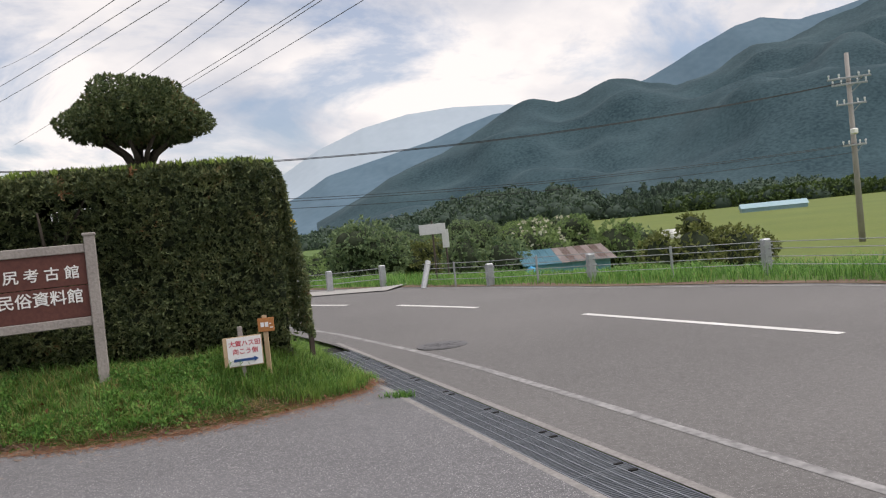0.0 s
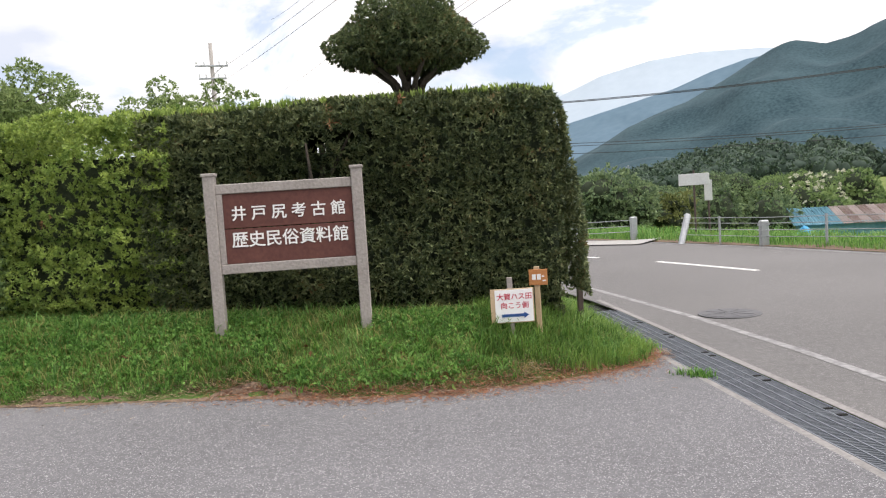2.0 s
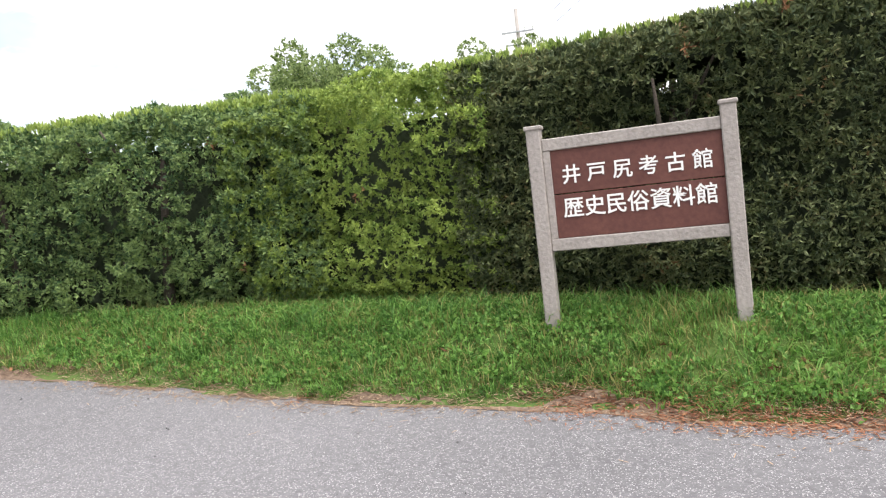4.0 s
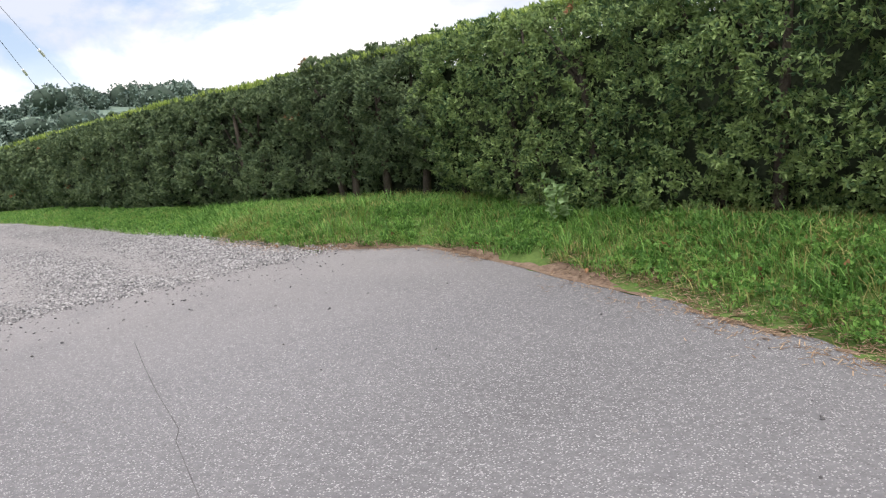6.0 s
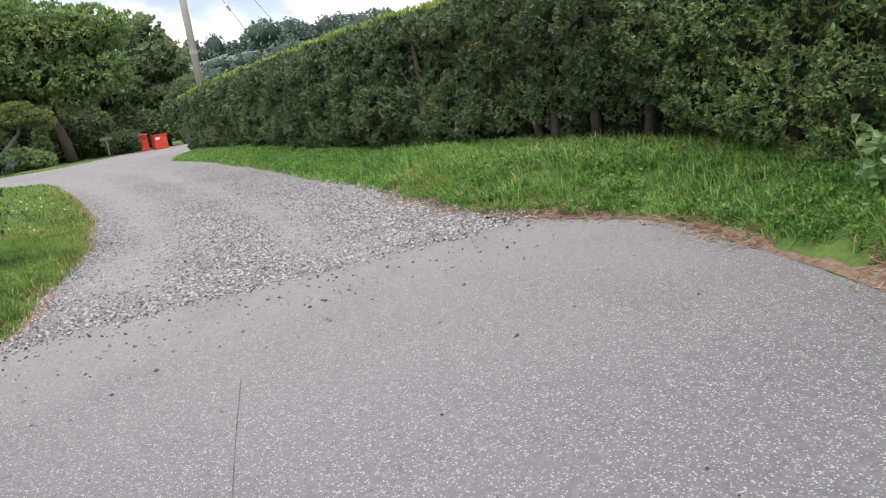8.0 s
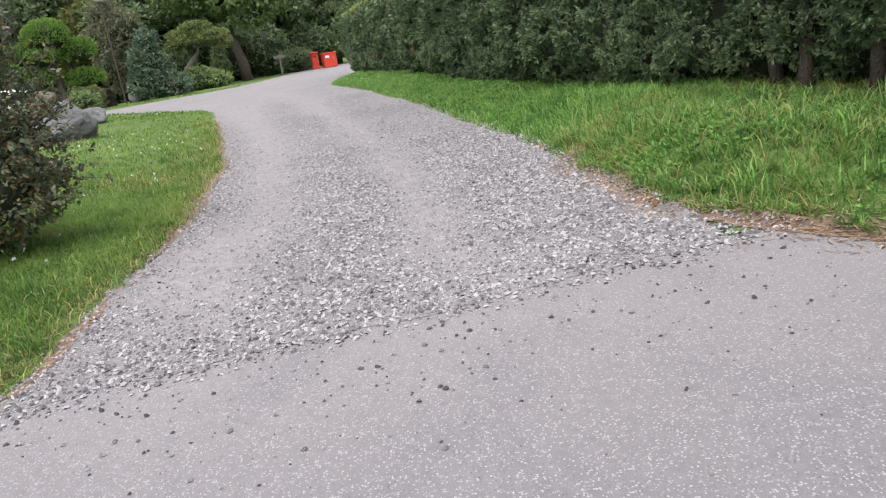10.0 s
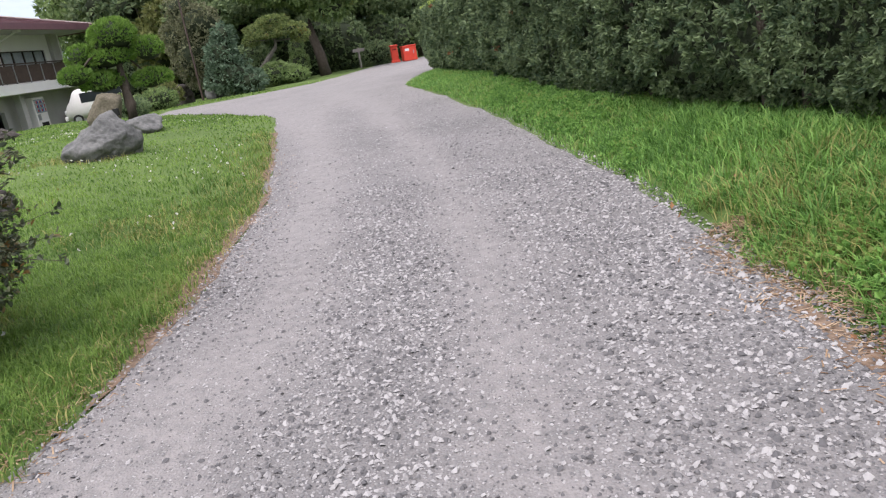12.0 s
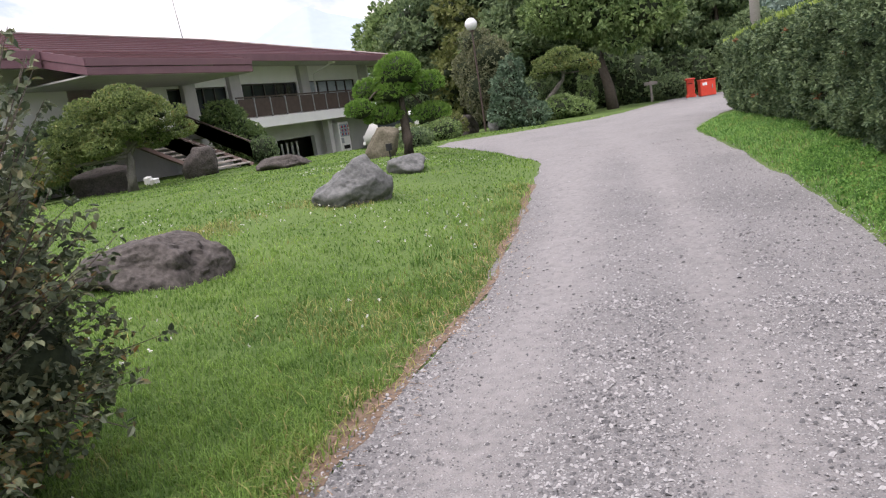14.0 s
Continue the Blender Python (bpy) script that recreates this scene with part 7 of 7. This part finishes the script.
v = np.stack((q - s, q + s, q + d * L + s, q + d * L - s), 1).reshape(-1, 3)
tagged(mesh_np("dry_straw", v, np.arange(len(v)).reshape(-1, 4), STRAW), "dry straw and dead grass along the asphalt edge", "straw", kind="stuff")
NEEDLE = material("rusty_needle", (0.15, 0.055, 0.028), (0.33, 0.14, 0.07), 4.0, 0.9, 0, 20.0, island=0.6)
EARTH = material("red_earth", (0.105, 0.070, 0.048), (0.25, 0.180, 0.13), 14.0, 0.95, 0.8, 30.0)
xs = np.arange(-12.4, 2.3, 0.08)
q = np.stack((xs, 0 * xs, 0 * xs), 1)
mid = np.interp(xs, VERGE_X, VERGE_Y)
strip("bare_earth", xs, mid - np.maximum(0.0, 0.05 + 0.05 * noise3(q, 6.0, 91)), mid + np.maximum(0.0, 0.02 + 0.17 * noise3(q, 2.6, 92)), 5, EARTH, 0.0125, uneven=True, label="strip of bare reddish earth at the asphalt edge", category="earth")
p = scatter(500, -14, 2.4, 5.9, 8.7, lambda x, y: np.abs(verge(x, y) - 0.25) < np.minimum(RNG.exponential(0.3, len(x)), 0.3))
v, f = leaf_arrays(on_land(p, 0.02), np.tile((0, 0, 0.1), (len(p), 1)), 1, 0.06, 0.02, 0.8)
tagged(mesh_np("fallen_leaves", v, f, DEADLEAF), "reddish fallen leaves on the verge", "leaves", kind="stuff")

# lawn
lawn = lambda x, y: (lawn_in(x, y) > RNG.uniform(0.0, 0.26, len(x)) + 0.12 * patchy(np.stack((x, y), 1), 2.4, 88))
p = scatter(640000, -44, -9.2, -16, 3.4, lambda x, y: lawn(x, y) & (RNG.uniform(0, 1, len(x)) < np.clip(4.6 / np.maximum(np.hypot(x + 10.5, y - 5), 2), 0, 1) ** 1.6))
w = patchy(p, 1.3, 81)
keep = (w > -0.5) | (RNG.uniform(0, 1, len(p)) < 0.6)
p, w = p[keep], w[keep]
e = lawn_in(p[:, 0], p[:, 1])
d = np.hypot(p[:, 0] + 10.5, p[:, 1] - 5)
h = 0.042 + 0.018 * w + 0.05 * np.clip(1 - e / 0.6, 0, 1) * RNG.uniform(0, 1, len(p)) ** 2
g = blades("lawn_grass", on_land(p), h, (0.0042 * np.maximum(d / 4.0, 1) ** 0.9)[:, None], LAWN, 1.3)
tagged(g, "mown lawn grass before the museum", "grass", kind="stuff")
p = scatter(140000, -16.5, -9.2, -1.5, 3.4, lambda x, y: lawn(x, y) & (RNG.uniform(0, 1, len(x)) < np.clip(3.6 / np.maximum(np.hypot(x + 10.5, y - 5), 2), 0, 1) ** 2.4))
w = patchy(p, 2.6, 84)
p = p[(w > -0.3) | (RNG.uniform(0, 1, len(p)) < 0.5)]
g = blades("lawn_grass", on_land(p), 0.055, 0.0034, LAWN, 1.7)
tagged(g, "dense lawn grass beside the gravel", "grass", kind="stuff")
p = clump(scatter(300, -20, -9.3, 0, 3.5, lambda x, y: (lawn_in(x, y) > 0.0) & (lawn_in(x, y) < 0.9)), 14, 0.03)
g = blades("tall_grass", on_land(p), 0.13, 0.004, LAWN, 1.0)
tagged(g, "longer grass tufts on the lawn rim", "grass", kind="stuff")
p = scatter(26000, -19, -9.3, 0.5, 3.5, lambda x, y: np.abs(lawn_in(x, y) - 0.10) < RNG.exponential(0.10, len(x)))
n = len(p)
a = RNG.uniform(0, 6.283, n)
d = np.stack((np.cos(a), np.sin(a), RNG.uniform(-0.1, 0.3, n)), 1)
s = np.stack((-np.sin(a), np.cos(a), 0 * a), 1) * 0.003
q = on_land(p, 0.012)
L = RNG.uniform(0.02, 0.07, n)[:, None]
v = np.stack((q - s, q + s, q + d * L + s, q + d * L - s), 1).reshape(-1, 3)
tagged(mesh_np("dry_straw", v, np.arange(len(v)).reshape(-1, 4), STRAW), "dry straw along the lawn rim", "straw", kind="stuff")
p = scatter(60000, -22, -9.3, -3, 3.5, lambda x, y: (lawn_in(x, y) > 0.02) & ((RNG.exponential(0.30, len(x)) > lawn_in(x, y)) | (patchy(np.stack((x, y), 1), 1.2, 98) + 0.3 * patchy(np.stack((x, y), 1), 6.0, 99) > RNG.uniform(0.4, 1.1, len(x)))))
g = blades("dry_grass", on_land(p), 0.068, 0.0046, DRYBLADE, 1.7)
tagged(g, "yellowing patches and rim of the lawn", "grass", kind="stuff")
xs = np.arange(-22, -9.3, 0.08)
q = np.stack((xs, 0 * xs, 0 * xs), 1)
mid = np.interp(xs, LAWN_X, LAWN_Y)
strip("bare_earth", xs, mid - np.maximum(0.0, 0.07 + 0.15 * noise3(q, 2.4, 88)), mid + np.maximum(0.0, 0.02 + 0.05 * noise3(q, 6.0, 87)), 5, EARTH, 0.0125, uneven=True, label="dry earthy rim between lawn and gravel", category="earth")
p = scatter(60000, -3.5, 2.4, 6.9, 8.6, lambda x, y: (np.abs(verge(x, y) - 0.08) < RNG.exponential(0.13, len(x))) & (patchy(np.stack((x, y), 1), 1.6, 79) > RNG.uniform(-0.5, 0.5, len(x)) - 0.4 * (x > -0.2)))
n = len(p)
a = RNG.uniform(0, 6.283, n)
d = np.stack((np.cos(a), np.sin(a), RNG.uniform(-0.1, 0.2, n)), 1)
s = np.stack((-np.sin(a), np.cos(a), 0 * a), 1) * 0.003
q = on_land(p, 0.02)
L = RNG.uniform(0.015, 0.05, n)[:, None]
v = np.stack((q - s, q + s, q + d * L + s, q + d * L - s), 1).reshape(-1, 3)
tagged(mesh_np("fallen_needles", v, np.arange(len(v)).reshape(-1, 4), NEEDLE), "rust-brown fallen needles along the verge", "needles", kind="stuff")
CLOVER = material("clover_flower", (0.55, 0.55, 0.50), (0.72, 0.72, 0.66), 5.0, 0.8, 0, 20.0)
p = scatter(900, -28, -11, -6, 3.0, lambda x, y: (lawn_in(x, y) > 0.3) & (patchy(np.stack((x, y), 1), 0.9, 83) > 0.05))
v, f = leaf_arrays(on_land(p, 0.055), np.tile((0, 0, 0.6), (len(p), 1)), 4, 0.022, 0.009, 0.7)
tagged(mesh_np("clover_flowers", v, f, CLOVER), "white clover flowers in the lawn", "flowers", kind="stuff")
# far verge of the road
p = scatter(70000, 4, 16, -4, 30, lambda x, y: (x - np.interp(y, ROAD_Y, ROAD_FAR) > 0.12) & (x - np.interp(y, ROAD_Y, ROAD_FAR) < 2.8))
w = patchy(p, 1.2, 85)
g = blades("roadside_grass", on_land(p), 0.25 + 0.12 * np.clip(w, -1, 1), 0.009, BLADE, 0.9)
tagged(g, "rank grass along the far side of the road", "grass", kind="stuff")
ys = np.arange(-5, 28, 0.12)
q = np.stack((ys, 0 * ys, 0 * ys), 1)
far = np.interp(ys, ROAD_Y, ROAD_FAR)
strip("bare_earth", ys, far - np.maximum(0, 0.03 + 0.06 * noise3(q, 3.0, 61)), far + 0.22 + 0.2 * noise3(q, 1.6, 62), 5, EARTH, 0.012, True, label="bare dusty earth along the far road edge", category="earth")
p = scatter(26000, 0.6, 2.9, 7.6, 14.5, lambda x, y: (x < np.interp(y, [7.6, 8.6, 11.5, 14.5], [2.2, 2.32, 2.36, 2.2])) & (verge(x, y) > 0.05))
g = blades("verge_grass", on_land(p), 0.17, 0.006, LAWN, 0.9)
tagged(g, "grass between the hedge and the drain", "grass", kind="stuff")
p = clump(np.array([(2.36, 7.35), (2.42, 7.3), (2.3, 7.4)]), 60, 0.05)
g = blades("weed_tuft", on_land(p), 0.07, 0.006, BLADE, 1.2)
tagged(g, "low weed tuft growing beside the drain", "weed", kind="stuff")


def stones(name, p, size, mat, label, lift=0.0):
    """Broken stones, each a squashed and turned octahedron with its points cut off."""
    n = len(p)
    base = np.array([(1, 0, 0.1), (0.25, 0.9, 0), (-0.8, 0.55, 0.1), (-0.9, -0.4, 0), (0.1, -1, 0.1), (0.35, 0.25, 0.75), (-0.4, -0.1, 0.8), (0.3, -0.4, 0.7)]) * np.array((1, 1, 1.0))
    f = np.array([(0, 1, 5), (1, 2, 6), (1, 6, 5), (2, 3, 6), (3, 4, 6), (4, 7, 6), (4, 0, 7), (0, 5, 7), (5, 6, 7)])
    v = base[None] * RNG.uniform(0.7, 1.3, (n, 8, 3))
    a, t = RNG.uniform(0, 6.283, n), RNG.normal(0, 0.35, n)
    c, s = np.cos(a)[:, None], np.sin(a)[:, None]
    x, y, z = v[..., 0], v[..., 1] * 0.8, v[..., 2] * 0.7
    z = z + x * t[:, None]
    v = np.stack((x * c - y * s, x * s + y * c, z), -1) * size[:, None, None]
    q = np.concatenate((p, (land(p[:, 0], p[:, 1], False) + lift)[:, None]), 1)
    v = (v + (q + np.array((0, 0, 0.12)) * size[:, None])[:, None]).reshape(-1, 3)
    F = (np.arange(n)[:, None, None] * 8 + f[None]).reshape(-1, 3)
    return tagged(mesh_np(name, v, F, mat), label, "gravel", kind="stuff")


drive = lambda x, y: (verge(x, y) < 0.1) & (lawn_in(x, y) < 0.05)


p = scatter(88000, -15.5, -9.0, 3.0, 7.4, drive)
bare = gravel_bare(p[:, 0], p[:, 1])
rim = np.exp(-np.maximum(gravel_end(p[:, 1]) - p[:, 0], 0) / 0.7)
k = RNG.uniform(0, 1, len(p)) < np.clip(1.05 - 0.8 * bare + 0.5 * rim, 0.2, 1) * (0.6 + 0.4 * smooth((p[:, 0] + 15.5) / 2.5))
edge = RNG.uniform(0, 1, len(p)) < smooth((gravel_end(p[:, 1]) - p[:, 0] + 0.20) / 0.30)
p, bare, rim = p[k & edge], bare[k & edge], rim[k & edge]
size = 0.0034 + 0.0037 * RNG.exponential(1.0, len(p)) * (1.15 - 0.6 * bare + 0.35 * rim)
stones("loose_gravel", p, np.minimum(size, 0.018), STONE, "loose grey and pale crushed gravel", 0.010)
p = scatter(80000, -27, -15.3, 0.5, 6.8, drive)
p = p[RNG.uniform(0, 1, len(p)) < np.clip(1.0 + (p[:, 0] + 15.3) / 8.0, 0.25, 1)]
p = p[RNG.uniform(0, 1, len(p)) > 0.88 * gravel_bare(p[:, 0], p[:, 1])]
stones("loose_gravel", p, np.minimum(0.004 + 0.0034 * RNG.exponential(1.0, len(p)), 0.02), STONE, "loose pale gravel farther up the drive", 0.010)
p = scatter(9000, -10.0, -5.0, 2.0, 7.6, lambda x, y: (verge(x, y) < -0.05) & (RNG.uniform(0, 1, len(x)) < np.exp((gravel_end(y) - x) / 0.55)))
p = np.concatenate((p, scatter(130, -9, 1, 3.0, 7.3, lambda x, y: verge(x, y) < -0.1)))
stones("stray_stones", p, np.minimum(0.004 + 0.004 * RNG.exponential(1.0, len(p)), 0.017), STONEDARK, "stray stones on the asphalt", 0.008)
